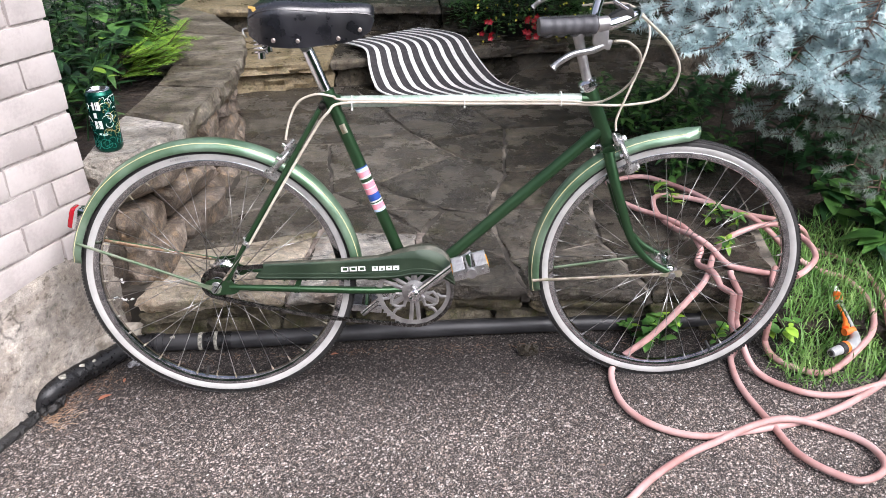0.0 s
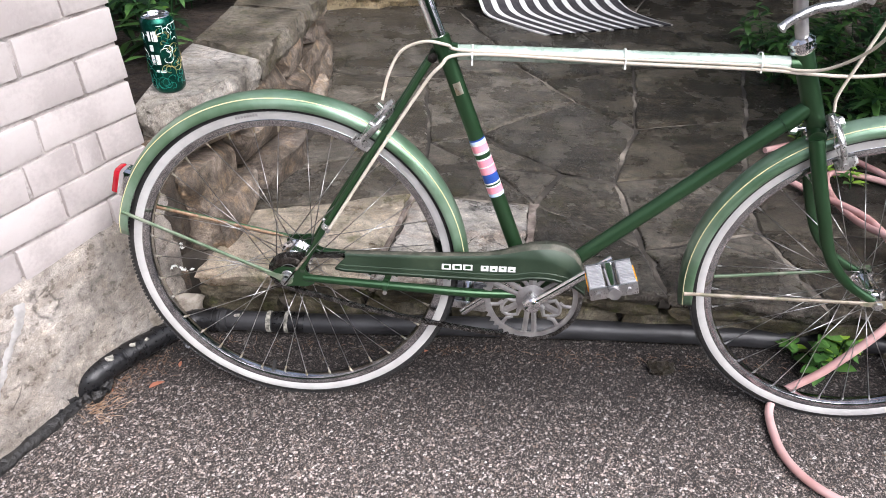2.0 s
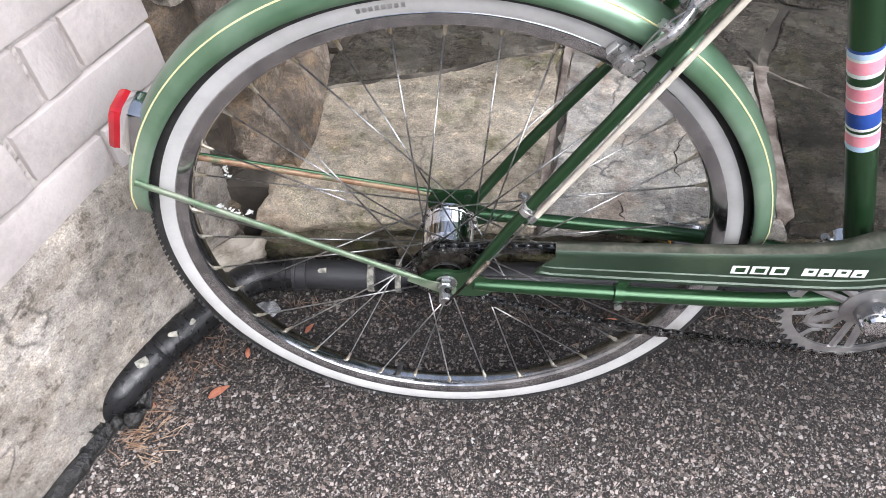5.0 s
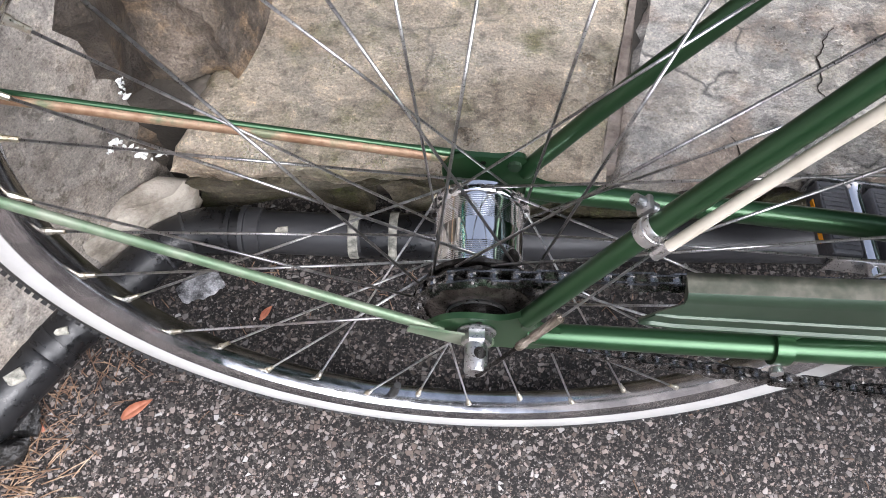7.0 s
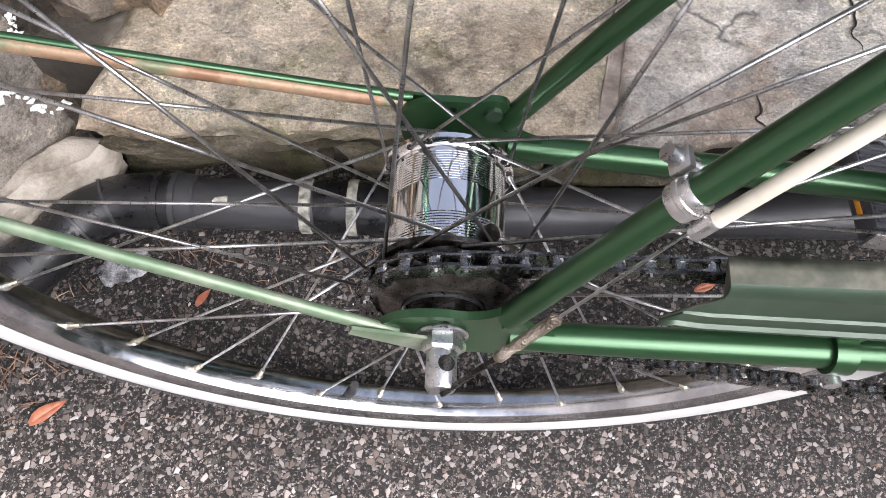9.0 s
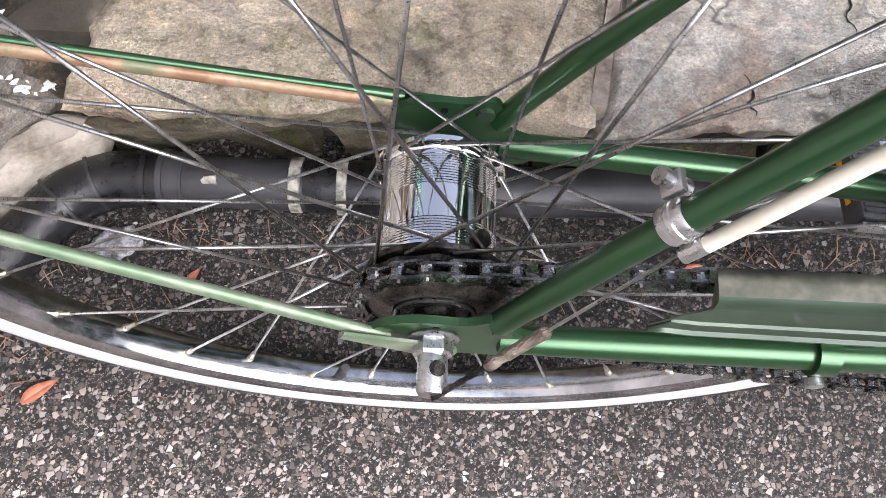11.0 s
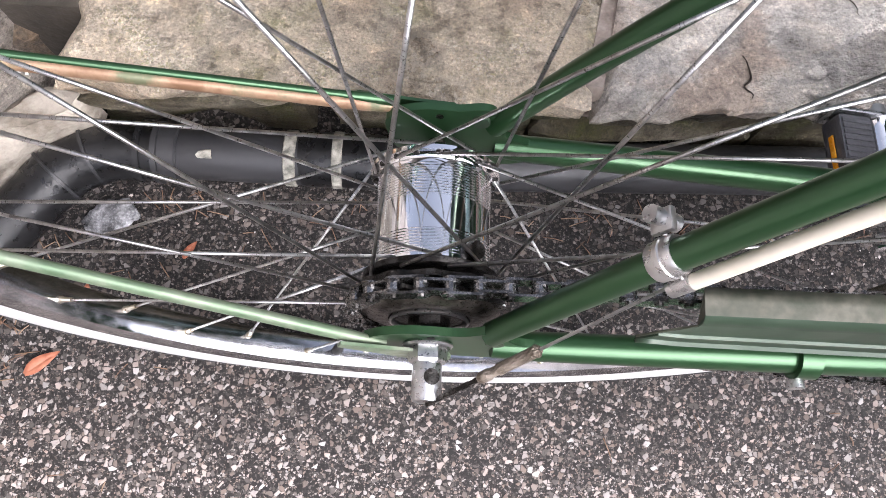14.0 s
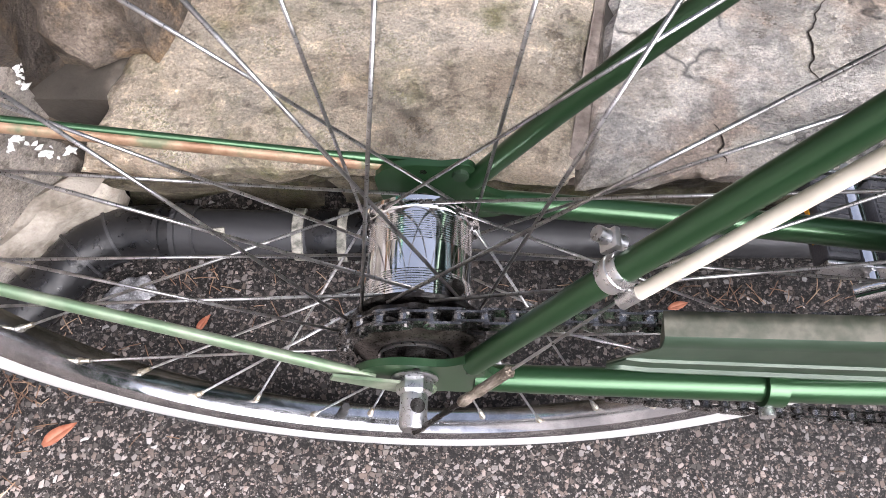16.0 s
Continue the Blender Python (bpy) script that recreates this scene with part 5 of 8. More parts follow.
def make_sprocket_and_axle():
    bm = BM()
    n = 18
    outline = []
    for i in range(n * 4):
        q = 2 * math.pi * i / (n * 4)
        r = (0.0335, 0.0352, 0.0388, 0.0352)[i % 4]
        outline.append((r * math.cos(q), r * math.sin(q)))
    plate(bm, outline, CHAIN_V - 0.001, CHAIN_V + 0.001)
    part("sprocket", bm, "grime", rear_wheel, "greasy black sprocket", smooth=False)
    # scalloped dust shield behind the sprocket
    bm = BM()
    shield = []
    for i in range(72):
        q = 2 * math.pi * i / 72
        r = 0.0352 + 0.0011 * math.cos(q * 12)
        shield.append((r * math.cos(q), r * math.sin(q)))
    plate(bm, shield, CHAIN_V + 0.0055, CHAIN_V + 0.0085)
    part("dust_shield", bm, "grime", rear_wheel, smooth=False)
    bm = BM()
    lathe(bm, [(0.0335, CHAIN_V - 0.0012), (0.0318, CHAIN_V - 0.0022), (0.026, CHAIN_V - 0.0045), (0.0215, CHAIN_V - 0.005), (0.0195, CHAIN_V - 0.0048), (0.0188, CHAIN_V - 0.0035), (0.0178, CHAIN_V + 0.002), (0.012, CHAIN_V + 0.003), (0.0105, CHAIN_V - 0.003), (0.0062, CHAIN_V - 0.0035)], 48)
    part("dust_cap", bm, "greasy_steel", rear_wheel)
    bm = BM()
    lathe(bm, [(0.0186, CHAIN_V - 0.0048), (0.0192, CHAIN_V - 0.0064), (0.018, CHAIN_V - 0.0068), (0.0172, CHAIN_V - 0.005), (0.0175, CHAIN_V - 0.003)], 48)
    part("snap_ring", bm, "steel", rear_wheel)
    bm = BM()
    disc_caps(bm, [(0.0098, CHAIN_V - 0.003), (0.0098, CHAIN_V - 0.0085), (0.0088, CHAIN_V - 0.0095)], 6)
    part("lock_nut", bm, "grime", rear_wheel, smooth=False)
    bm = BM()
    disc_caps(bm, [(0.0047, -0.063), (0.0047, 0.072)], 16)
    part("axle", bm, "greasy_steel", rear_wheel)
    bm = BM()
    disc_caps(bm, [(0.0115, -0.0556), (0.012, -0.0566), (0.0108, -0.0574)], 20)
    disc_caps(bm, [(0.0088, -0.0573), (0.0092, -0.0582), (0.0092, -0.0635), (0.0082, -0.065)], 6)
    disc_caps(bm, [(0.0067, -0.0648), (0.0069, -0.066), (0.0069, -0.081), (0.006, -0.0826), (0.0035, -0.0826)], 24)
    nut = part("axle_nut", bm, "steel", rear_wheel, "long chromed axle nut with sight hole", angle=30)
    for q in (72, 252):
        bm = BM()
        disc_caps(bm, [(0.0038, 0), (0.0038, 0.0004)], 16, "z")
        bm.transform(Matrix.Rotation(radians(90 - q), 4, "Y") @ Matrix.Translation((0, -0.072, 0.00672)))
        part("sight_hole", bm, "grime", nut)
    bm = BM()
    disc_caps(bm, [(0.0095, 0.0565), (0.0095, 0.064), (0.007, 0.066), (0.007, 0.071)], 6)
    part("axle_nut", bm, "steel", rear_wheel)
    # gear indicator chain, its sleeve and inner wire
    a, b = V3((0.002, -0.0828, AXLE - 0.0005)), V3((0.082, -0.054, 0.424))
    g = holder("gear_cable_end", bike)
    bm = BM()
    tube(bm, smooth_path([(0.0, -0.075, AXLE), (0.001, -0.083, AXLE - 0.001), a.lerp(b, 0.05), a.lerp(b, 0.2)], 5), 0.0009, 6)
    part("inner_wire", bm, "grime", g)
    for i in range(9):
        p = a.lerp(b, 0.0 + i * 0.031)
        bm = BM()
        box(bm, (0.0048, 0.0026, 0.002), bevel=0.0005)
        rot = (b - a).to_track_quat("X", "Z").to_matrix().to_4x4()
        bm.transform(Matrix.Translation(p) @ rot @ pose(0, 0, 0, 90 * (i % 2)))
        part("chain_link", bm, "grime", g)
    bm = BM()
    tube(bm, [a.lerp(b, s) for s in (0.25, 0.262, 0.3, 0.305, 0.34, 0.345, 0.38, 0.5, 0.51, 0.525)], [0.0018, 0.0027, 0.0027, 0.0022, 0.0022, 0.0028, 0.0026, 0.0026, 0.003, 0.0016], 14)
    part("adjuster", bm, "dull_brass", g, "knurled brownish adjuster sleeve")
    bm = BM()
    tube(bm, [a.lerp(b, 0.47), a.lerp(b, 0.8), b], 0.0008, 6)
    part("inner_wire", bm, "spoke", g)


make_sprocket_and_axle()


def make_chainset():
    # chain ring with spider, windows and teeth
    ring = holder("chainset", bike, Matrix.Translation(BB))
    y0, y1 = CHAIN_V - 0.0016, CHAIN_V + 0.0016
    bm = BM()
    n = 46
    R = 0.0127 * n / (2 * math.pi)
    outer, inner = [], []
    for i in range(n * 4):
        q = 2 * math.pi * i / (n * 4)
        r = R + (-0.004, -0.002, 0.0032, -0.002)[i % 4]
        outer.append((r * math.cos(q), r * math.sin(q)))
        inner.append((0.079 * math.cos(q), 0.079 * math.sin(q)))
    k = len(outer)
    o0 = [bm.verts.new((x, y0, z)) for x, z in outer]
    o1 = [bm.verts.new((x, y1, z)) for x, z in outer]
    i0 = [bm.verts.new((x, y0, z)) for x, z in inner]
    i1 = [bm.verts.new((x, y1, z)) for x, z in inner]
    for i in range(k):
        j = (i + 1) % k
        for quad in ((o0[i], o0[j], i0[j], i0[i]), (o1[i], i1[i], i1[j], o1[j]), (o0[i], o1[i], o1[j], o0[j]), (i0[i], i0[j], i1[j], i1[i])):
            bm.faces.new(quad)
    cr = part("chain_ring", bm, "alloy", ring, "dull grey pressed chain ring", smooth=False)

    def web(pts, w, name="spider_arm"):
        b2 = BM()
        tube(b2, [(x, CHAIN_V, z) for x, z in pts], w, 4, flat=0.0014 / w)
        part(name, b2, "alloy", cr, smooth=False)

    for arm in range(3):
        q0 = 2 * math.pi * arm / 3 + radians(270)

        def at(r, dq):
            return (r * math.cos(q0 + radians(dq)), r * math.sin(q0 + radians(dq)))

        web([at(0.02, 16), at(0.082, 7)], 0.0052)
        web([at(0.02, -16), at(0.082, -7)], 0.0052)
        # leaf-like lobes between the arms
        for s in (-1, 1):
            web([at(0.02, s * 45), at(0.036, s * 40), at(0.046, s * 34), at(0.055, s * 44), at(0.06, s * 38)], 0.0045, "leaf_lobe")
        web([at(0.02, 60), at(0.052, 60), at(0.064, 60)], 0.0075, "leaf_lobe")
        web([at(0.055, 38), at(0.066, 44), at(0.082, 42)], 0.004, "leaf_lobe")
        web([at(0.055, 82), at(0.066, 76), at(0.082, 78)], 0.004, "leaf_lobe")
        web([at(0.064, 60), at(0.06, 50), at(0.055, 44)], 0.004, "leaf_lobe")
        web([at(0.064, 60), at(0.06, 70), at(0.055, 76)], 0.004, "leaf_lobe")
    bm = BM()
    disc_caps(bm, [(0.03, CHAIN_V + 0.001), (0.03, CHAIN_V - 0.002), (0.024, CHAIN_V - 0.004), (0.0165, CHAIN_V - 0.006), (0.0165, CHAIN_V - 0.022), (0.014, CHAIN_V - 0.025)], 36)
    part("spider_boss", bm, "alloy", cr)
    bm = BM()
    disc_caps(bm, [(0.0075, -0.058), (0.0075, 0.062)], 20)
    part("spindle", bm, "steel", ring)
    ang = radians(40)
    for s in (-1, 1):
        d = V3((math.cos(ang), 0, math.sin(ang))) * (1 if s < 0 else -1)
        bm = BM()
        y_in, y_out = s * 0.058, s * 0.072
        pts = [V3((0, y_in, 0)) - d * 0.012, V3((0, y_in, 0)), V3((0, s * 0.062, 0)) + d * 0.03, V3((0, s * 0.067, 0)) + d * 0.1, V3((0, y_out, 0)) + d * 0.155, V3((0, y_out, 0)) + d * 0.178]
        tube(bm, smooth_path(pts, 5), [0.011 + 0.0035 * (i < 8) - 0.003 * min(1, i / 24) for i in range(26)], 16, flat=0.85)
        arm = part("crank_arm", bm, "chrome", ring, "chromed cottered crank")
        bm = BM()
        disc_caps(bm, [(0.0145, s * 0.046), (0.0155, s * 0.05), (0.0155, s * 0.066), (0.0125, s * 0.069)], 24)
        part("crank_boss", bm, "chrome", arm)
        bm = BM()
        px = V3((-d.z, 0, d.x))
        p0 = d * 0.011 + V3((0, s * 0.058, 0))
        tube(bm, [p0 - px * 0.021, p0 + px * 0.017], 0.0046, 12)
        tube(bm, [p0 + px * 0.017, p0 + px * 0.022], 0.0065, 6)
        part("cotter_pin", bm, "steel", arm)
        make_pedal(ring, d * 0.165, s, -14 if s < 0 else 8)
    return ring


def make_pedal(ring, centre, s, tilt):
    ped = holder("pedal", ring, Matrix.Translation(V3(centre) + V3((0, s * 0.084, 0))) @ pose(0, 0, 0, 0, tilt, 0))
    L = 0.092
    bm = BM()
    tube(bm, [(0, -s * 0.014, 0), (0, s * 0.004, 0), (0, s * 0.006, 0), (0, s * 0.03, 0), (0, s * 0.078, 0), (0, s * 0.084, 0), (0, s * L, 0)], [0.0065, 0.0065, 0.0095, 0.0095, 0.0085, 0.011, 0.008], 18)
    part("pedal_barrel", bm, "chrome", ped)
    for x in (-0.026, 0.026):
        bm = BM()
        box(bm, (0.028, 0.076, 0.021), (x, s * 0.045, 0), bevel=0.003)
        blk = part("rubber_block", bm, "grey_rubber" if s < 0 else "grip_rubber", ped, "ribbed grey rubber tread block", smooth=False)
        bm = BM()
        for i in range(14):
            for z in (-0.0108, 0.0108):
                box(bm, (0.024, 0.0026, 0.0014), (x, s * (0.013 + i * 0.0049), z))
        part("rib", bm, "grey_rubber" if s < 0 else "grip_rubber", blk, smooth=False)
        bm = BM()
        box(bm, (0.0025 if s < 0 else 0.0012, 0.045, 0.012 if s < 0 else 0.005), (x + (0.0152 if x > 0 else -0.0152), s * 0.045, 0), bevel=0.0006)
        part("reflector", bm, "amber", blk, "amber reflector strip")
    for y, h in ((0.003, 0.019), (0.0865, 0.023)):
        bm = BM()
        box(bm, (0.082, 0.0035, h), (0, s * y, 0), bevel=0.0015)
        part("end_plate", bm, "steel", ped)
    bm = BM()
    for x in (-0.026, 0.026):
        bolt(bm, (x, s * 0.0895, 0), "y", 0.0042, 0.004, 6)
    disc_caps(bm, [(0.011, min(s * 0.087, s * 0.097)), (0.0095, max(s * 0.087, s * 0.097))], 20)
    part("end_cap", bm, "alloy", ped)


make_chainset()


def make_chain():
    chain = holder("chain", bike, label="greasy black roller chain")
    c0, r0 = V3((0, 0, AXLE)), 0.0127 * 18 / (2 * math.pi)
    c1, r1 = V3(BB), 0.0127 * 46 / (2 * math.pi)
    d = c1 - c0
    L = math.hypot(d.x, d.z)
    base = math.atan2(d.z, d.x)
    off = math.asin((r1 - r0) / L)
    def pt(c, r, q):
        return V3((c.x + r * math.cos(q), CHAIN_V, c.z + r * math.sin(q)))

    qt = base + math.pi / 2 + off
    qb = base - math.pi / 2 - off
    path = []
    # rear sprocket, from the lower run round the back to the upper run
    a0, a1 = qb, qt - 2 * math.pi
    path += [pt(c0, r0, a0 + (a1 - a0) * i / 40) for i in range(41)]
    # upper run
    A, B2 = pt(c0, r0, qt), pt(c1, r1, qt)
    path += [A.lerp(B2, i / 40) for i in range(1, 41)]
    # chain ring, over the front
    a0, a1 = qt, qb
    path += [pt(c1, r1, a0 + (a1 - a0) * i / 90) for i in range(1, 91)]
    A, B2 = pt(c1, r1, qb), pt(c0, r0, qb)
    path += [A.lerp(B2, i / 40) - V3((0, 0, 0.012 * math.sin(math.pi * i / 40))) for i in range(1, 40)]
    cum = [0.0]
    for i in range(len(path)):
        cum.append(cum[-1] + (path[(i + 1) % len(path)] - path[i]).length)
    count = round(cum[-1] / 0.0127 / 2) * 2
    pitch = cum[-1] / count

    def at(s):
        s %= cum[-1]
        for i in range(len(path)):
            if s <= cum[i + 1]:
                k = (s - cum[i]) / max(1e-9, cum[i + 1] - cum[i])
                return path[i].lerp(path[(i + 1) % len(path)], k)

    kinds = []
    for wide in (0, 1):
        bm = BM()
        y = 0.0036 if wide else 0.0023
        for s in (-1, 1):
            out = []
            for i in range(24):
                q = 2 * math.pi * i / 24
                x, z = 0.0042 * math.cos(q), 0.0042 * math.sin(q)
                x += 0.00635 if x > 0 else -0.00635
                if abs(x) < 0.0063:
                    z *= 0.72
                out.append((x, z))
            plate(bm, out, s * y - 0.0006, s * y + 0.0006)
            if wide:
                for e in (-1, 1):
                    bolt(bm, (e * 0.00635, s * (y + 0.0009), 0), "y", 0.002, 0.0012, 10)
        if not wide:
            for e in (-1, 1):
                start = len(bm.faces)
                bolt(bm, (e * 0.00635, 0, 0), "y", 0.0036, 0.0042, 14)
                bm.faces.ensure_lookup_table()
                for f in bm.faces[start:]:
                    f.material_index = 1
        me = bpy.data.meshes.new("link")
        bmesh.ops.recalc_face_normals(bm, faces=bm.faces)
        bm.to_mesh(me)
        bm.free()
        me.materials.append(M["chain"])
        me.materials.append(M["roller"])
        kinds.append(me)
    for i in range(count):
        a, b = at(i * pitch), at((i + 1) * pitch)
        t = (b - a).normalized()
        share("link", kinds[i % 2], chain, Matrix.Translation((a + b) / 2) @ Matrix(((t.x, 0, -t.z, 0), (0, 1, 0, 0), (t.z, 0, t.x, 0), (0, 0, 0, 1))))


make_chain()


def make_chain_guard():
    secs = [(0.0925, 0.3445, 0.348, 0), (0.1, 0.3425, 0.3565, 0), (0.107, 0.341, 0.364, 0), (0.1126, 0.34, 0.3695, 0), (0.113, 0.34, 0.379, 0), (0.2, 0.336, 0.3795, 0), (0.3, 0.333, 0.3815, 0), (0.38, 0.331, 0.386, 0.001), (0.41, 0.331, 0.391, 0.004),
            (0.435, 0.333, 0.397, 0.009), (0.46, 0.338, 0.403, 0.016), (0.485, 0.338, 0.407, 0.023), (0.505, 0.336, 0.407, 0.029), (0.525, 0.331, 0.402, 0.034), (0.54, 0.326, 0.392, 0.036), (0.552, 0.318, 0.377, 0.034), (0.56, 0.312, 0.358, 0.026), (0.566, 0.308, 0.335, 0.014)]
    bm = BM()
    rings = []
    e = -0.0525
    for u, wb, wt, dome in secs:
        h = wt - wb
        k = min(1.0, h / 0.045)
        f = wt - dome * 0.95
        far = -0.0385 + 0.0145 * min(1.0, dome / 0.012)
        if u < 0.1128:
            # the tip has no top: its face is cut off on a slant
            ledge = [(e, wt)] * 3 + [(e, wt - 0.0002), (e, wt - 0.0004), (e, wt - 0.0006)]
            k = 0.867
        else:
            ledge = [(far, wt), ((far - 0.0502) / 2, wt - 0.0004), (-0.0502 + dome * 0.2, wt - 0.0014 - dome * 0.25), (e + 0.0007, f - 0.0035 * k), (e, f - 0.0065 * k), (e + 0.0003, f - 0.011 * k)]
        low = [(e + 0.0002, wb + 0.0165 * k), (e - 0.0011, wb + 0.0155 * k), (e - 0.0009, wb + 0.012 * k), (e - 0.0008, wb + 0.0065 * k), (e - 0.0025, wb + 0.005 * k), (e - 0.0012, wb)]
        low = [(v, min(w, wt - 0.0007 - 0.0001 * j)) for j, (v, w) in enumerate(low)]
        rings.append([bm.verts.new((u, v, w + 0.00001 * j)) for j, (v, w) in enumerate((ledge + low)[::-1])][::-1])
    for A, B2 in zip(rings, rings[1:]):
        for j in range(len(A) - 1):
            f = bm.faces.new((A[j], B2[j], B2[j + 1], A[j + 1]))
            f.material_index = 1 if j < 2 else 0
    guard = part("chain_guard", bm, ["guard_paint", "dusty_paint"], bike, "pressed green chain guard with printed panel", angle=28)
    sol = guard.modifiers.new("thickness", "SOLIDIFY")
    sol.thickness, sol.offset = 0.0012, 0.0
    # the printed panel: plain bars in place of the maker's lettering
    def bars(x0, x1, z0, z1, n, frame_on):
        for i in range(n):
            w = (x1 - x0) / n
            xa = x0 + i * w
            bm = BM()
            box(bm, (w * 0.86, 0.0005, z1 - z0), (xa + w / 2, -0.0529, (z0 + z1) / 2))
            p = part("printed_bar", bm, "white", guard, smooth=False)
            bm = BM()
            box(bm, (w * (0.5 if frame_on else 0.3), 0.0006, (z1 - z0) * (0.55 if frame_on else 0.3)), (xa + w * 0.52, -0.0531, (z0 + z1) / 2 + (0 if frame_on else (z1 - z0) * 0.14 * (-1) ** i)))
            part("bar_gap", bm, "paint", p, smooth=False)

    bars(0.2935, 0.354, 0.3535, 0.3655, 3, True)
    bars(0.367, 0.434, 0.353, 0.3645, 4, False)
    for x in (0.16, 0.21, 0.26, 0.31, 0.36):
        bm = BM()
        box(bm, (0.004, 0.0012, 0.007), (x, -0.0515, 0.338 - (x - 0.1) * 0.026), rot=rotm(25, "Y"), bevel=0.0005)
        part("embossed_tick", bm, "paint", guard)
    # clip on the chain stay
    bm = BM()
    c = V3((0.187, -0.0503, 0.3115))
    tube(bm, [c - V3((0.0055, 0, -0.0004)), c + V3((0.0055, 0, -0.0004))], 0.0108, 20)
    box(bm, (0.012, 0.0015, 0.024), (0.192, -0.0475, 0.328), rot=rotm(20, "Y"))
    clip = part("guard_clip", bm, "paint", bike)
    bm = BM()
    disc_caps(bm, [(0.0042, -0.064), (0.0042, -0.06)], 12, "y", (0.187, 0, 0.302))
    part("clip_bolt", bm, "steel", clip)


make_chain_guard()


def fender(name, centre, a0, a1, r, parent, flare=0.0, width=0.027):
    """A mudguard: an arched section swept round the wheel, with a rolled edge and two cream lines."""
    prof = [(-0.026, -width * 0.93), (-0.0255, -width), (-0.019, -width * 0.985), (-0.011, -width * 0.9), (-0.004, -width * 0.62), (-0.0008, -width * 0.3), (0.0, 0.0)]
    prof = prof + [(a, -b) for a, b in prof[-2::-1]]
    n = 72
    bm = BM()
    lines = {-1: [], 1: []}
    rings = []
    for i in range(n + 1):
        s = i / n
        q = radians(a0 + (a1 - a0) * s)
        ends = min(1.0, 0.5 + 12 * min(s, 1 - s)) if flare else min(1.0, 0.62 + 14 * min(s, 1 - s))
        rr = r + flare * max(0, 1 - s / 0.16) ** 2
        ring = []
        for dr, v in prof:
            ring.append(bm.verts.new((centre[0] + (rr + dr) * math.cos(q), v * ends, centre[2] + (rr + dr) * math.sin(q))))
        rings.append(ring)
        for sd in lines:
            lines[sd].append(V3((centre[0] + (rr - 0.0079) * math.cos(q), sd * (width * 0.79 + 0.0003) * ends, centre[2] + (rr - 0.0079) * math.sin(q))))
    for A, B2 in zip(rings, rings[1:]):
        for j in range(len(prof) - 1):
            bm.faces.new((A[j], B2[j], B2[j + 1], A[j + 1]))
    ob = part(name, bm, "fender_paint", parent, "green mudguard with thin cream lining", angle=80)
    sol = ob.modifiers.new("thickness", "SOLIDIFY")
    sol.thickness, sol.offset = 0.0009, -1.0
    for sd in lines:
        bm = BM()
        tube(bm, lines[sd], 0.0009, 5)
        part("pinstripe", bm, "cream", ob)
    return ob


rear_fender = fender("rear_fender", (0, 0, AXLE), 170.5, 5.0, 0.346, bike)


def fender_stay(parent, a, b, lab="", mat="paint_worn", edge=""):
    """A mudguard stay of half-round strip with flattened ends; edge: the paint left along its back."""
    bm = BM()
    a, b = V3(a), V3(b)
    pts = [a, a.lerp(b, 0.02), a.lerp(b, 0.5), a.lerp(b, 0.84), a.lerp(b, 0.9), a.lerp(b, 0.95), b]
    tube(bm, pts, [0.0046, 0.0038, 0.0036, 0.0036, 0.0038, 0.0036, 0.0024], 14, flat=0.8)
    ob = part("fender_stay", bm, mat, parent, lab)
    # flattened end that goes on to the axle
    d = V3((b.x - a.x, 0, b.z - a.z)).normalized()
    n = V3((-d.z, 0, d.x))
    s = 1 if b.y > 0 else -1
    c = V3((b.x, 0, b.z))
    end = c + d * 0.022
    shape = [c - d * 0.022 + n * 0.003, c - d * 0.008 + n * 0.0046, c + d * 0.01 + n * 0.007] + [end + (n * math.cos(q) + d * math.sin(q)) * 0.0105 for q in (0.4, 0.8, 1.2, 1.57, 1.95, 2.35, 2.75)] + [c + d * 0.01 - n * 0.007, c - d * 0.008 - n * 0.0046, c - d * 0.022 - n * 0.003]
    bm = BM()
    y = s * (abs(b.y) + 0.0022)
    plate(bm, [(p.x, p.z) for p in shape], min(y, y + s * 0.0016), max(y, y + s * 0.0016))
    part("stay_tab", bm, "paint" if edge else mat, ob, smooth=False)
    if edge:
        up = V3((0.0, 0.0022, 0.0031))
        bm = BM()
        tube(bm, [p + up for p in pts], [0.0021] * 5 + [0.003, 0.003], 10)
        part("painted_edge", bm, edge, ob)
    return ob


fender_stay(bike, (-0.314, -0.028, 0.436), (-0.02, -0.0565, 0.328), "flat stay, green paint faded")
fender_stay(bike, (-0.314, 0.028, 0.43), (-0.02, 0.0575, 0.348), "flat stay worn to rusty bare metal", "rust_paint", "paint")


def make_tail_light():
    m = Matrix.Translation((-0.297, 0, 0.486)) @ pose(0, 0, 0, 0, -72, 0)
    bm = BM()
    box(bm, (0.056, 0.04, 0.024), (0.0, 0, 0.008), bevel=0.008)
    box(bm, (0.04, 0.03, 0.016), (-0.008, 0, -0.006), bevel=0.005)
    bm.transform(m)
    t = part("tail_light", bm, "chrome", bike, "chromed tail lamp body with red lens")
    bm = BM()
    box(bm, (0.05, 0.038, 0.014), (0.001, 0, 0.0235), bevel=0.0068)
    bm.transform(m)
    part("lens", bm, "red_lens", t, "faceted red lens")


make_tail_light()


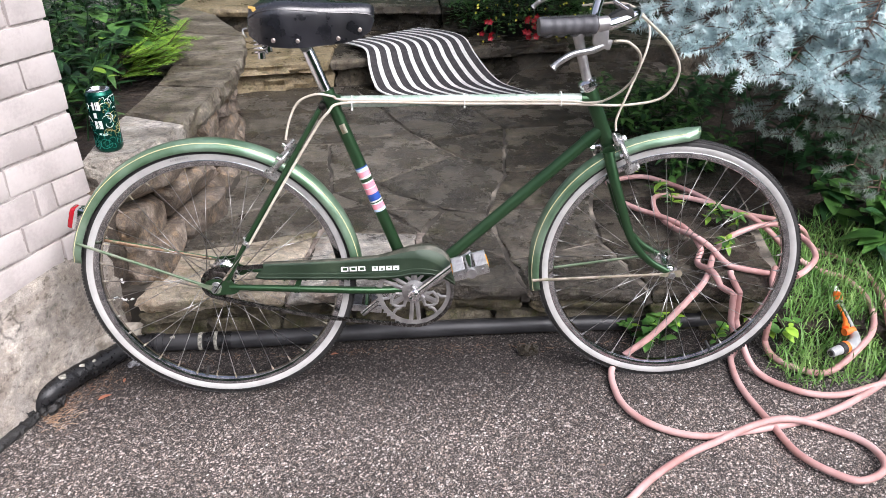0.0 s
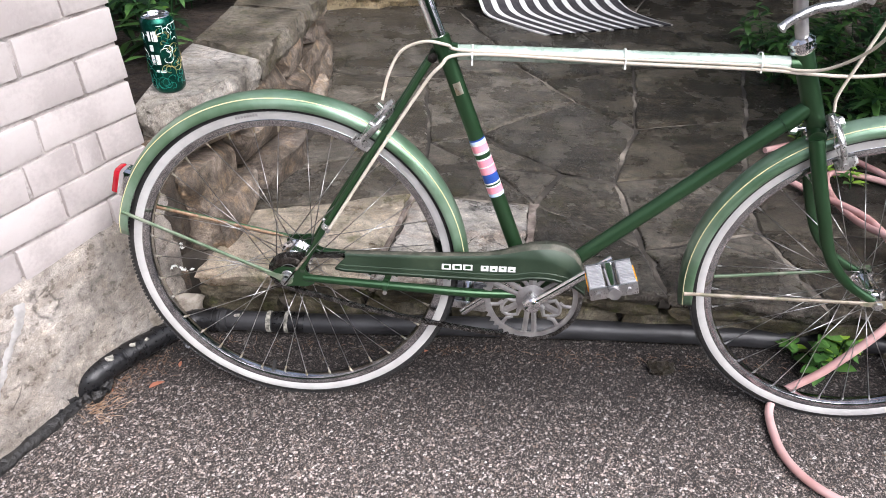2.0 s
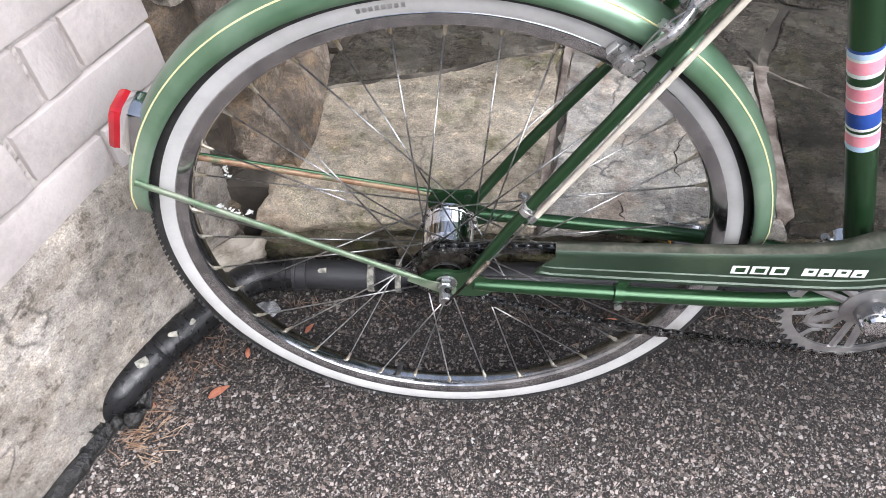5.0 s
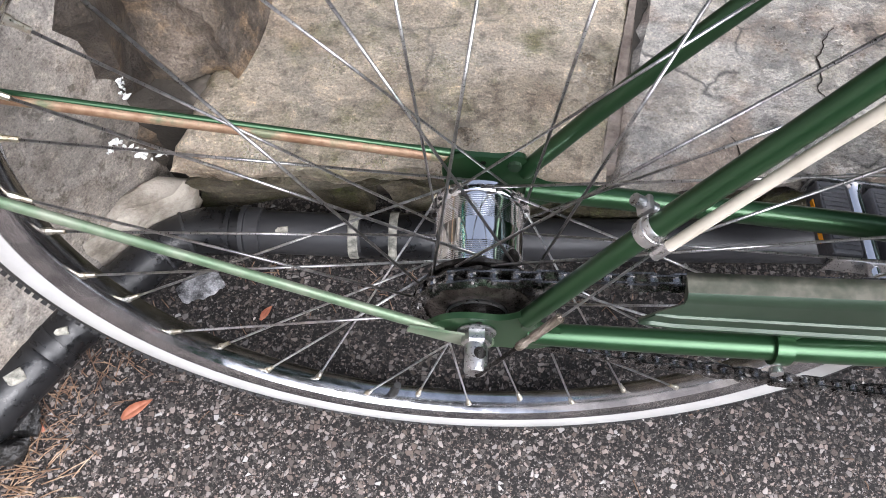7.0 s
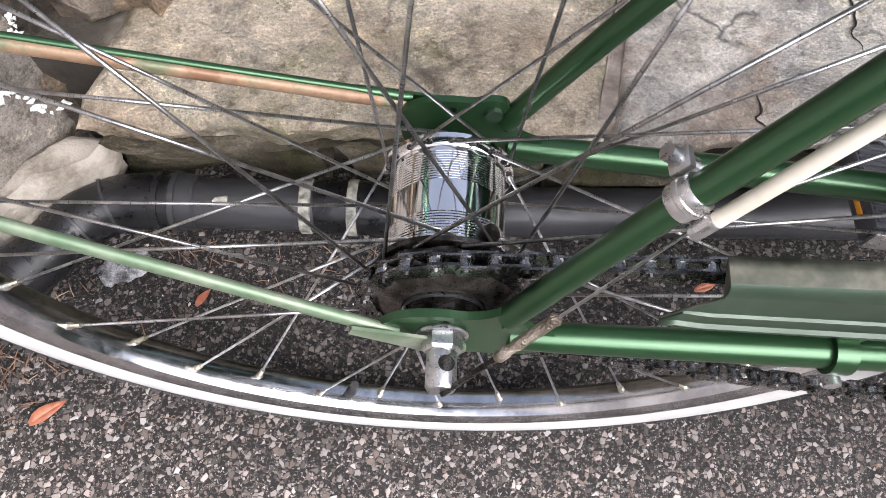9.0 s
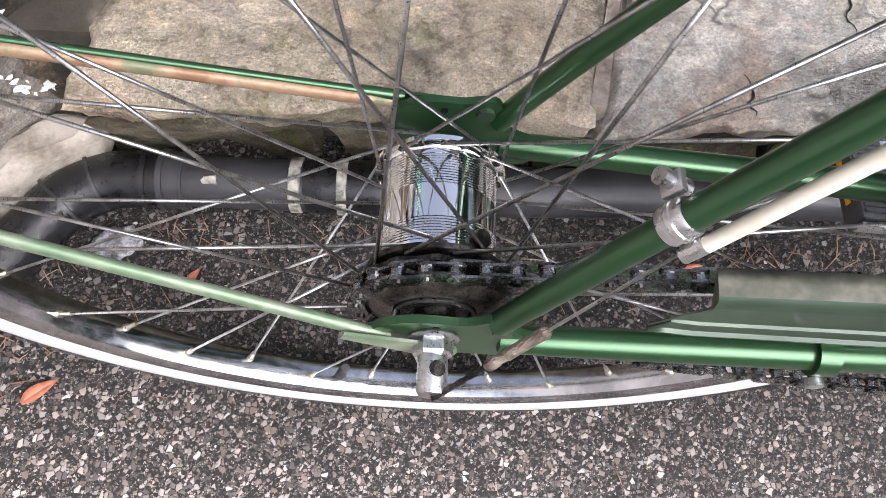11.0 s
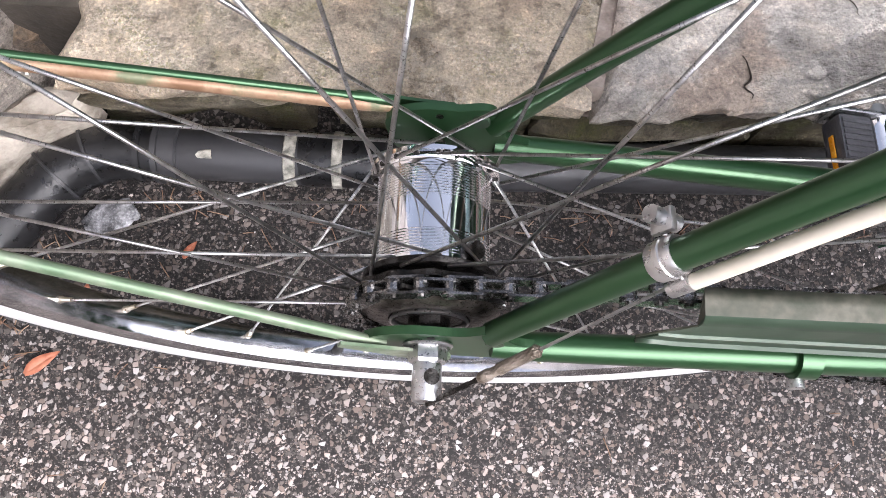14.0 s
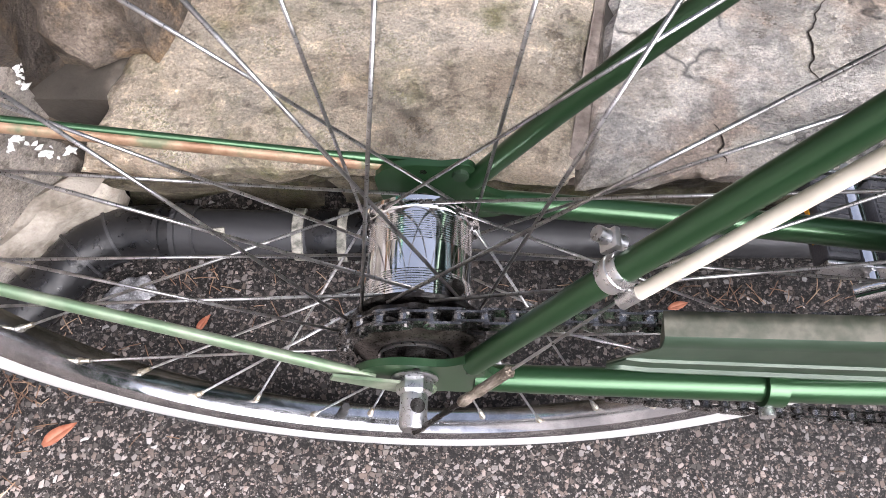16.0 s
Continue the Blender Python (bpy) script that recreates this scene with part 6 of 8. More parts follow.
def caliper(name, m, parent):
    """A side-pull brake: two flat curved arms on a body plate, pads in shoes, centre bolt, cable pinch bolt."""
    br = holder(name, parent, m)
    for s in (-1, 1):
        bm = BM()
        pts = smooth_path([(0, s * 0.002, 0.006), (0.003, s * 0.02, 0.002), (0.003, s * 0.036, -0.016), (0.001, s * 0.0385, -0.04), (0, s * 0.033, -0.066)], 6)
        k = len(pts)
        tube(bm, pts, [0.0095 - 0.003 * i / k for i in range(k)], 14, flat=0.62)
        if s < 0:
            tube(bm, smooth_path([(0, -0.004, 0.006), (-0.004, -0.024, 0.014), (-0.006, -0.04, 0.018)], 5), 0.0062, 12)
        arm = part("caliper_arm", bm, "old_chrome", br, "pitted chrome brake arm")
        bm = BM()
        box(bm, (0.036, 0.0095, 0.012), (0.004, s * 0.021, -0.068), bevel=0.002)
        part("brake_pad", bm, "white_rubber" if s < 0 else "grey_rubber", arm)
        bm = BM()
        box(bm, (0.03, 0.0045, 0.019), (0.002, s * 0.0275, -0.066), bevel=0.0018)
        box(bm, (0.014, 0.008, 0.024), (-0.002, s * 0.033, -0.062), bevel=0.002)
        part("pad_holder", bm, "old_chrome", arm)
        bm = BM()
        disc_caps(bm, [(0.0058, min(s * 0.035, s * 0.043)), (0.0058, max(s * 0.035, s * 0.043))], 6, "y", (-0.002, 0, -0.064))
        part("pad_nut", bm, "old_chrome", arm)
    bm = BM()
    box(bm, (0.012, 0.03, 0.024), (0.004, 0.0, 0.003), bevel=0.004)
    part("body_plate", bm, "old_chrome", br)
    bm = BM()
    disc_caps(bm, [(0.0045, -0.018), (0.0045, 0.02)], 12, "x")
    part("centre_bolt", bm, "chrome", br)
    bm = BM()
    disc_caps(bm, [(0.0095, 0.011), (0.0095, 0.0165), (0.0075, 0.019)], 6, "x")
    part("bolt_nut", bm, "old_chrome", br)
    bm = BM()
    tube(bm, [(-0.006, -0.041, 0.006), (-0.006, -0.041, 0.03), (-0.006, -0.041, 0.037)], [0.0062, 0.0062, 0.004], 14)
    part("barrel_adjuster", bm, "old_chrome", br)
    bm = BM()
    tube(bm, [(0.004, -0.037, -0.02), (-0.012, -0.039, -0.022)], [0.0055, 0.0045], 8)
    part("pinch_bolt", bm, "old_chrome", br)
    bm = BM()
    tube(bm, smooth_path([(-0.006, -0.041, 0.008), (-0.01, -0.041, -0.02), (-0.006, -0.042, -0.05)], 5), 0.0009, 6)
    part("inner_wire", bm, "spoke", br)
    return br


caliper("rear_brake", Matrix.Translation((0.19, 0, 0.642)) @ pose(0, 0, 0, 0, 41, 0), bike)


# ---- everything that turns with the front wheel ----
HEAD_TOP, HEAD_BOT = V3((0.877, 0, 0.766)), V3((0.934, 0, 0.628))
steer_axis = (HEAD_TOP - HEAD_BOT).normalized()
STEER = Matrix.Translation(HEAD_TOP) @ Matrix.Rotation(radians(-6.0), 4, steer_axis) @ Matrix.Translation(-HEAD_TOP)
front = holder("steering_assembly", bike, STEER)


def make_front():
    global front
    front_wheel = make_wheel("front_wheel", FRONT, False)
    front_wheel.matrix_basis = STEER @ Matrix.Translation(FRONT)
    bm = BM()
    disc_caps(bm, [(0.0045, -0.062), (0.0045, 0.062)], 14)
    part("axle", bm, "steel", front_wheel)
    bm = BM()
    disc_caps(bm, [(0.011, -0.0565), (0.011, -0.058)], 20)
    disc_caps(bm, [(0.0092, -0.058), (0.0092, -0.0645), (0.0075, -0.0665)], 6)
    part("axle_nut", bm, "steel", front_wheel)
    bm = BM()
    disc_caps(bm, [(0.0092, 0.058), (0.0092, 0.0645), (0.0075, 0.0665)], 6)
    part("axle_nut", bm, "steel", front_wheel)
    for s in (-1, 1):
        bm = BM()
        pts = smooth_path([(0.93, s * 0.024, 0.622), (0.945, s * 0.038, 0.563), (0.968, s * 0.047, 0.494), (0.99, s * 0.05, 0.432), (1.012, s * 0.0505, 0.392), (1.05, s * 0.051, 0.353), (1.098, s * 0.0515, 0.325)], 6)
        k = len(pts)
        tube(bm, pts, [0.0135 - 0.0055 * (i / k) for i in range(k)], 18, flat=0.85)
        b = part("fork_blade", bm, "paint", front)
        bm = BM()
        plate(bm, [(1.09 + 0.013 * math.cos(q), 0.325 + 0.011 * math.sin(q)) for q in (i * math.pi / 8 for i in range(16))], s * 0.0535 - 0.0018, s * 0.0535 + 0.0018)
        part("fork_end", bm, "alloy", b, smooth=False)
        # stays of the front mudguard
        fender_stay(front, (0.768, s * 0.028, 0.288), (1.095, s * 0.0575, 0.324), "flat stay, paint worn to pale bare metal" if s < 0 else "flat stay, paint faded pale", "bare_strip" if s < 0 else "paint_worn")
    bm = BM()
    tube(bm, [(0.93, -0.026, 0.624), (0.931, 0, 0.63), (0.93, 0.026, 0.624)], 0.0145, 18)
    part("fork_crown", bm, "paint", front)
    # headset
    for c, prof in ((HEAD_TOP, [(0.0185, -0.004), (0.021, 0.0), (0.0215, 0.004), (0.0185, 0.006), (0.0185, 0.009), (0.0215, 0.011), (0.0215, 0.016), (0.017, 0.02), (0.014, 0.022)]),
                    (HEAD_BOT, [(0.0185, 0.008), (0.0205, 0.005), (0.021, 0.001), (0.0185, -0.002), (0.0185, -0.004), (0.022, -0.006), (0.022, -0.01), (0.0165, -0.013)])):
        bm = BM()
        disc_caps(bm, prof, 28, "z")
        bm.transform(Matrix.Translation(c) @ steer_axis.to_track_quat("Z", "Y").to_matrix().to_4x4())
        part("headset_cup", bm, "chrome", front)
    f = fender("front_fender", FRONT, 84, 192.5, 0.346, front, flare=0.012)
    f.name = "front_fender"
    cal = caliper("front_brake", Matrix.Translation((0.955, 0, 0.642)) @ pose(0, 0, 0, 0, -26, 0), front)
    bm = BM()
    tube(bm, [(0.9, 0, 0.629), (0.975, 0, 0.645)], 0.0042, 10)
    disc_caps(bm, [(0.0075, 0.89), (0.0075, 0.9)], 6, "x", (0, 0, 0.627))
    part("brake_bolt", bm, "chrome", front)
    # stem, bar, grips, levers
    bm = BM()
    tube(bm, smooth_path([(0.8725, 0, 0.782), (0.86, 0, 0.825), (0.848, 0, 0.87), (0.8445, 0, 0.884)], 4), [0.0108] * 4 + [0.0112] * 4 + [0.0118] * 5, 20)
    tube(bm, smooth_path([(0.846, 0, 0.878), (0.856, 0, 0.896), (0.876, 0, 0.9)], 4), [0.011] * 4 + [0.013] * 4 + [0.016], 18)
    disc_caps(bm, [(0.0175, -0.022), (0.0175, 0.022)], 24, "y", (0.884, 0, 0.899))
    disc_caps(bm, [(0.006, 0.884), (0.006, 0.9)], 6, "z", (0.842, 0, 0.0))
    part("stem", bm, "alloy", front, "dull alloy handlebar stem")
    bm = BM()
    right = [(0.884, 0, 0.899), (0.885, -0.05, 0.9), (0.905, -0.11, 0.925), (0.925, -0.17, 0.95), (0.92, -0.215, 0.955), (0.885, -0.238, 0.945), (0.85, -0.249, 0.9395), (0.745, -0.2665, 0.941)]
    left = [(x, -y, z + 0.05 * min(1.0, -y / 0.2)) for x, y, z in right]
    tube(bm, smooth_path(left[::-1] + right[1:], 6), 0.0112, 18)
    part("handlebar", bm, "chrome", front)
    for s in (-1, 1):
        up = 0.05 if s > 0 else 0.003
        bm = BM()
        a, b = V3((0.841, s * 0.2515, 0.9395 + up)), V3((0.733, s * 0.268, 0.938 + up))
        pts = [a.lerp(b, i / 24) for i in range(25)]
        tube(bm, pts, [0.0168] + [0.0165 + 0.0012 * math.sin(i * 1.55) for i in range(1, 23)] + [0.0172, 0.0165], 20)
        grip = part("grip", bm, "grip_rubber", front, "black ribbed rubber grip")
        bm = BM()
        for i in range(30):
            p = a.lerp(b, 0.04 + i * 0.031)
            box(bm, (0.0015, 0.018, 0.002), (p.x, p.y, p.z + 0.0165))
        part("rib", bm, "grip_rubber", grip, smooth=False)
        bm = BM()
        for i in range(4):
            p = a.lerp(b, 0.14 + i * 0.235)
            disc_caps(bm, [(0.0125, -0.007), (0.0135, 0.0), (0.0125, 0.007)], 16, "y", (p.x, p.y, p.z - 0.0075))
        part("finger_wave", bm, "rubber", grip)
        lv = holder("brake_lever", front)
        bm = BM()
        tube(bm, [(0.848, s * 0.245, 0.94), (0.827, s * 0.25, 0.9395)], 0.0145, 18)
        box(bm, (0.03, 0.012, 0.036), (0.836, s * 0.249, 0.92), bevel=0.004)
        box(bm, (0.032, 0.014, 0.02), (0.842, s * 0.247, 0.905), rot=rotm(15, "Y"), bevel=0.004)
        bm.transform(Matrix.Translation((0, 0, up)))
        bm.transform(Matrix.Translation((0.016, 0, 0)))
        part("bracket", bm, "alloy", lv, "cast alloy lever bracket")
        bm = BM()
        tube(bm, smooth_path([(0.869, s * 0.247, 0.906 + up), (0.84, s * 0.252, 0.893 + up), (0.802, s * 0.258, 0.886 + up), (0.774, s * 0.263, 0.871 + up), (0.763, s * 0.265, 0.86 + up)], 6), [0.007] * 8 + [0.0062] * 10 + [0.0058] * 4 + [0.007, 0.0078, 0.006], 14, flat=0.8)
        part("lever_blade", bm, "steel", lv)
    bm = BM()
    box(bm, (0.045, 0.03, 0.026), (0.892, -0.225, 0.955), rot=rotm(-30, "Y"), bevel=0.008)
    sh = part("gear_shifter", bm, "rubber", front, "black gear shifter on the bar")
    bm = BM()
    tube(bm, [(0.9, -0.236, 0.968), (0.872, -0.246, 0.984)], 0.004, 10)
    part("trigger", bm, "chrome", sh)


make_front()


def make_cables():
    runs = [
        ("brake_cable", [(0.86, -0.24, 0.9), (0.9, -0.2, 0.891), (0.942, -0.15, 0.854), (0.94, -0.1, 0.795), (0.907, -0.05, 0.75), (0.869, -0.024, 0.738), (0.818, -0.0155, 0.742), (0.591, -0.0152, 0.747), (0.336, -0.0155, 0.754), (0.299, -0.022, 0.764), (0.262, -0.022, 0.769), (0.223, -0.022, 0.753), (0.201, -0.026, 0.715), (0.19, -0.036, 0.672)]),
        ("gear_cable", [(0.903, -0.21, 0.953), (0.962, -0.15, 0.916), (1.02, -0.1, 0.871), (1.056, -0.07, 0.813), (1.036, -0.05, 0.754), (0.964, -0.035, 0.734), (0.876, -0.022, 0.733), (0.817, -0.0158, 0.7355), (0.59, -0.0162, 0.7405), (0.336, -0.0172, 0.7485), (0.285, -0.03, 0.728), (0.244, -0.0295, 0.674), (0.1685, -0.0435, 0.559), (0.128, -0.0485, 0.4955), (0.0875, -0.0545, 0.4315)]),
        ("front_brake_cable", [(0.9, 0.2, 0.93), (0.974, 0.1, 0.941), (1.005, 0.02, 0.909), (0.997, -0.02, 0.857), (0.963, -0.032, 0.771), (0.937, -0.035, 0.705), (0.937, -0.036, 0.675)]),
    ]
    for name, pts in runs:
        bm = BM()
        tube(bm, smooth_path(pts, 8), 0.003 if name == "gear_cable" else 0.0027, 12)
        part(name, bm, "cable", bike, "cream plastic cable housing")
    for u in (0.34, 0.592, 0.812):
        bm = BM()
        lathe(bm, [(0.0163, -0.0014), (0.0169, -0.0014), (0.0169, 0.0014), (0.0163, 0.0014)], 24, "x", closed=True, centre=(u, -0.0032, 0.7445))
        box(bm, (0.0035, 0.005, 0.005), (u, -0.0165, 0.7325), bevel=0.001)
        part("cable_tie", bm, "white", bike, "white plastic cable tie")
    # clip that stops the gear cable on the seat stay
    c, t = V3((0.079, -0.0468, 0.4325)), V3((0.083, 0.011, 0.132)).normalized()
    bm = BM()
    tube(bm, [c - t * 0.0055, c - t * 0.0045, c - t * 0.0015, c - t * 0.001, c + t * 0.001, c + t * 0.0015, c + t * 0.0045, c + t * 0.0055], [0.0069, 0.0074, 0.0074, 0.0079, 0.0079, 0.0074, 0.0074, 0.0069], 24)
    ear = c + V3((-0.002, 0.0125, 0.003))
    box(bm, (0.0032, 0.009, 0.0095), ear, rot=rotm(32, "Y"), bevel=0.001)
    q = V3((0.0845, -0.0545, 0.4275))
    tube(bm, [q - t * 0.0045, q + t * 0.005], 0.0036, 16)
    clip = part("cable_clip", bm, "old_chrome", bike, "pressed steel cable stop clip")
    bm = BM()
    tube(bm, [ear + V3((-0.006, 0.001, 0.004)), ear + V3((0.006, 0.001, -0.004))], 0.0034, 10)
    part("clip_screw", bm, "steel", clip)


make_cables()


def make_saddle():
    sad = holder("saddle", bike)
    secs = [(0.134, 0.045, 0.945, 0.912), (0.14, 0.066, 0.957, 0.9), (0.16, 0.076, 0.969, 0.886), (0.19, 0.079, 0.975, 0.878), (0.22, 0.076, 0.975, 0.875), (0.25, 0.066, 0.972, 0.874), (0.28, 0.052, 0.968, 0.876), (0.31, 0.041, 0.965, 0.877), (0.34, 0.032, 0.963, 0.88), (0.37, 0.026, 0.961, 0.889), (0.388, 0.022, 0.958, 0.901), (0.397, 0.014, 0.952, 0.92)]
    bm = BM()
    rings = []
    n = 22
    for u, hw, wt, wb in secs:
        ring = []
        for i in range(n + 1):
            s = -1 + 2 * i / n
            a = abs(s)
            side = 1 if s > 0 else -1
            if a > 0.55:
                k = (a - 0.55) / 0.45
                v = side * hw * (1.0 + 0.02 * math.sin(k * 3))
                w = wt - 0.024 - (wt - 0.024 - wb) * k
            else:
                k = a / 0.55
                v = side * hw * math.sin(k * math.pi / 2)
                w = wt - 0.024 * (1 - math.cos(k * math.pi / 2)) - 0.002 * (1 - k)
            ring.append(bm.verts.new((u, v, w)))
        rings.append(ring)
    for A, B2 in zip(rings, rings[1:]):
        for j in range(n):
            bm.faces.new((A[j], B2[j], B2[j + 1], A[j + 1]))
    bm.faces.new(rings[0])
    bm.faces.new(rings[-1][::-1])
    cover = part("leather_cover", bm, "leather", sad, "glossy black leather saddle cover, cracked at the back", angle=70)
    # seam piping along the crown edge
    for s in (-1, 1):
        bm = BM()
        tube(bm, smooth_path([(u, s * hw * 0.99, wt - 0.0225) for u, hw, wt, wb in secs[1:]], 4), 0.0014, 6)
        part("seam", bm, "leather", cover)
        for u, w in ((0.19, 0.892), (0.238, 0.889), (0.32, 0.889), (0.366, 0.905)):
            hw = next(a[1] + (b[1] - a[1]) * (u - a[0]) / (b[0] - a[0]) for a, b in zip(secs, secs[1:]) if a[0] <= u <= b[0])
            bm = BM()
            disc_caps(bm, [(0.0052, -0.0012), (0.0048, 0.0006), (0.003, 0.002)] if s > 0 else [(0.003, -0.002), (0.0048, -0.0006), (0.0052, 0.0012)], 14, "y", (u, s * hw * 1.005, w))
            part("rivet", bm, "copper", cover)
    for p, sz in (((0.163, -0.068, 0.95), (0.026, 0.006, 0.006)), ((0.15, -0.064, 0.956), (0.014, 0.008, 0.005))):
        bm = BM()
        box(bm, sz, p, rot=rotm(8, "Y"), bevel=0.002)
        part("worn_patch", bm, "worn_leather", cover, "patch worn to tan hide")
    bm = BM()
    for s in (-1, 1):
        tube(bm, smooth_path([(0.15, s * 0.05, 0.885), (0.2, s * 0.035, 0.88), (0.28, s * 0.022, 0.878), (0.36, s * 0.012, 0.905), (0.385, s * 0.006, 0.925)], 6), 0.0035, 10)
    part("rails", bm, "steel", sad)
    for s in (-1, 1):
        bm = BM()
        pts = []
        for i in range(91):
            q = i * 2 * math.pi / 18
            r = 0.013
            pts.append((0.158 + r * math.cos(q), s * 0.05 + r * math.sin(q), 0.862 + i * 0.00042))
        tube(bm, pts, 0.0022, 6)
        tube(bm, [(0.158, s * 0.05, 0.852), (0.158, s * 0.05, 0.866)], 0.008, 12)
        part("coil_spring", bm, "chrome", sad)
    bm = BM()
    tube(bm, [(0.247, -0.028, 0.872), (0.247, 0.028, 0.872)], 0.012, 14)
    box(bm, (0.05, 0.05, 0.012), (0.247, 0, 0.882), bevel=0.003)
    part("seat_clamp", bm, "steel", sad)
    bm = BM()
    tube(bm, smooth_path([(0.13, -0.04, 0.895), (0.124, -0.042, 0.902), (0.122, -0.035, 0.91), (0.13, -0.03, 0.912)], 4), 0.0018, 8)
    part("bag_loop", bm, "steel", sad)


make_saddle()

# ---- loose things ----
def make_can():
    x, y = -0.322, 0.3
    can = holder("drink_can", m=pose(x, y, TOP - 0.003, 0, 0, 20) @ Matrix.Scale(1.03, 4), label="tall dark green drink can with swirls, standing on the coping", category="can")
    bm = BM()
    lathe(bm, [(0.0001, 0.004), (0.02, 0.003), (0.024, 0.0), (0.0265, 0.001), (0.031, 0.006), (0.033, 0.012), (0.033, 0.146), (0.032, 0.15), (0.0275, 0.156)], 48, "z")
    body = part("body", bm, "can", can)
    bm = BM()
    lathe(bm, [(0.0275, 0.156), (0.0282, 0.1575), (0.0272, 0.1585), (0.026, 0.157), (0.0252, 0.1535), (0.0001, 0.1535)], 48, "z")
    lid = part("lid", bm, "chrome", can, "silver can lid")
    bm = BM()
    plate(bm, [(0.013 * math.cos(q), 0.007 + 0.008 * math.sin(q)) for q in (i * math.pi / 6 for i in range(12))], -0.0006, 0.0006)
    bm.transform(Matrix.Translation((0, 0, 0.1548)) @ pose(0, 0, 0, 90))
    part("opened_hole", bm, "rubber", lid, smooth=False)

    def on_can(q, z, w, h, mat, name, lift=0.0333):
        bm = BM()
        n = max(2, int(w / 0.003))
        cols = []
        for i in range(n + 1):
            a = radians(q) + (i / n - 0.5) * w / 0.033
            cols.append([bm.verts.new((lift * math.cos(a), lift * math.sin(a), zz)) for zz in (z - h / 2, z + h / 2)])
        for A, B2 in zip(cols, cols[1:]):
            bm.faces.new((A[0], B2[0], B2[1], A[1]))
        part(name, bm, mat, body)

    # lettering of the maker as plain bars
    for q, z, w, h in ((q0 + 22, z, w, h) for q0, z, w, h in ((214, 0.124, 0.0055, 0.02), (226, 0.124, 0.003, 0.02), (237, 0.124, 0.0075, 0.021), (216, 0.1, 0.008, 0.013), (213, 0.076, 0.0075, 0.02), (231, 0.076, 0.0085, 0.02), (222, 0.052, 0.006, 0.005), (240, 0.051, 0.011, 0.005))):
        on_can(q, z, w, h, "white", "printed_bar")
    rnd = random.Random(9)
    for i in range(84):
        q0, z0 = rnd.uniform(150, 340), rnd.uniform(0.018, 0.14)
        r0, turn, span = rnd.uniform(0.006, 0.02), rnd.choice((-1, 1)), rnd.uniform(2, 4.4)
        if 222 < q0 < 268 and 0.045 < z0 < 0.138 and i % 4:
            q0 += 48
        ph = rnd.uniform(0, 6.3)
        pts = []
        for k in range(16):
            t = k / 15
            rr = r0 * (1 - 0.75 * t)
            a = radians(q0) + rr * math.cos(ph + turn * span * t) / 0.033
            zz = min(0.144, max(0.014, z0 + rr * math.sin(ph + turn * span * t)))
            pts.append((0.0331 * math.cos(a), 0.0331 * math.sin(a), zz))
        bm = BM()
        tube(bm, pts, [0.0003 + 0.0005 * math.sin(math.pi * k / 15) for k in range(16)], 5)
        part("swirl", bm, ("teal", "gold", "teal", "white")[i % 4] if z0 > 0.04 else "teal", body)


make_can()


def make_mat():
    """A striped mat that lies over the edge of the step, its stripes running down the slope."""
    n_len = 40
    left = [(0.158, 2.42, 0.337), (0.233, 2.3, 0.35), (0.288, 2.17, 0.351), (0.302, 2.1, 0.285), (0.32, 2.05, 0.228), (0.353, 2.0, 0.19), (0.46, 1.9, 0.182), (0.6, 1.78, 0.181)]
    right = [(0.567, 2.6, 0.37), (0.715, 2.45, 0.381), (0.802, 2.32, 0.374), (0.85, 2.25, 0.31), (0.909, 2.18, 0.24), (0.968, 2.1, 0.198), (1.04, 2.03, 0.184), (1.133, 1.95, 0.181)]
    L, Rr = smooth_path(left, 5), smooth_path(right, 5)
    stripes = 19
    rug = holder("striped_mat", label="black and white striped woven mat draped over the step", category="mat")
    width = [0.34] + [1.0, 0.62] * 9 + [1.0, 0.22]
    tot = sum(width)
    acc = 0
    for i, w in enumerate(width):
        s0, s1 = acc / tot, (acc + w) / tot
        acc += w
        bm = BM()
        rows = []
        for a, b in zip(L, Rr):
            row = []
            for k in range(3):
                s = s0 + (s1 - s0) * k / 2
                p = a.lerp(b, s)
                row.append((bm.verts.new(p), bm.verts.new(p - V3((0, 0, 0.006)))))
            rows.append(row)
        for A, B2 in zip(rows, rows[1:]):
            for k in range(2):
                bm.faces.new((A[k][0], B2[k][0], B2[k + 1][0], A[k + 1][0]))
                bm.faces.new((A[k][1], A[k + 1][1], B2[k + 1][1], B2[k][1]))
            bm.faces.new((A[0][0], A[0][1], B2[0][1], B2[0][0]))
            bm.faces.new((A[2][0], B2[2][0], B2[2][1], A[2][1]))
        part("stripe", bm, "mat_light" if i % 2 == 0 else "mat_dark", rug)


make_mat()


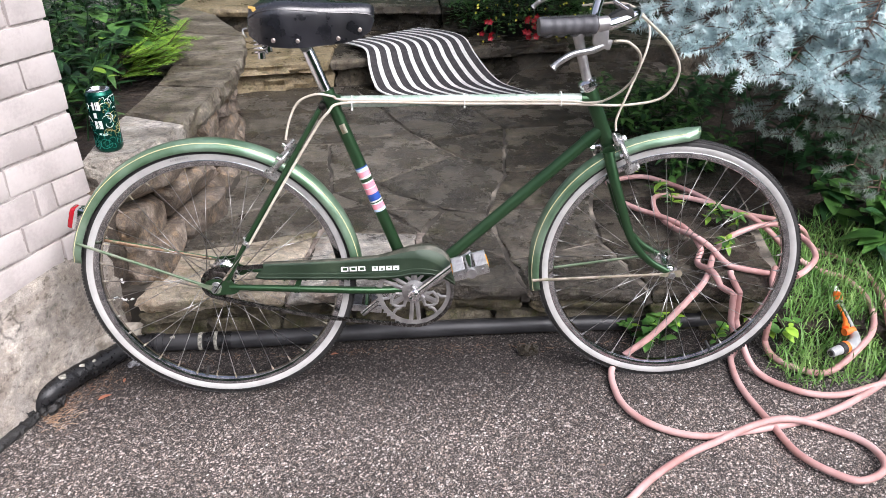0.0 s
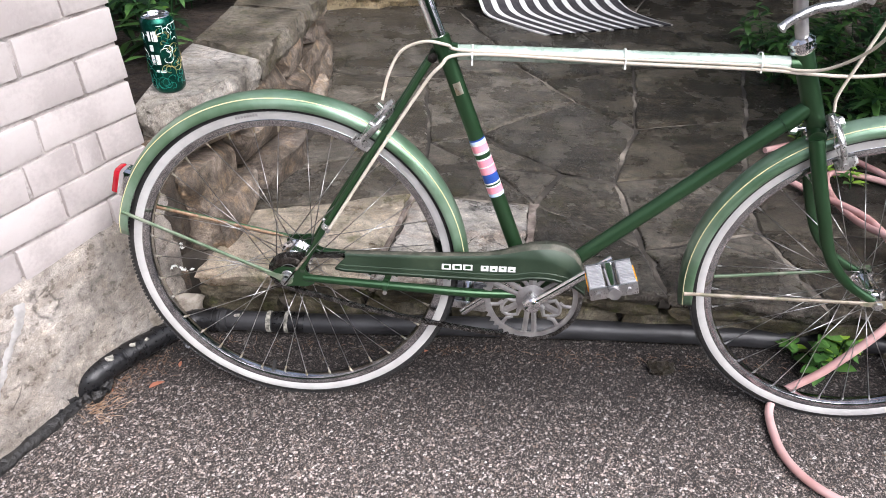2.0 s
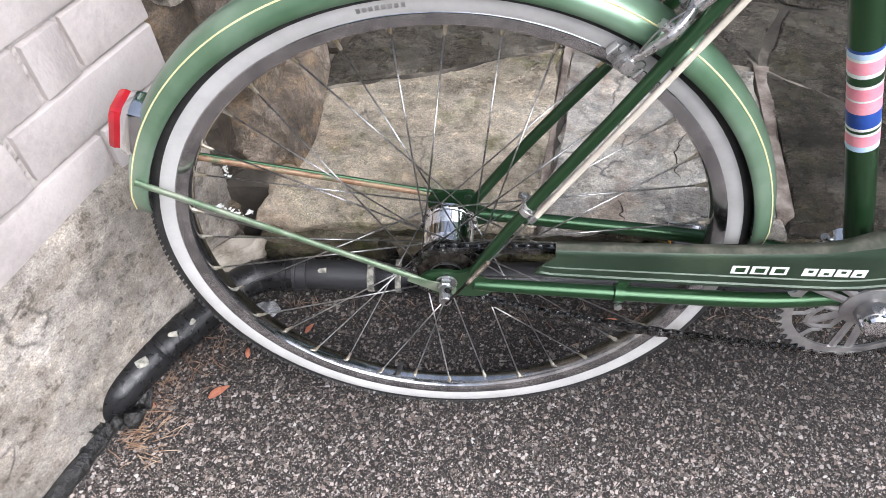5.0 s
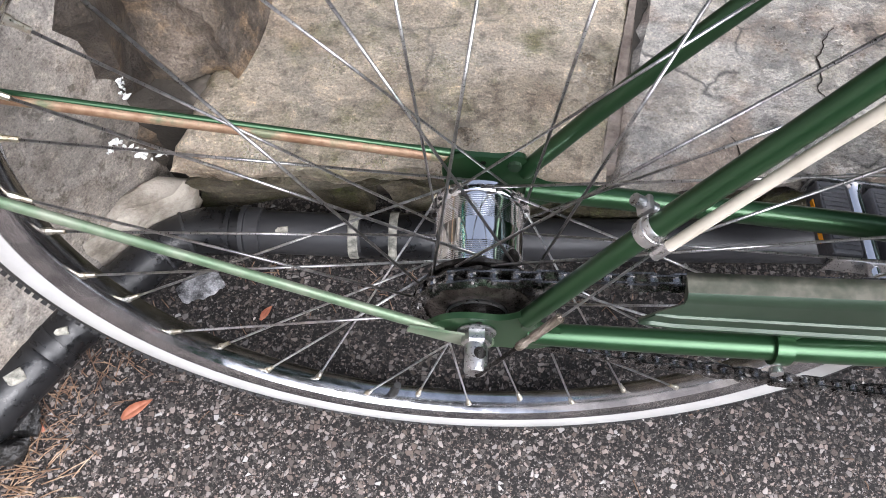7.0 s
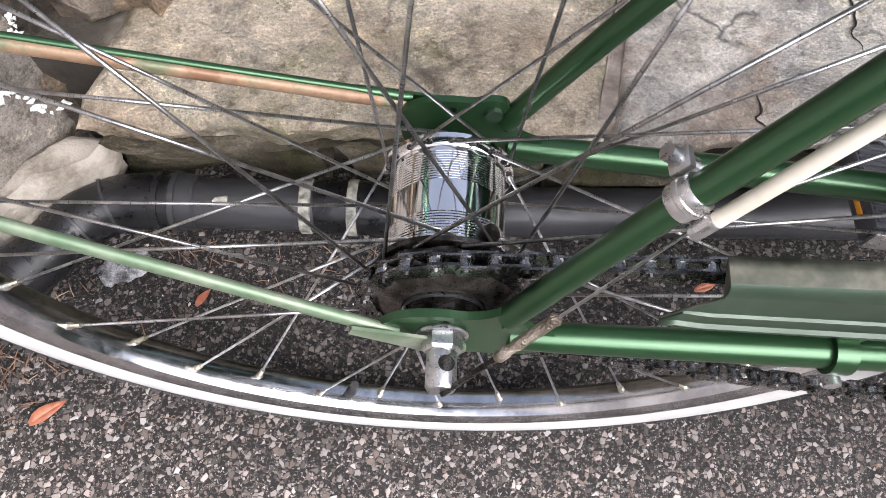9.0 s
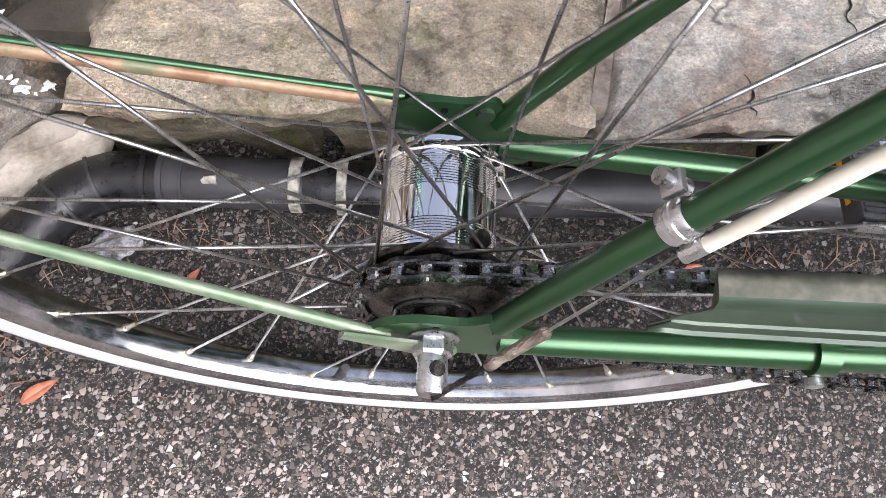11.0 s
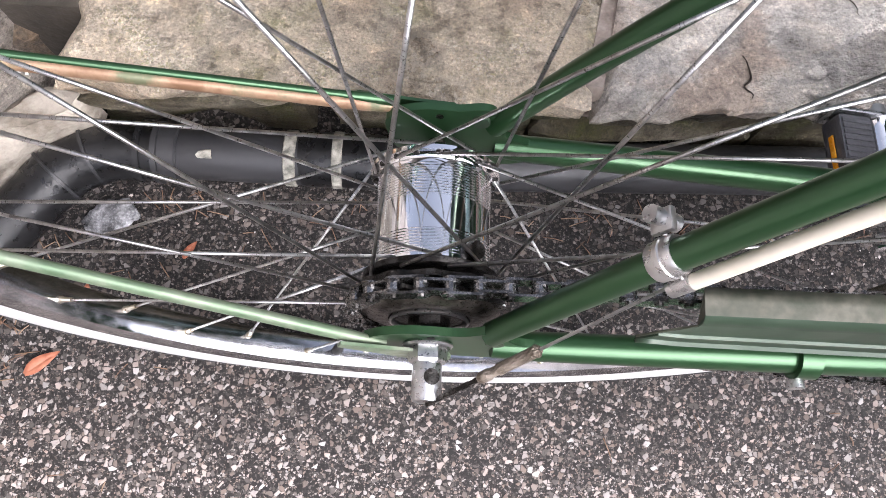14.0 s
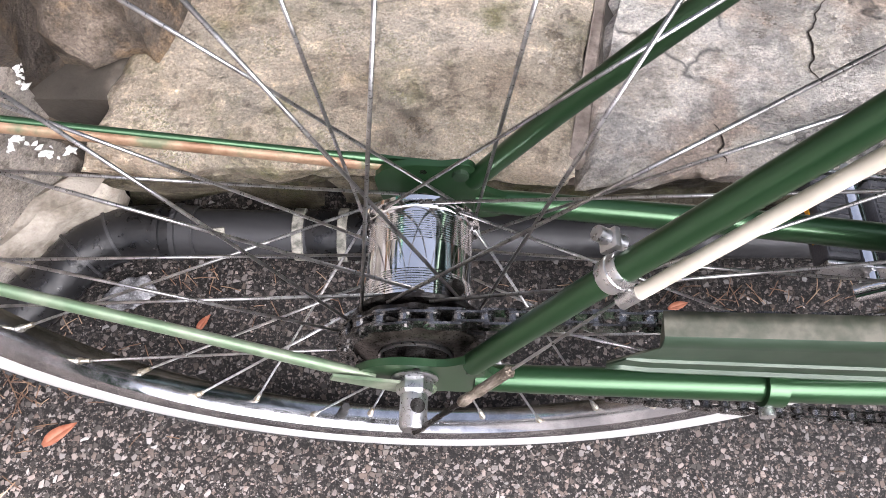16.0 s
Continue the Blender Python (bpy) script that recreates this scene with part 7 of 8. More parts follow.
def make_hose():
    g = lambda x, y, d=0.012: (x, y, ground_z(y) + d)
    p = lambda x, y, d=0.013: (x, y, PATIO + 0.004 + d)
    s = lambda x, y, d=0.013: (x, y, 0.062 + d)
    runs = [
        [g(0.7, -0.7), g(0.93, -0.47), g(1.05, -0.38), g(1.16, -0.325), g(1.29, -0.285, 0.03), g(1.38, -0.275, 0.028), g(1.48, -0.305), g(1.53, -0.36), g(1.525, -0.425), g(1.46, -0.46), g(1.41, -0.445), g(1.35, -0.375), g(1.33, -0.27), g(1.31, -0.14), g(1.325, -0.03), g(1.34, 0.0, 0.06), p(1.3, 0.09, 0.03), p(1.29, 0.2), p(1.32, 0.27, 0.03), p(1.31, 0.42, 0.03), p(1.22, 0.58), p(1.18, 0.64)],
        [p(1.53, 0.1, 0.02), p(1.59, 0.15), p(1.65, 0.22), p(1.67, 0.32), p(1.61, 0.4, 0.03), p(1.48, 0.38), p(1.37, 0.27), p(1.28, 0.11, 0.02), p(1.2, 0.02, 0.01), g(1.1, -0.01, 0.09), g(1.0, -0.035, 0.02), g(0.98, -0.13), g(1.0, -0.21), g(1.06, -0.27), g(1.15, -0.3), g(1.26, -0.29), g(1.42, -0.262), g(1.58, -0.2), g(1.73, -0.1), s(1.8, 0.05), s(1.86, 0.2), s(1.88, 0.36), s(1.8, 0.47), p(1.69, 0.42), p(1.53, 0.54), p(1.45, 0.7), p(1.35, 0.83), p(1.27, 0.84), p(1.18, 0.8)],
        [p(1.36, 0.14, 0.02), g(1.345, 0.02, 0.1), g(1.37, -0.075, 0.02), g(1.44, -0.15), g(1.53, -0.18), g(1.63, -0.16), g(1.73, -0.12, 0.02), s(1.82, 0.0, 0.0)],
        [s(1.5, 0.16, 0.06), s(1.455, 0.08, 0.02), g(1.44, 0.0, 0.02), g(1.48, -0.07, 0.016), g(1.56, -0.1, 0.02), s(1.65, -0.07, 0.01), s(1.74, 0.02), s(1.8, 0.15), s(1.8, 0.27), s(1.74, 0.34), s(1.66, 0.36, 0.06), p(1.56, 0.44, 0.03), p(1.48, 0.6), p(1.38, 0.67), p(1.31, 0.66), p(1.28, 0.55), p(1.29, 0.42, 0.02), p(1.31, 0.3, 0.05), p(1.34, 0.25, 0.04), p(1.38, 0.18), p(1.47, 0.13)],
    ]
    hose = holder("garden_hose", label="faded pink rubber garden hose lying in loops", category="hose")
    for r in runs:
        bm = BM()
        line = []
        for q in smooth_path(r, 12):
            over = PATIO + 0.017 if q.y > 0.03 and q.x < 1.54 else 0.0
            line.append(V3((q.x, q.y, max(q.z, over))))
        tube(bm, line, 0.0086, 14)
        part("hose_run", bm, "hose", hose)


make_hose()


def make_sprayer():
    gun = holder("hose_nozzle", m=pose(1.68, 0.05, 0.0), label="grey and orange plastic hose nozzle lying in the grass", category="hose nozzle")

    def piece(name, pts, radii, mat, n=18):
        bm = BM()
        tube(bm, [V3(p) - V3((1.68, 0.05, 0.0)) for p in pts], [r * 0.8 for r in radii] if isinstance(radii, list) else radii * 0.8, n)
        return part(name, bm, mat, gun)

    z = 0.075
    piece("end_ring", [(1.732, 0.215, z), (1.722, 0.182, z)], 0.0165, "white")
    piece("connector", [(1.722, 0.182, z), (1.715, 0.165, z), (1.704, 0.135, z)], [0.0185, 0.019, 0.0165], "orange")
    piece("joint", [(1.704, 0.135, z), (1.697, 0.117, z)], [0.02, 0.018], "grey_plastic")
    piece("seal", [(1.7, 0.126, z), (1.6975, 0.119, z)], 0.0205, "rubber")
    piece("body", smooth_path([(1.697, 0.117, z), (1.683, 0.06, z), (1.668, 0.005, z), (1.655, -0.035, z), (1.635, -0.058, z), (1.605, -0.072, z)], 6), [0.0135] * 14 + [0.0165] * 6 + [0.018] * 11, "grey_plastic")
    piece("inlay", smooth_path([(1.688, 0.105, z + 0.008), (1.672, 0.05, z + 0.01), (1.655, 0.0, z + 0.011)], 6), 0.0085, "rubber", 12)
    piece("trigger", smooth_path([(1.682, 0.108, z + 0.014), (1.664, 0.05, z + 0.02), (1.648, 0.01, z + 0.022), (1.637, -0.012, z + 0.018)], 6), [0.005] * 9 + [0.0075] * 5 + [0.012] * 5, "orange", 12)
    piece("lock_button", [(1.632, -0.018, z + 0.01), (1.664, -0.008, z + 0.01)], [0.013, 0.012], "orange")
    piece("collar", [(1.612, -0.069, z), (1.602, -0.0735, z)], 0.0205, "orange")
    piece("grip_ring", [(1.602, -0.0735, z), (1.588, -0.08, z)], [0.0205, 0.0195], "rubber")
    piece("spray_head", [(1.588, -0.08, z), (1.57, -0.088, z), (1.556, -0.094, z)], [0.0165, 0.0155, 0.014], "grey_plastic")
    piece("outlet", [(1.557, -0.0936, z), (1.554, -0.095, z)], 0.009, "rubber")


make_sprayer()


# ---- plants ----
def leaf_blade(bm, base, direction, up, length, width, bend=0.25, fold=0.18, segs=4, mi=0):
    """One leaf: a folded, bent blade."""
    d = V3(direction).normalized()
    u = V3(up)
    u = (u - d * u.dot(d)).normalized()
    s = d.cross(u)
    rows = []
    for i in range(segs + 1):
        t = i / segs
        w = width * (math.sin(math.pi * min(1, t * 0.94 + 0.05)) ** 0.8) * (1.15 - 0.5 * t) * 0.5
        c = V3(base) + d * length * t - V3((0, 0, 1)) * bend * length * t * t
        rows.append((c + s * w + u * fold * w, c, c - s * w + u * fold * w))
    vs = [[bm.verts.new(p) for p in r] for r in rows]
    for A, B2 in zip(vs, vs[1:]):
        for k in range(2):
            f = bm.faces.new((A[k], B2[k], B2[k + 1], A[k + 1]))
            f.material_index = mi


def rand_dir(rnd, lift=0.3):
    q = rnd.uniform(0, 2 * math.pi)
    return V3((math.cos(q), math.sin(q), rnd.uniform(lift - 0.4, lift + 0.4))).normalized()


def leafy_plant(name, label, category, places, mats, n_leaves, size, stem_h, spread, seed, aspect=0.45, bend=0.3):
    """Plants with stems that carry leaves. places: feet of the stems."""
    rnd = random.Random(seed)
    root = holder(name, label=label, category=category)
    stems, leaves = BM(), BM()
    for x, y, z in places:
        h = stem_h * rnd.uniform(0.6, 1.25)
        lean = V3((rnd.uniform(-1, 1), rnd.uniform(-1, 1), 0)) * spread
        top = V3((x, y, z)) + V3((lean.x, lean.y, h))
        mid = V3((x, y, z)).lerp(top, 0.5) + V3((lean.x * -0.15, lean.y * -0.15, h * 0.06))
        path = smooth_path([(x, y, z - 0.01), mid, top], 5)
        tube(stems, path, [0.0024 - 0.0014 * i / len(path) for i in range(len(path))], 5)
        for i in range(n_leaves):
            t = rnd.uniform(0.15, 1.0) ** 0.8
            p = path[min(len(path) - 1, int(t * len(path)))]
            d = rand_dir(rnd, 0.25)
            L = size * rnd.uniform(0.55, 1.2) * (1.1 - 0.35 * t)
            leaf_blade(leaves, p + d * 0.004, d, (0, 0, 1), L, L * aspect * rnd.uniform(0.8, 1.2), bend * rnd.uniform(0.3, 1.6), 0.2, 4, rnd.randrange(len(mats)) if len(mats) > 1 else 0)
    tagged(part("stem", stems, "dark_leaf", root), kind="stuff")
    tagged(part("foliage", leaves, mats, root, angle=80), kind="stuff")
    return root


def scatter(rnd, n, x0, x1, y0, y1, z):
    return [(rnd.uniform(x0, x1), rnd.uniform(y0, y1), z) for _ in range(n)]


R7 = random.Random(7)
leafy_plant("planter_shrub", "dense dark green leafy perennials in the planter", "shrub", scatter(R7, 90, -1.0, -0.44, 0.42, 1.6, 0.5), ["dark_leaf", "leaf", "dark_leaf"], 30, 0.085, 0.28, 0.08, 11, 0.3)
leafy_plant("planter_lily", "long-leaved green plant against the wall", "plant", scatter(R7, 26, -1.3, -0.55, 1.2, 2.0, 0.5), ["dark_leaf", "leaf"], 20, 0.17, 0.36, 0.12, 12, 0.14)
leafy_plant("broad_leaf_plant", "plant with large toothed mid-green leaves", "plant", [(-0.52, 0.98, 0.5), (-0.6, 1.02, 0.5), (-0.5, 1.05, 0.5)], ["leaf", "leaf", "dark_leaf"], 14, 0.14, 0.3, 0.06, 13, 0.6)
leafy_plant("bright_sprout", "sprout with a pair of bright lime leaves", "plant", [(-0.53, 0.9, 0.55), (-0.44, 0.62, 0.5)], ["lime_leaf"], 4, 0.075, 0.22, 0.03, 14, 0.5)
leafy_plant("patio_weed", "low light-green weeds growing out of the paving joints", "weed", [(1.47, 0.46, PATIO), (1.44, 0.5, PATIO), (1.5, 0.42, PATIO), (1.4, 0.28, PATIO), (1.36, 0.62, PATIO), (1.33, 0.72, PATIO), (1.3, 0.9, PATIO), (1.34, 0.95, PATIO)], ["lime_leaf", "leaf"], 16, 0.04, 0.06, 0.03, 15, 0.45)
leafy_plant("edge_weed", "round-leaved weeds between pipe and wheel", "weed", scatter(R7, 9, 1.05, 1.36, 0.03, 0.12, 0.01) + scatter(R7, 8, 1.42, 1.52, 0.02, 0.2, 0.04), ["leaf", "lime_leaf", "leaf"], 9, 0.045, 0.07, 0.03, 16, 0.75)
leafy_plant("garden_perennial", "dark green nettle-like perennials beside the patio", "plant", scatter(R7, 34, 1.35, 1.75, 1.15, 1.75, PATIO) + scatter(R7, 16, 1.42, 1.7, 0.85, 1.15, PATIO - 0.02), ["leaf", "leaf", "dark_leaf"], 18, 0.075, 0.15, 0.06, 17, 0.36)
leafy_plant("hydrangea", "shrub with broad glossy pale green leaves", "shrub", scatter(R7, 26, 1.92, 2.5, 0.3, 0.75, 0.06), ["leaf", "dark_leaf", "leaf"], 11, 0.12, 0.2, 0.1, 18, 0.62)


def make_cedar():
    """A cut-leaf cedar sprig that hangs over the coping."""
    root = holder("cedar_sprig", label="bright yellow-green feathery cedar branch over the coping", category="shrub")
    rnd = random.Random(21)
    wood, fol = BM(), BM()

    def frond(base, d, length, depth):
        tip = base + d * length - V3((0, 0, 0.12 * length))
        tube(wood, [base, base.lerp(tip, 0.5), tip], 0.0012, 4)
        n = int(length / 0.011)
        side = d.cross(V3((0, 0, 1))).normalized()
        for i in range(n):
            t = (i + 1) / n
            p = base.lerp(tip, t)
            for s in (-1, 1):
                dd = (d * 0.8 + side * s * 0.9 + V3((0, 0, rnd.uniform(-0.1, 0.25)))).normalized()
                L = length * 0.42 * (1 - t * 0.75) * rnd.uniform(0.7, 1.1)
                if depth and L > 0.012:
                    k = max(2, int(L / 0.008))
                    for j in range(k):
                        q = p + dd * L * (j + 1) / k
                        for s2 in (-1, 1):
                            e = (dd + dd.cross(V3((0, 0, 1))) * s2 * 0.9).normalized()
                            leaf_blade(fol, q, e, (0, 0, 1), 0.015 * rnd.uniform(0.7, 1.2) * (1.3 - j / k), 0.0052, 0.1, 0.3, 2, 0 if rnd.random() < 0.7 else 1)
                    leaf_blade(fol, p, dd, (0, 0, 1), L, 0.003, 0.05, 0.3, 2)

    for i in range(30):
        b = V3((-0.46 + rnd.uniform(-0.07, 0.06), 1.08 + rnd.uniform(-0.16, 0.2), TOP + rnd.uniform(0.0, 0.09)))
        d = V3((rnd.uniform(0.25, 1.0), rnd.uniform(-0.75, 0.5), rnd.uniform(0.0, 0.5))).normalized()
        frond(b, d, rnd.uniform(0.11, 0.2), 1)
    part("twig", wood, "bark", root)
    tagged(part("foliage", fol, ["lime_leaf", "leaf"], root), kind="stuff")


make_cedar()


def make_grass():
    rnd = random.Random(31)
    bm = BM()
    for i in range(5200):
        x, y = rnd.uniform(1.44, 2.3), rnd.uniform(-0.2, 0.62)
        edge = 1.45 + 0.1 * math.sin(y * 9)
        lowy = -0.15 - 0.06 * math.sin(x * 6) + 0.25 * max(0, 1.62 - x)
        if x < edge or y < lowy:
            continue
        z = max(ground_z(y), 0.058 if y > 0.06 else 0.0)
        d = V3((rnd.uniform(-1, 1), rnd.uniform(-1, 1), rnd.uniform(0.5, 1.6))).normalized()
        h = rnd.uniform(0.05, 0.15)
        w = rnd.uniform(0.0011, 0.0022)
        s = d.cross(V3((0, 0, 1))).normalized() * w
        b = V3((x, y, z))
        m = b + d * h * 0.55
        t = b + d * h - V3((0, 0, h * rnd.uniform(0.1, 0.5)))
        v = [bm.verts.new(q) for q in (b - s, b + s, m + s * 0.8, m - s * 0.8, t)]
        bm.faces.new((v[0], v[1], v[2], v[3]))
        bm.faces.new((v[3], v[2], v[4]))
    ob = link("grass", bm, "grass", smooth=False)
    tagged(ob, "unmown green grass tuft at the edge of the driveway", "grass", kind="stuff")


make_grass()


def make_spruce():
    """Blue spruce: trunk, drooping boughs and twigs set with needles all round."""
    rnd = random.Random(41)
    tree = holder("blue_spruce", label="blue spruce with silvery drooping boughs over the patio", category="tree")
    wood, blue, mid = BM(), BM(), BM()
    tube(wood, smooth_path([(2.75, 1.6, -0.05), (2.74, 1.6, 1.0), (2.76, 1.58, 2.4)], 6), [0.075 - 0.0045 * i for i in range(13)], 12)

    def needles(bm, a, b, n, ln):
        d = (b - a).normalized()
        o = d.orthogonal().normalized()
        o2 = d.cross(o)
        for i in range(n):
            t = rnd.random()
            p = a.lerp(b, t)
            q = rnd.uniform(0, 6.283)
            out = (o * math.cos(q) + o2 * math.sin(q))
            dd = (out + d * rnd.uniform(0.25, 0.8) + V3((0, 0, 0.22))).normalized()
            L = ln * rnd.uniform(0.7, 1.15)
            s = dd.cross(d).normalized() * 0.00135
            k = dd.cross(s).normalized() * 0.00135
            v = [bm.verts.new(x) for x in (p + s, p - s * 0.5 + k, p - s * 0.5 - k, p + dd * L)]
            for f in ((0, 1, 3), (1, 2, 3), (2, 0, 3)):
                bm.faces.new([v[j] for j in f])

    def twig(base, d, length, bm, n, ln):
        tip = base + d * length - V3((0, 0, 0.06 * length))
        tube(wood, [base, base.lerp(tip, 0.5), tip], [0.0028, 0.002, 0.0012], 5)
        needles(bm, base, tip, n, ln)
        needles(bm, tip - d * 0.01, tip + d * 0.008, 12, ln * 0.9)

    def bough(a, b, reach, bm, count, ln=0.021, per=34):
        a, b = V3(a), V3(b)
        mid = a.lerp(b, 0.5) + V3((0, 0, 0.06))
        path = smooth_path([a, mid, b], 10)
        tube(wood, path, [0.006 - 0.004 * i / len(path) for i in range(len(path))], 6)
        d0 = (b - a).normalized()
        side = d0.cross(V3((0, 0, 1))).normalized()
        for i in range(count):
            t = rnd.uniform(0.2, 1.0)
            p = path[min(len(path) - 1, int(t * len(path)))]
            s = rnd.choice((-1, 1))
            d = (d0 * rnd.uniform(0.3, 1.0) + side * s * rnd.uniform(0.2, 1.1) + V3((0, 0, rnd.uniform(-0.22, 0.3)))).normalized()
            q = p + d * rnd.uniform(0, reach) * (1.1 - 0.6 * t)
            tube(wood, [p, q], 0.0018, 4)
            twig(q, d, rnd.uniform(0.04, 0.075), bm, per, ln)

    H = V3((2.72, 1.6, 0))
    # boughs that reach into the picture: silvery above, greener below with shade in the colour
    for tip, h in (((1.28, 0.75, 0.77), 1.15), ((1.36, 0.68, 0.74), 1.1), ((1.42, 0.62, 0.71), 1.05), ((1.5, 0.56, 0.685), 1.0), ((1.58, 0.5, 0.655), 0.97), ((1.66, 0.45, 0.635), 0.95), ((1.74, 0.42, 0.63), 0.95), ((1.82, 0.38, 0.64), 0.98), ((1.9, 0.36, 0.66), 1.0), ((2.1, 0.4, 0.68), 1.0), ((1.25, 0.95, 0.98), 1.3), ((1.5, 0.7, 0.84), 1.2), ((1.66, 0.62, 0.8), 1.15), ((1.82, 0.52, 0.78), 1.15), ((2.05, 0.5, 0.84), 1.2), ((1.45, 1.05, 1.0), 1.3), ((1.9, 0.8, 1.02), 1.35), ((1.35, 0.7, 0.84), 1.2), ((1.56, 0.62, 0.75), 1.1), ((1.78, 0.47, 0.71), 1.05), ((1.95, 0.45, 0.74), 1.1), ((1.3, 1.2, 1.1), 1.4)):
        start = H + V3((0, 0, h)) + (V3(tip) - H) * 0.25
        bough((start.x, start.y, h), tip, 0.15, blue, 95, 0.026, 76)
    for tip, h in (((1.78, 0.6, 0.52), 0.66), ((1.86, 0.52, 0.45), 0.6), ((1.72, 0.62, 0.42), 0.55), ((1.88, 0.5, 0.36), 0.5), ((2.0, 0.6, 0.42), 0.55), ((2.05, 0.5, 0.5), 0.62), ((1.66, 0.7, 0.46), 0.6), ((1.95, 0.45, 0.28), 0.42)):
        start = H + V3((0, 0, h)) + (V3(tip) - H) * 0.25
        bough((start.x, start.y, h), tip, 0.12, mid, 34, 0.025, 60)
    # an unseen crown above, added to shade the back of the patio
    crown = BM()
    for i in range(3200):
        z = rnd.uniform(1.6, 4.2)
        rad = 1.7 * (1 - (z - 1.2) / 3.6) * rnd.uniform(0.45, 1.0)
        q = rnd.uniform(-0.1, 3.4)
        c = V3((2.75 + rad * math.cos(q), 1.7 + rad * math.sin(q), z - 0.25 * rad))
        d = V3((math.cos(q), math.sin(q), -0.25)).normalized()
        leaf_blade(crown, c, d, (0, 0, 1), 0.28, 0.09, 0.3, 0.5, 2)
    tagged(part("crown", crown, "spruce_dark", tree, "dense unseen upper boughs added for shade", smooth=False), kind="stuff")
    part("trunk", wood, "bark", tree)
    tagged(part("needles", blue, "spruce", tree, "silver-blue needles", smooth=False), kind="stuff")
    tagged(part("inner_needles", mid, "spruce_mid", tree, "grey-green needles with shade put into their tone", smooth=False), kind="stuff")


make_spruce()


def make_flower_bush():
    rnd = random.Random(51)
    root = holder("flower_bush", label="bushy trailing plant with small yellow trumpets and red blooms", category="flower bush")
    leaves, stems, yel, red = BM(), BM(), BM(), BM()
    for i in range(5200):
        q, e = rnd.uniform(0, 6.283), rnd.uniform(-0.3, 1)
        r = rnd.uniform(0.6, 1.0)
        c = V3((1.18 + 0.45 * r * math.cos(q) * math.sqrt(1 - max(0, e) ** 2), 2.72 + 0.3 * r * math.sin(q), 0.46 + 0.32 * r * e))
        if c.y < 2.55 and c.z < 0.35 and rnd.random() < 0.25:
            continue
        d = rand_dir(rnd, 0.3)
        L = rnd.uniform(0.02, 0.04)
        leaf_blade(leaves, c, d, (0, 0, 1), L, L * 0.45, 0.3, 0.2, 3, rnd.choice((0, 0, 1)))
    for i in range(40):
        q = rnd.uniform(0, 6.283)
        tube(stems, smooth_path([(1.15, 2.8, 0.3), (1.15 + 0.2 * math.cos(q), 2.75 + 0.16 * math.sin(q), 0.6), (1.15 + 0.36 * math.cos(q), 2.72 + 0.26 * math.sin(q), rnd.uniform(0.3, 0.7))], 4), 0.003, 4)
    for bm, n, size in ((yel, 110, 0.0095), (red, 16, 0.022)):
        for i in range(n):
            q = rnd.uniform(3.3, 6.1)
            c = V3((1.15 + rnd.uniform(-0.36, 0.36), 2.5 + rnd.uniform(-0.03, 0.1), 0.5 + rnd.uniform(-0.25, 0.26)))
            if bm is red:
                c = V3((rnd.choice((0.93, 1.16, 1.18, 1.2)) + rnd.uniform(-0.04, 0.04), 2.46, rnd.choice((0.36, 0.42)) + rnd.uniform(-0.03, 0.03)))
            d0 = V3((rnd.uniform(-0.5, 0.5), -1, rnd.uniform(-0.6, 0.6))).normalized()
            for k in range(5):
                a = k * 1.2566
                o = d0.orthogonal().normalized()
                dd = (o * math.cos(a) + d0.cross(o) * math.sin(a) + d0 * 0.5).normalized()
                leaf_blade(bm, c, dd, d0, size, size * 0.7, 0.0, 0.2, 2)
    part("stem", stems, "dark_leaf", root)
    tagged(part("foliage", leaves, ["leaf", "dark_leaf"], root), kind="stuff")
    tagged(part("yellow_bloom", yel, "yellow_petal", root), kind="stuff")
    tagged(part("red_bloom", red, "red_petal", root), kind="stuff")
    pot = BM()
    disc_caps(pot, [(0.14, 0.17), (0.16, 0.2), (0.19, 0.4), (0.2, 0.41), (0.17, 0.4)], 28, "z", (1.15, 2.78, 0.0))
    part("pot", pot, "pipe_black", root, "dark round pot")


make_flower_bush()
leafy_plant("back_shrub", "dark shrubs behind the steps", "shrub", scatter(R7, 60, 0.75, 2.4, 3.0, 4.2, 0.3), ["dark_leaf", "dark_leaf", "leaf"], 24, 0.09, 0.5, 0.12, 61, 0.4)
leafy_plant("shade_shrub", "dark undergrowth beneath the spruce", "shrub", scatter(R7, 60, 1.9, 2.8, 0.9, 2.2, 0.06), ["dark_leaf"], 18, 0.1, 0.3, 0.1, 62, 0.4)


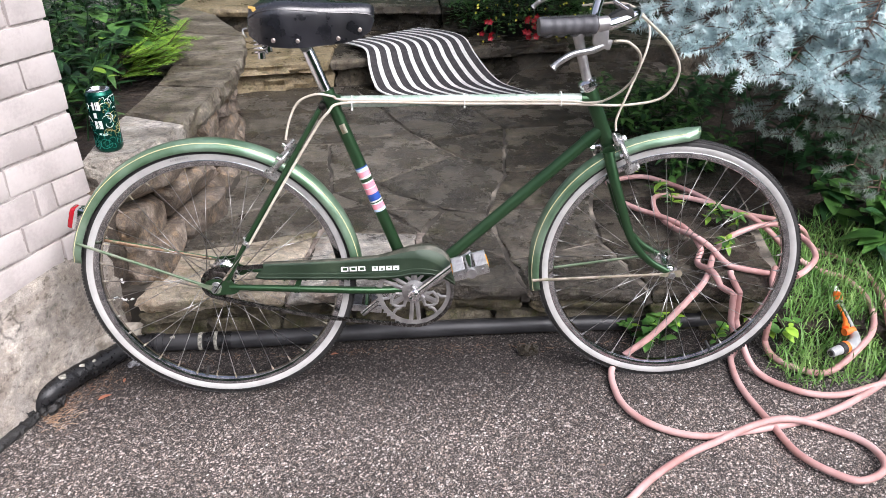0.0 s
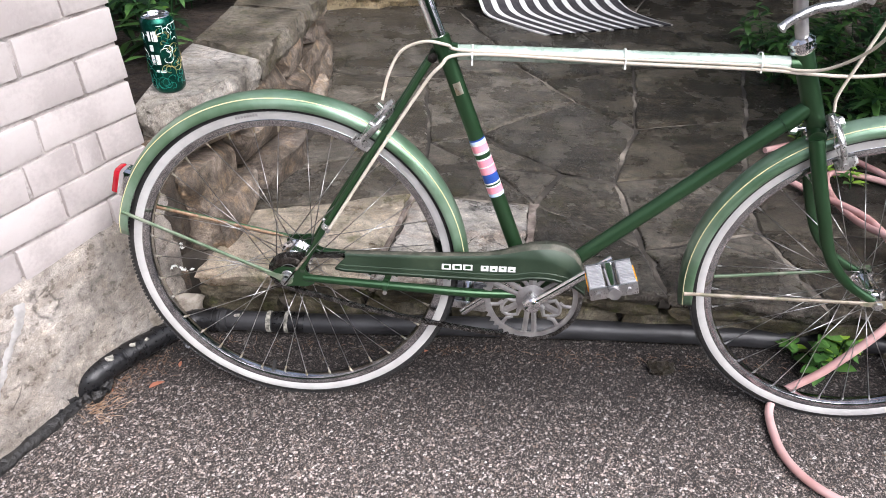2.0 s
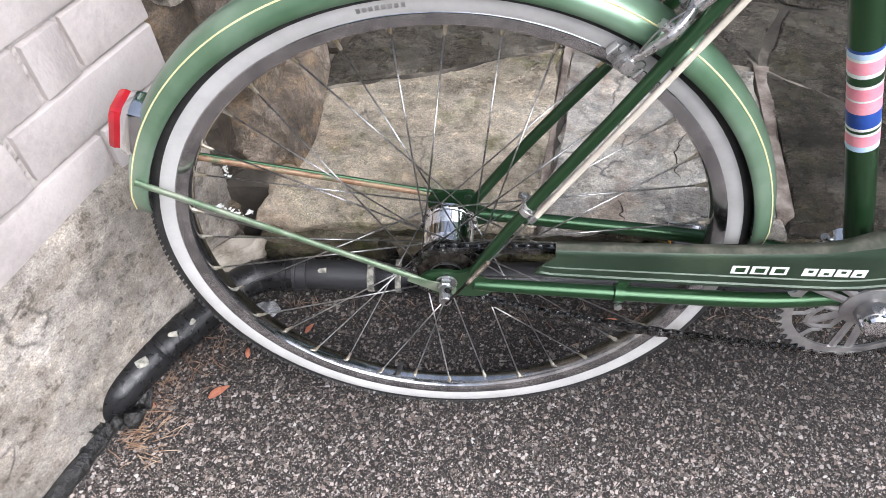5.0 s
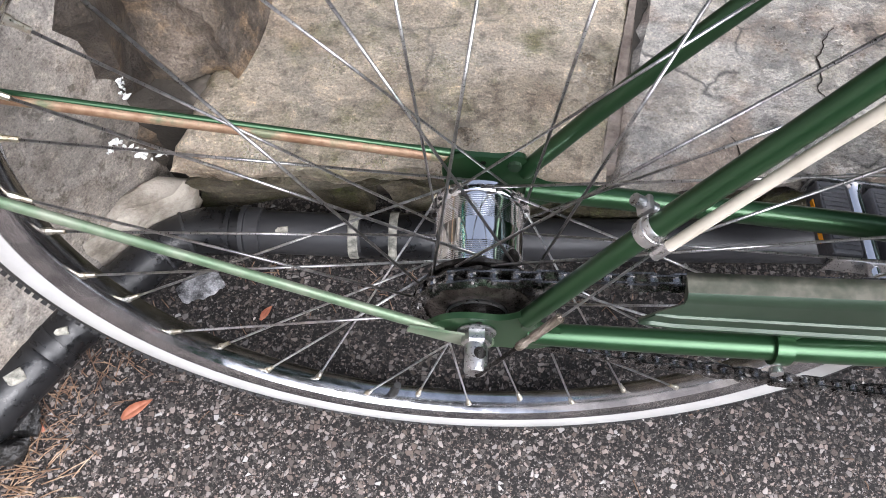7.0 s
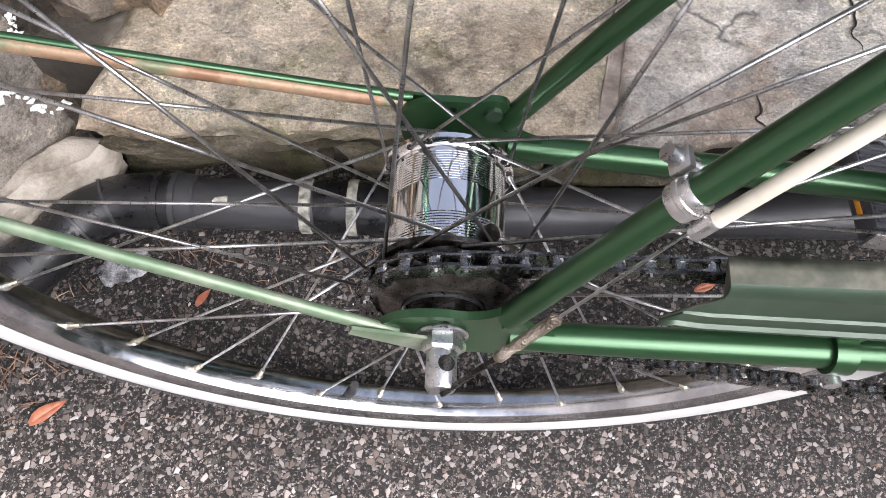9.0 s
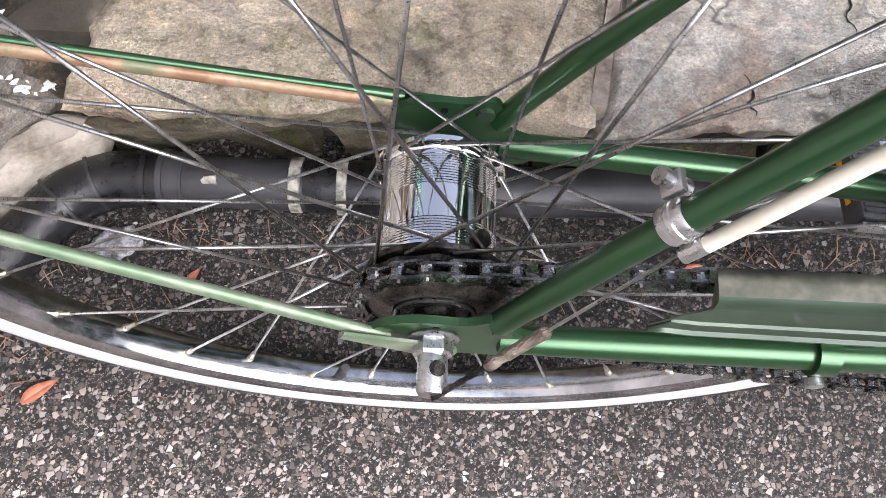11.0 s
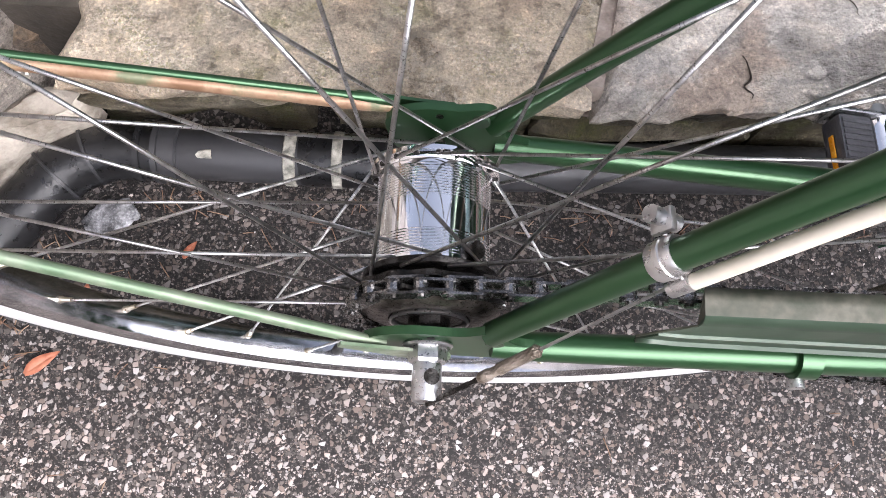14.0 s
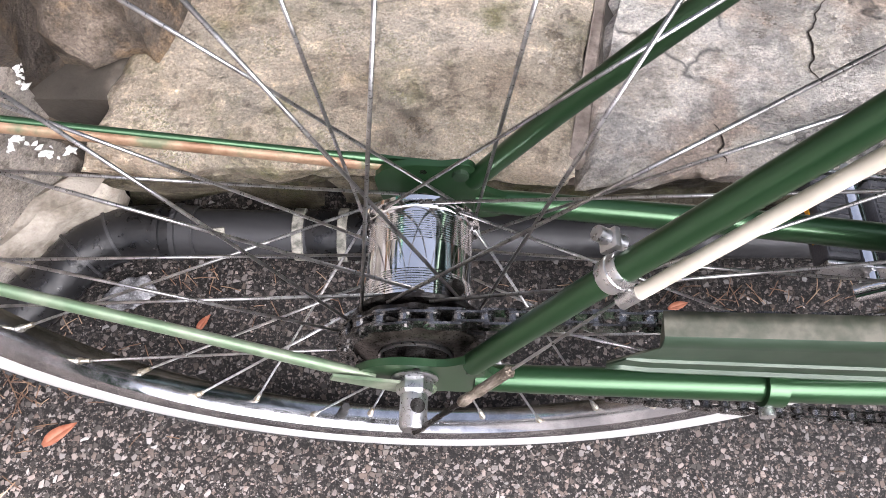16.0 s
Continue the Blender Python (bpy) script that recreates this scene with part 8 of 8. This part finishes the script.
# ---- grit, litter and chips ----
def make_chips():
    """Loose and proud chips of the asphalt, where the camera comes nearest."""
    rnd = random.Random(71)
    verts, faces = [], []
    base = [V3(p) for p in ((1, 0, 0), (0.3, 0.95, 0), (-0.8, 0.6, 0), (-0.8, -0.6, 0), (0.3, -0.95, 0), (0, 0, 0.75))]
    for i in range(6000):
        if i < 3500:
            x, y = rnd.uniform(-0.75, 0.55), rnd.uniform(-0.5, 0.1)
        else:
            x, y = rnd.uniform(-0.9, 1.9), rnd.uniform(-0.75, 0.1)
        if (V3((x, y, 0)) - CORNER).dot(WALL_OUT) < 0.03:
            continue
        s = rnd.choice((0.0007, 0.0009, 0.0011, 0.0014, 0.0018, 0.0024)) * rnd.uniform(0.8, 1.2)
        q = rnd.uniform(0, 6.283)
        n0 = len(verts)
        for v in base:
            k = rnd.uniform(0.55, 1.35)
            px, py = v.x * s * k, v.y * s * k * 0.75
            verts.append((x + px * math.cos(q) - py * math.sin(q), y + px * math.sin(q) + py * math.cos(q), ground_z(y) - 0.0002 + v.z * s * k * 0.45))
        for a in range(5):
            faces.append((n0 + a, n0 + (a + 1) % 5, n0 + 5))
    me = bpy.data.meshes.new("stone_chips")
    me.from_pydata(verts, [], faces)
    m = M["chip"].copy()
    nt = m.node_tree
    geo = nt.nodes.new("ShaderNodeNewGeometry")
    ramp = nt.nodes.new("ShaderNodeValToRGB")
    e = ramp.color_ramp.elements
    e[0].color, e[1].color = (0.06, 0.052, 0.047, 1), (0.48, 0.455, 0.43, 1)
    for p, c in ((0.3, (0.12, 0.105, 0.095)), (0.55, (0.22, 0.195, 0.18)), (0.75, (0.33, 0.25, 0.21)), (0.88, (0.42, 0.39, 0.37))):
        x = e.new(p)
        x.color = (*c, 1)
    nt.links.new(geo.outputs["Random Per Island"], ramp.inputs[0])
    nt.links.new(ramp.outputs[0], nt.nodes["Principled BSDF"].inputs["Base Color"])
    me.materials.append(m)
    ob = new("asphalt_chips", me)
    tagged(ob, "pale and brown stone chips standing out of the asphalt", "gravel", kind="stuff")


make_chips()


def make_litter():
    rnd = random.Random(81)
    bm = BM()
    for i in range(420):
        r = rnd.random()
        if r < 0.38:
            t = rnd.uniform(0, 1) ** 1.2
            p = V3((-0.47, -0.1, 0)).lerp(V3((-0.36, 0.03, 0)), t) + V3((abs(rnd.gauss(0.025, 0.03)), rnd.gauss(-0.01, 0.02), 0))
        elif r < 0.85:
            x = rnd.uniform(-0.25, 1.3)
            p = V3((x, 0.095 - abs(rnd.gauss(0, 0.02)), 0))
        else:
            p = V3((rnd.uniform(-0.5, 1.3), rnd.uniform(-0.4, 0.05), 0))
        q = rnd.uniform(0, 3.14)
        L = rnd.uniform(0.006, 0.024)
        d = V3((math.cos(q), math.sin(q), rnd.uniform(-0.05, 0.12))) * L
        z = ground_z(p.y) + 0.0018
        tube(bm, [V3((p.x, p.y, z)), V3((p.x, p.y, z + 0.002)) + d * 0.5, V3((p.x, p.y, z)) + d], 0.0005, 4)
    ob = link("dry_needles", bm, "litter", smooth=False)
    tagged(ob, "dry needles and plant litter on the asphalt", "litter", kind="stuff")
    for x, y, L, q in ((-0.345, -0.075, 0.034, 40), (-0.3, -0.01, 0.02, 100), (0.235, 0.07, 0.022, 20), (-0.42, -0.09, 0.02, 150), (-0.22, 0.035, 0.02, 60)):
        bm = BM()
        leaf_blade(bm, (0, 0, 0.006), (math.cos(radians(q)), math.sin(radians(q)), 0.1), (0, 0, 1), L, L * 0.4, 0.15, 0.5, 5)
        ob = link("fallen_leaf", bm, "red_leaf")
        sol = ob.modifiers.new("thickness", "SOLIDIFY")
        sol.thickness = 0.0005
        ob.location = (x, y, ground_z(y) + 0.001)
        tagged(ob, "curled reddish dead leaf on the asphalt", "leaf", "dead leaves")
    for x, y, sx, sy, h in ((0.78, 0.05, 0.06, 0.032, 0.016),):
        bm = rock((sx, sy, h * 2), int(x * 100), 0.2, 2)
        ob = link("stone_fragment", bm, "wet_stone", angle=25)
        ob.location = (x, y, ground_z(y) + h * 0.6)
        tagged(ob, "broken flake of stone on the asphalt", "stone", "loose stones")

    # pale straw washed up by the end of the pipe
    bm = BM()
    for i in range(75):
        x, y = -0.448 + rnd.gauss(0, 0.028), -0.128 + rnd.gauss(0, 0.018)
        if (V3((x, y, 0)) - CORNER).dot(WALL_OUT) < 0.03:
            continue
        q = rnd.gauss(0.5, 0.6)
        L = rnd.uniform(0.012, 0.04)
        z = ground_z(y) + 0.002 + 0.006 * rnd.random()
        d = V3((math.cos(q), math.sin(q), rnd.uniform(-0.1, 0.15))) * L
        tube(bm, [V3((x, y, z)), V3((x, y, z + 0.002)) + d * 0.5, V3((x, y, z)) + d], 0.0007, 4)
    ob = link("dry_straw", bm, "straw", smooth=False)
    tagged(ob, "pale dry straw washed up beside the pipe end", "straw", kind="stuff")
    # flakes of old white paint and mortar along the crevices of the corner
    verts, faces = [], []
    for run, z in ((((-0.349, 0.224), (-0.341, 0.205), (-0.325, 0.183), (-0.316, 0.164)), 0.205), (((-0.341, 0.131), (-0.334, 0.146), (-0.309, 0.133), (-0.298, 0.13), (-0.286, 0.137)), PATIO + 0.004)):
        for i in range(34):
            k = rnd.uniform(0, len(run) - 1.001)
            j = int(k)
            x = run[j][0] + (run[j + 1][0] - run[j][0]) * (k - j) + rnd.gauss(0, 0.002)
            y = run[j][1] + (run[j + 1][1] - run[j][1]) * (k - j) + rnd.gauss(0, 0.002)
            r = rnd.choice((0.0012, 0.0018, 0.0025, 0.004))
            turn = rnd.uniform(0, 6.28)
            n0 = len(verts)
            for q in range(7):
                rr = r * rnd.uniform(0.5, 1.2)
                px, py = rr * math.cos(q * 0.8976) * 1.3, rr * math.sin(q * 0.8976) * 0.7
                verts.append((x + px * math.cos(turn) - py * math.sin(turn), y + px * math.sin(turn) + py * math.cos(turn), z + rnd.uniform(-0.001, 0.001)))
            verts.append((x, y, z + 0.0016))
            verts.append((x, y, z - 0.004))
            for q in range(7):
                faces.append((n0 + q, n0 + (q + 1) % 7, n0 + 7))
                faces.append((n0 + (q + 1) % 7, n0 + q, n0 + 8))
    me = bpy.data.meshes.new("mortar_crumbs")
    me.from_pydata(verts, [], faces)
    me.materials.append(M["white"])
    ob = new("mortar_crumbs", me)
    tagged(ob, "white flakes of paint and mortar in the corner of the step", "rubble", kind="stuff")
    # a scrap of crumpled clear film beside the pipe
    bm = BM()
    n = 12
    g = []
    for i in range(n + 1):
        row = []
        for j in range(7):
            u, v = i / n, j / 6 - 0.5
            w = 0.014 * (0.6 + 0.5 * math.sin(u * 3.0)) + 0.004 * noise.noise(V3((i * 0.7, j * 1.3, 3)))
            x, y = -0.312 + 0.042 * u + v * w * 1.3, 0.058 + 0.024 * u - v * w * 1.7
            row.append(bm.verts.new((x, y, ground_z(y) + 0.005 + 0.007 * abs(noise.noise(V3((i * 0.9, j * 0.9, 1)))))))
        g.append(row)
    for A, B2 in zip(g, g[1:]):
        for j in range(6):
            bm.faces.new((A[j], A[j + 1], B2[j + 1], B2[j]))
    ob = link("plastic_scrap", bm, "plastic_film", angle=35)
    sol = ob.modifiers.new("thickness", "SOLIDIFY")
    sol.thickness = 0.0008
    tagged(ob, "crumpled scrap of grey plastic film beside the pipe", "scrap")


make_litter()
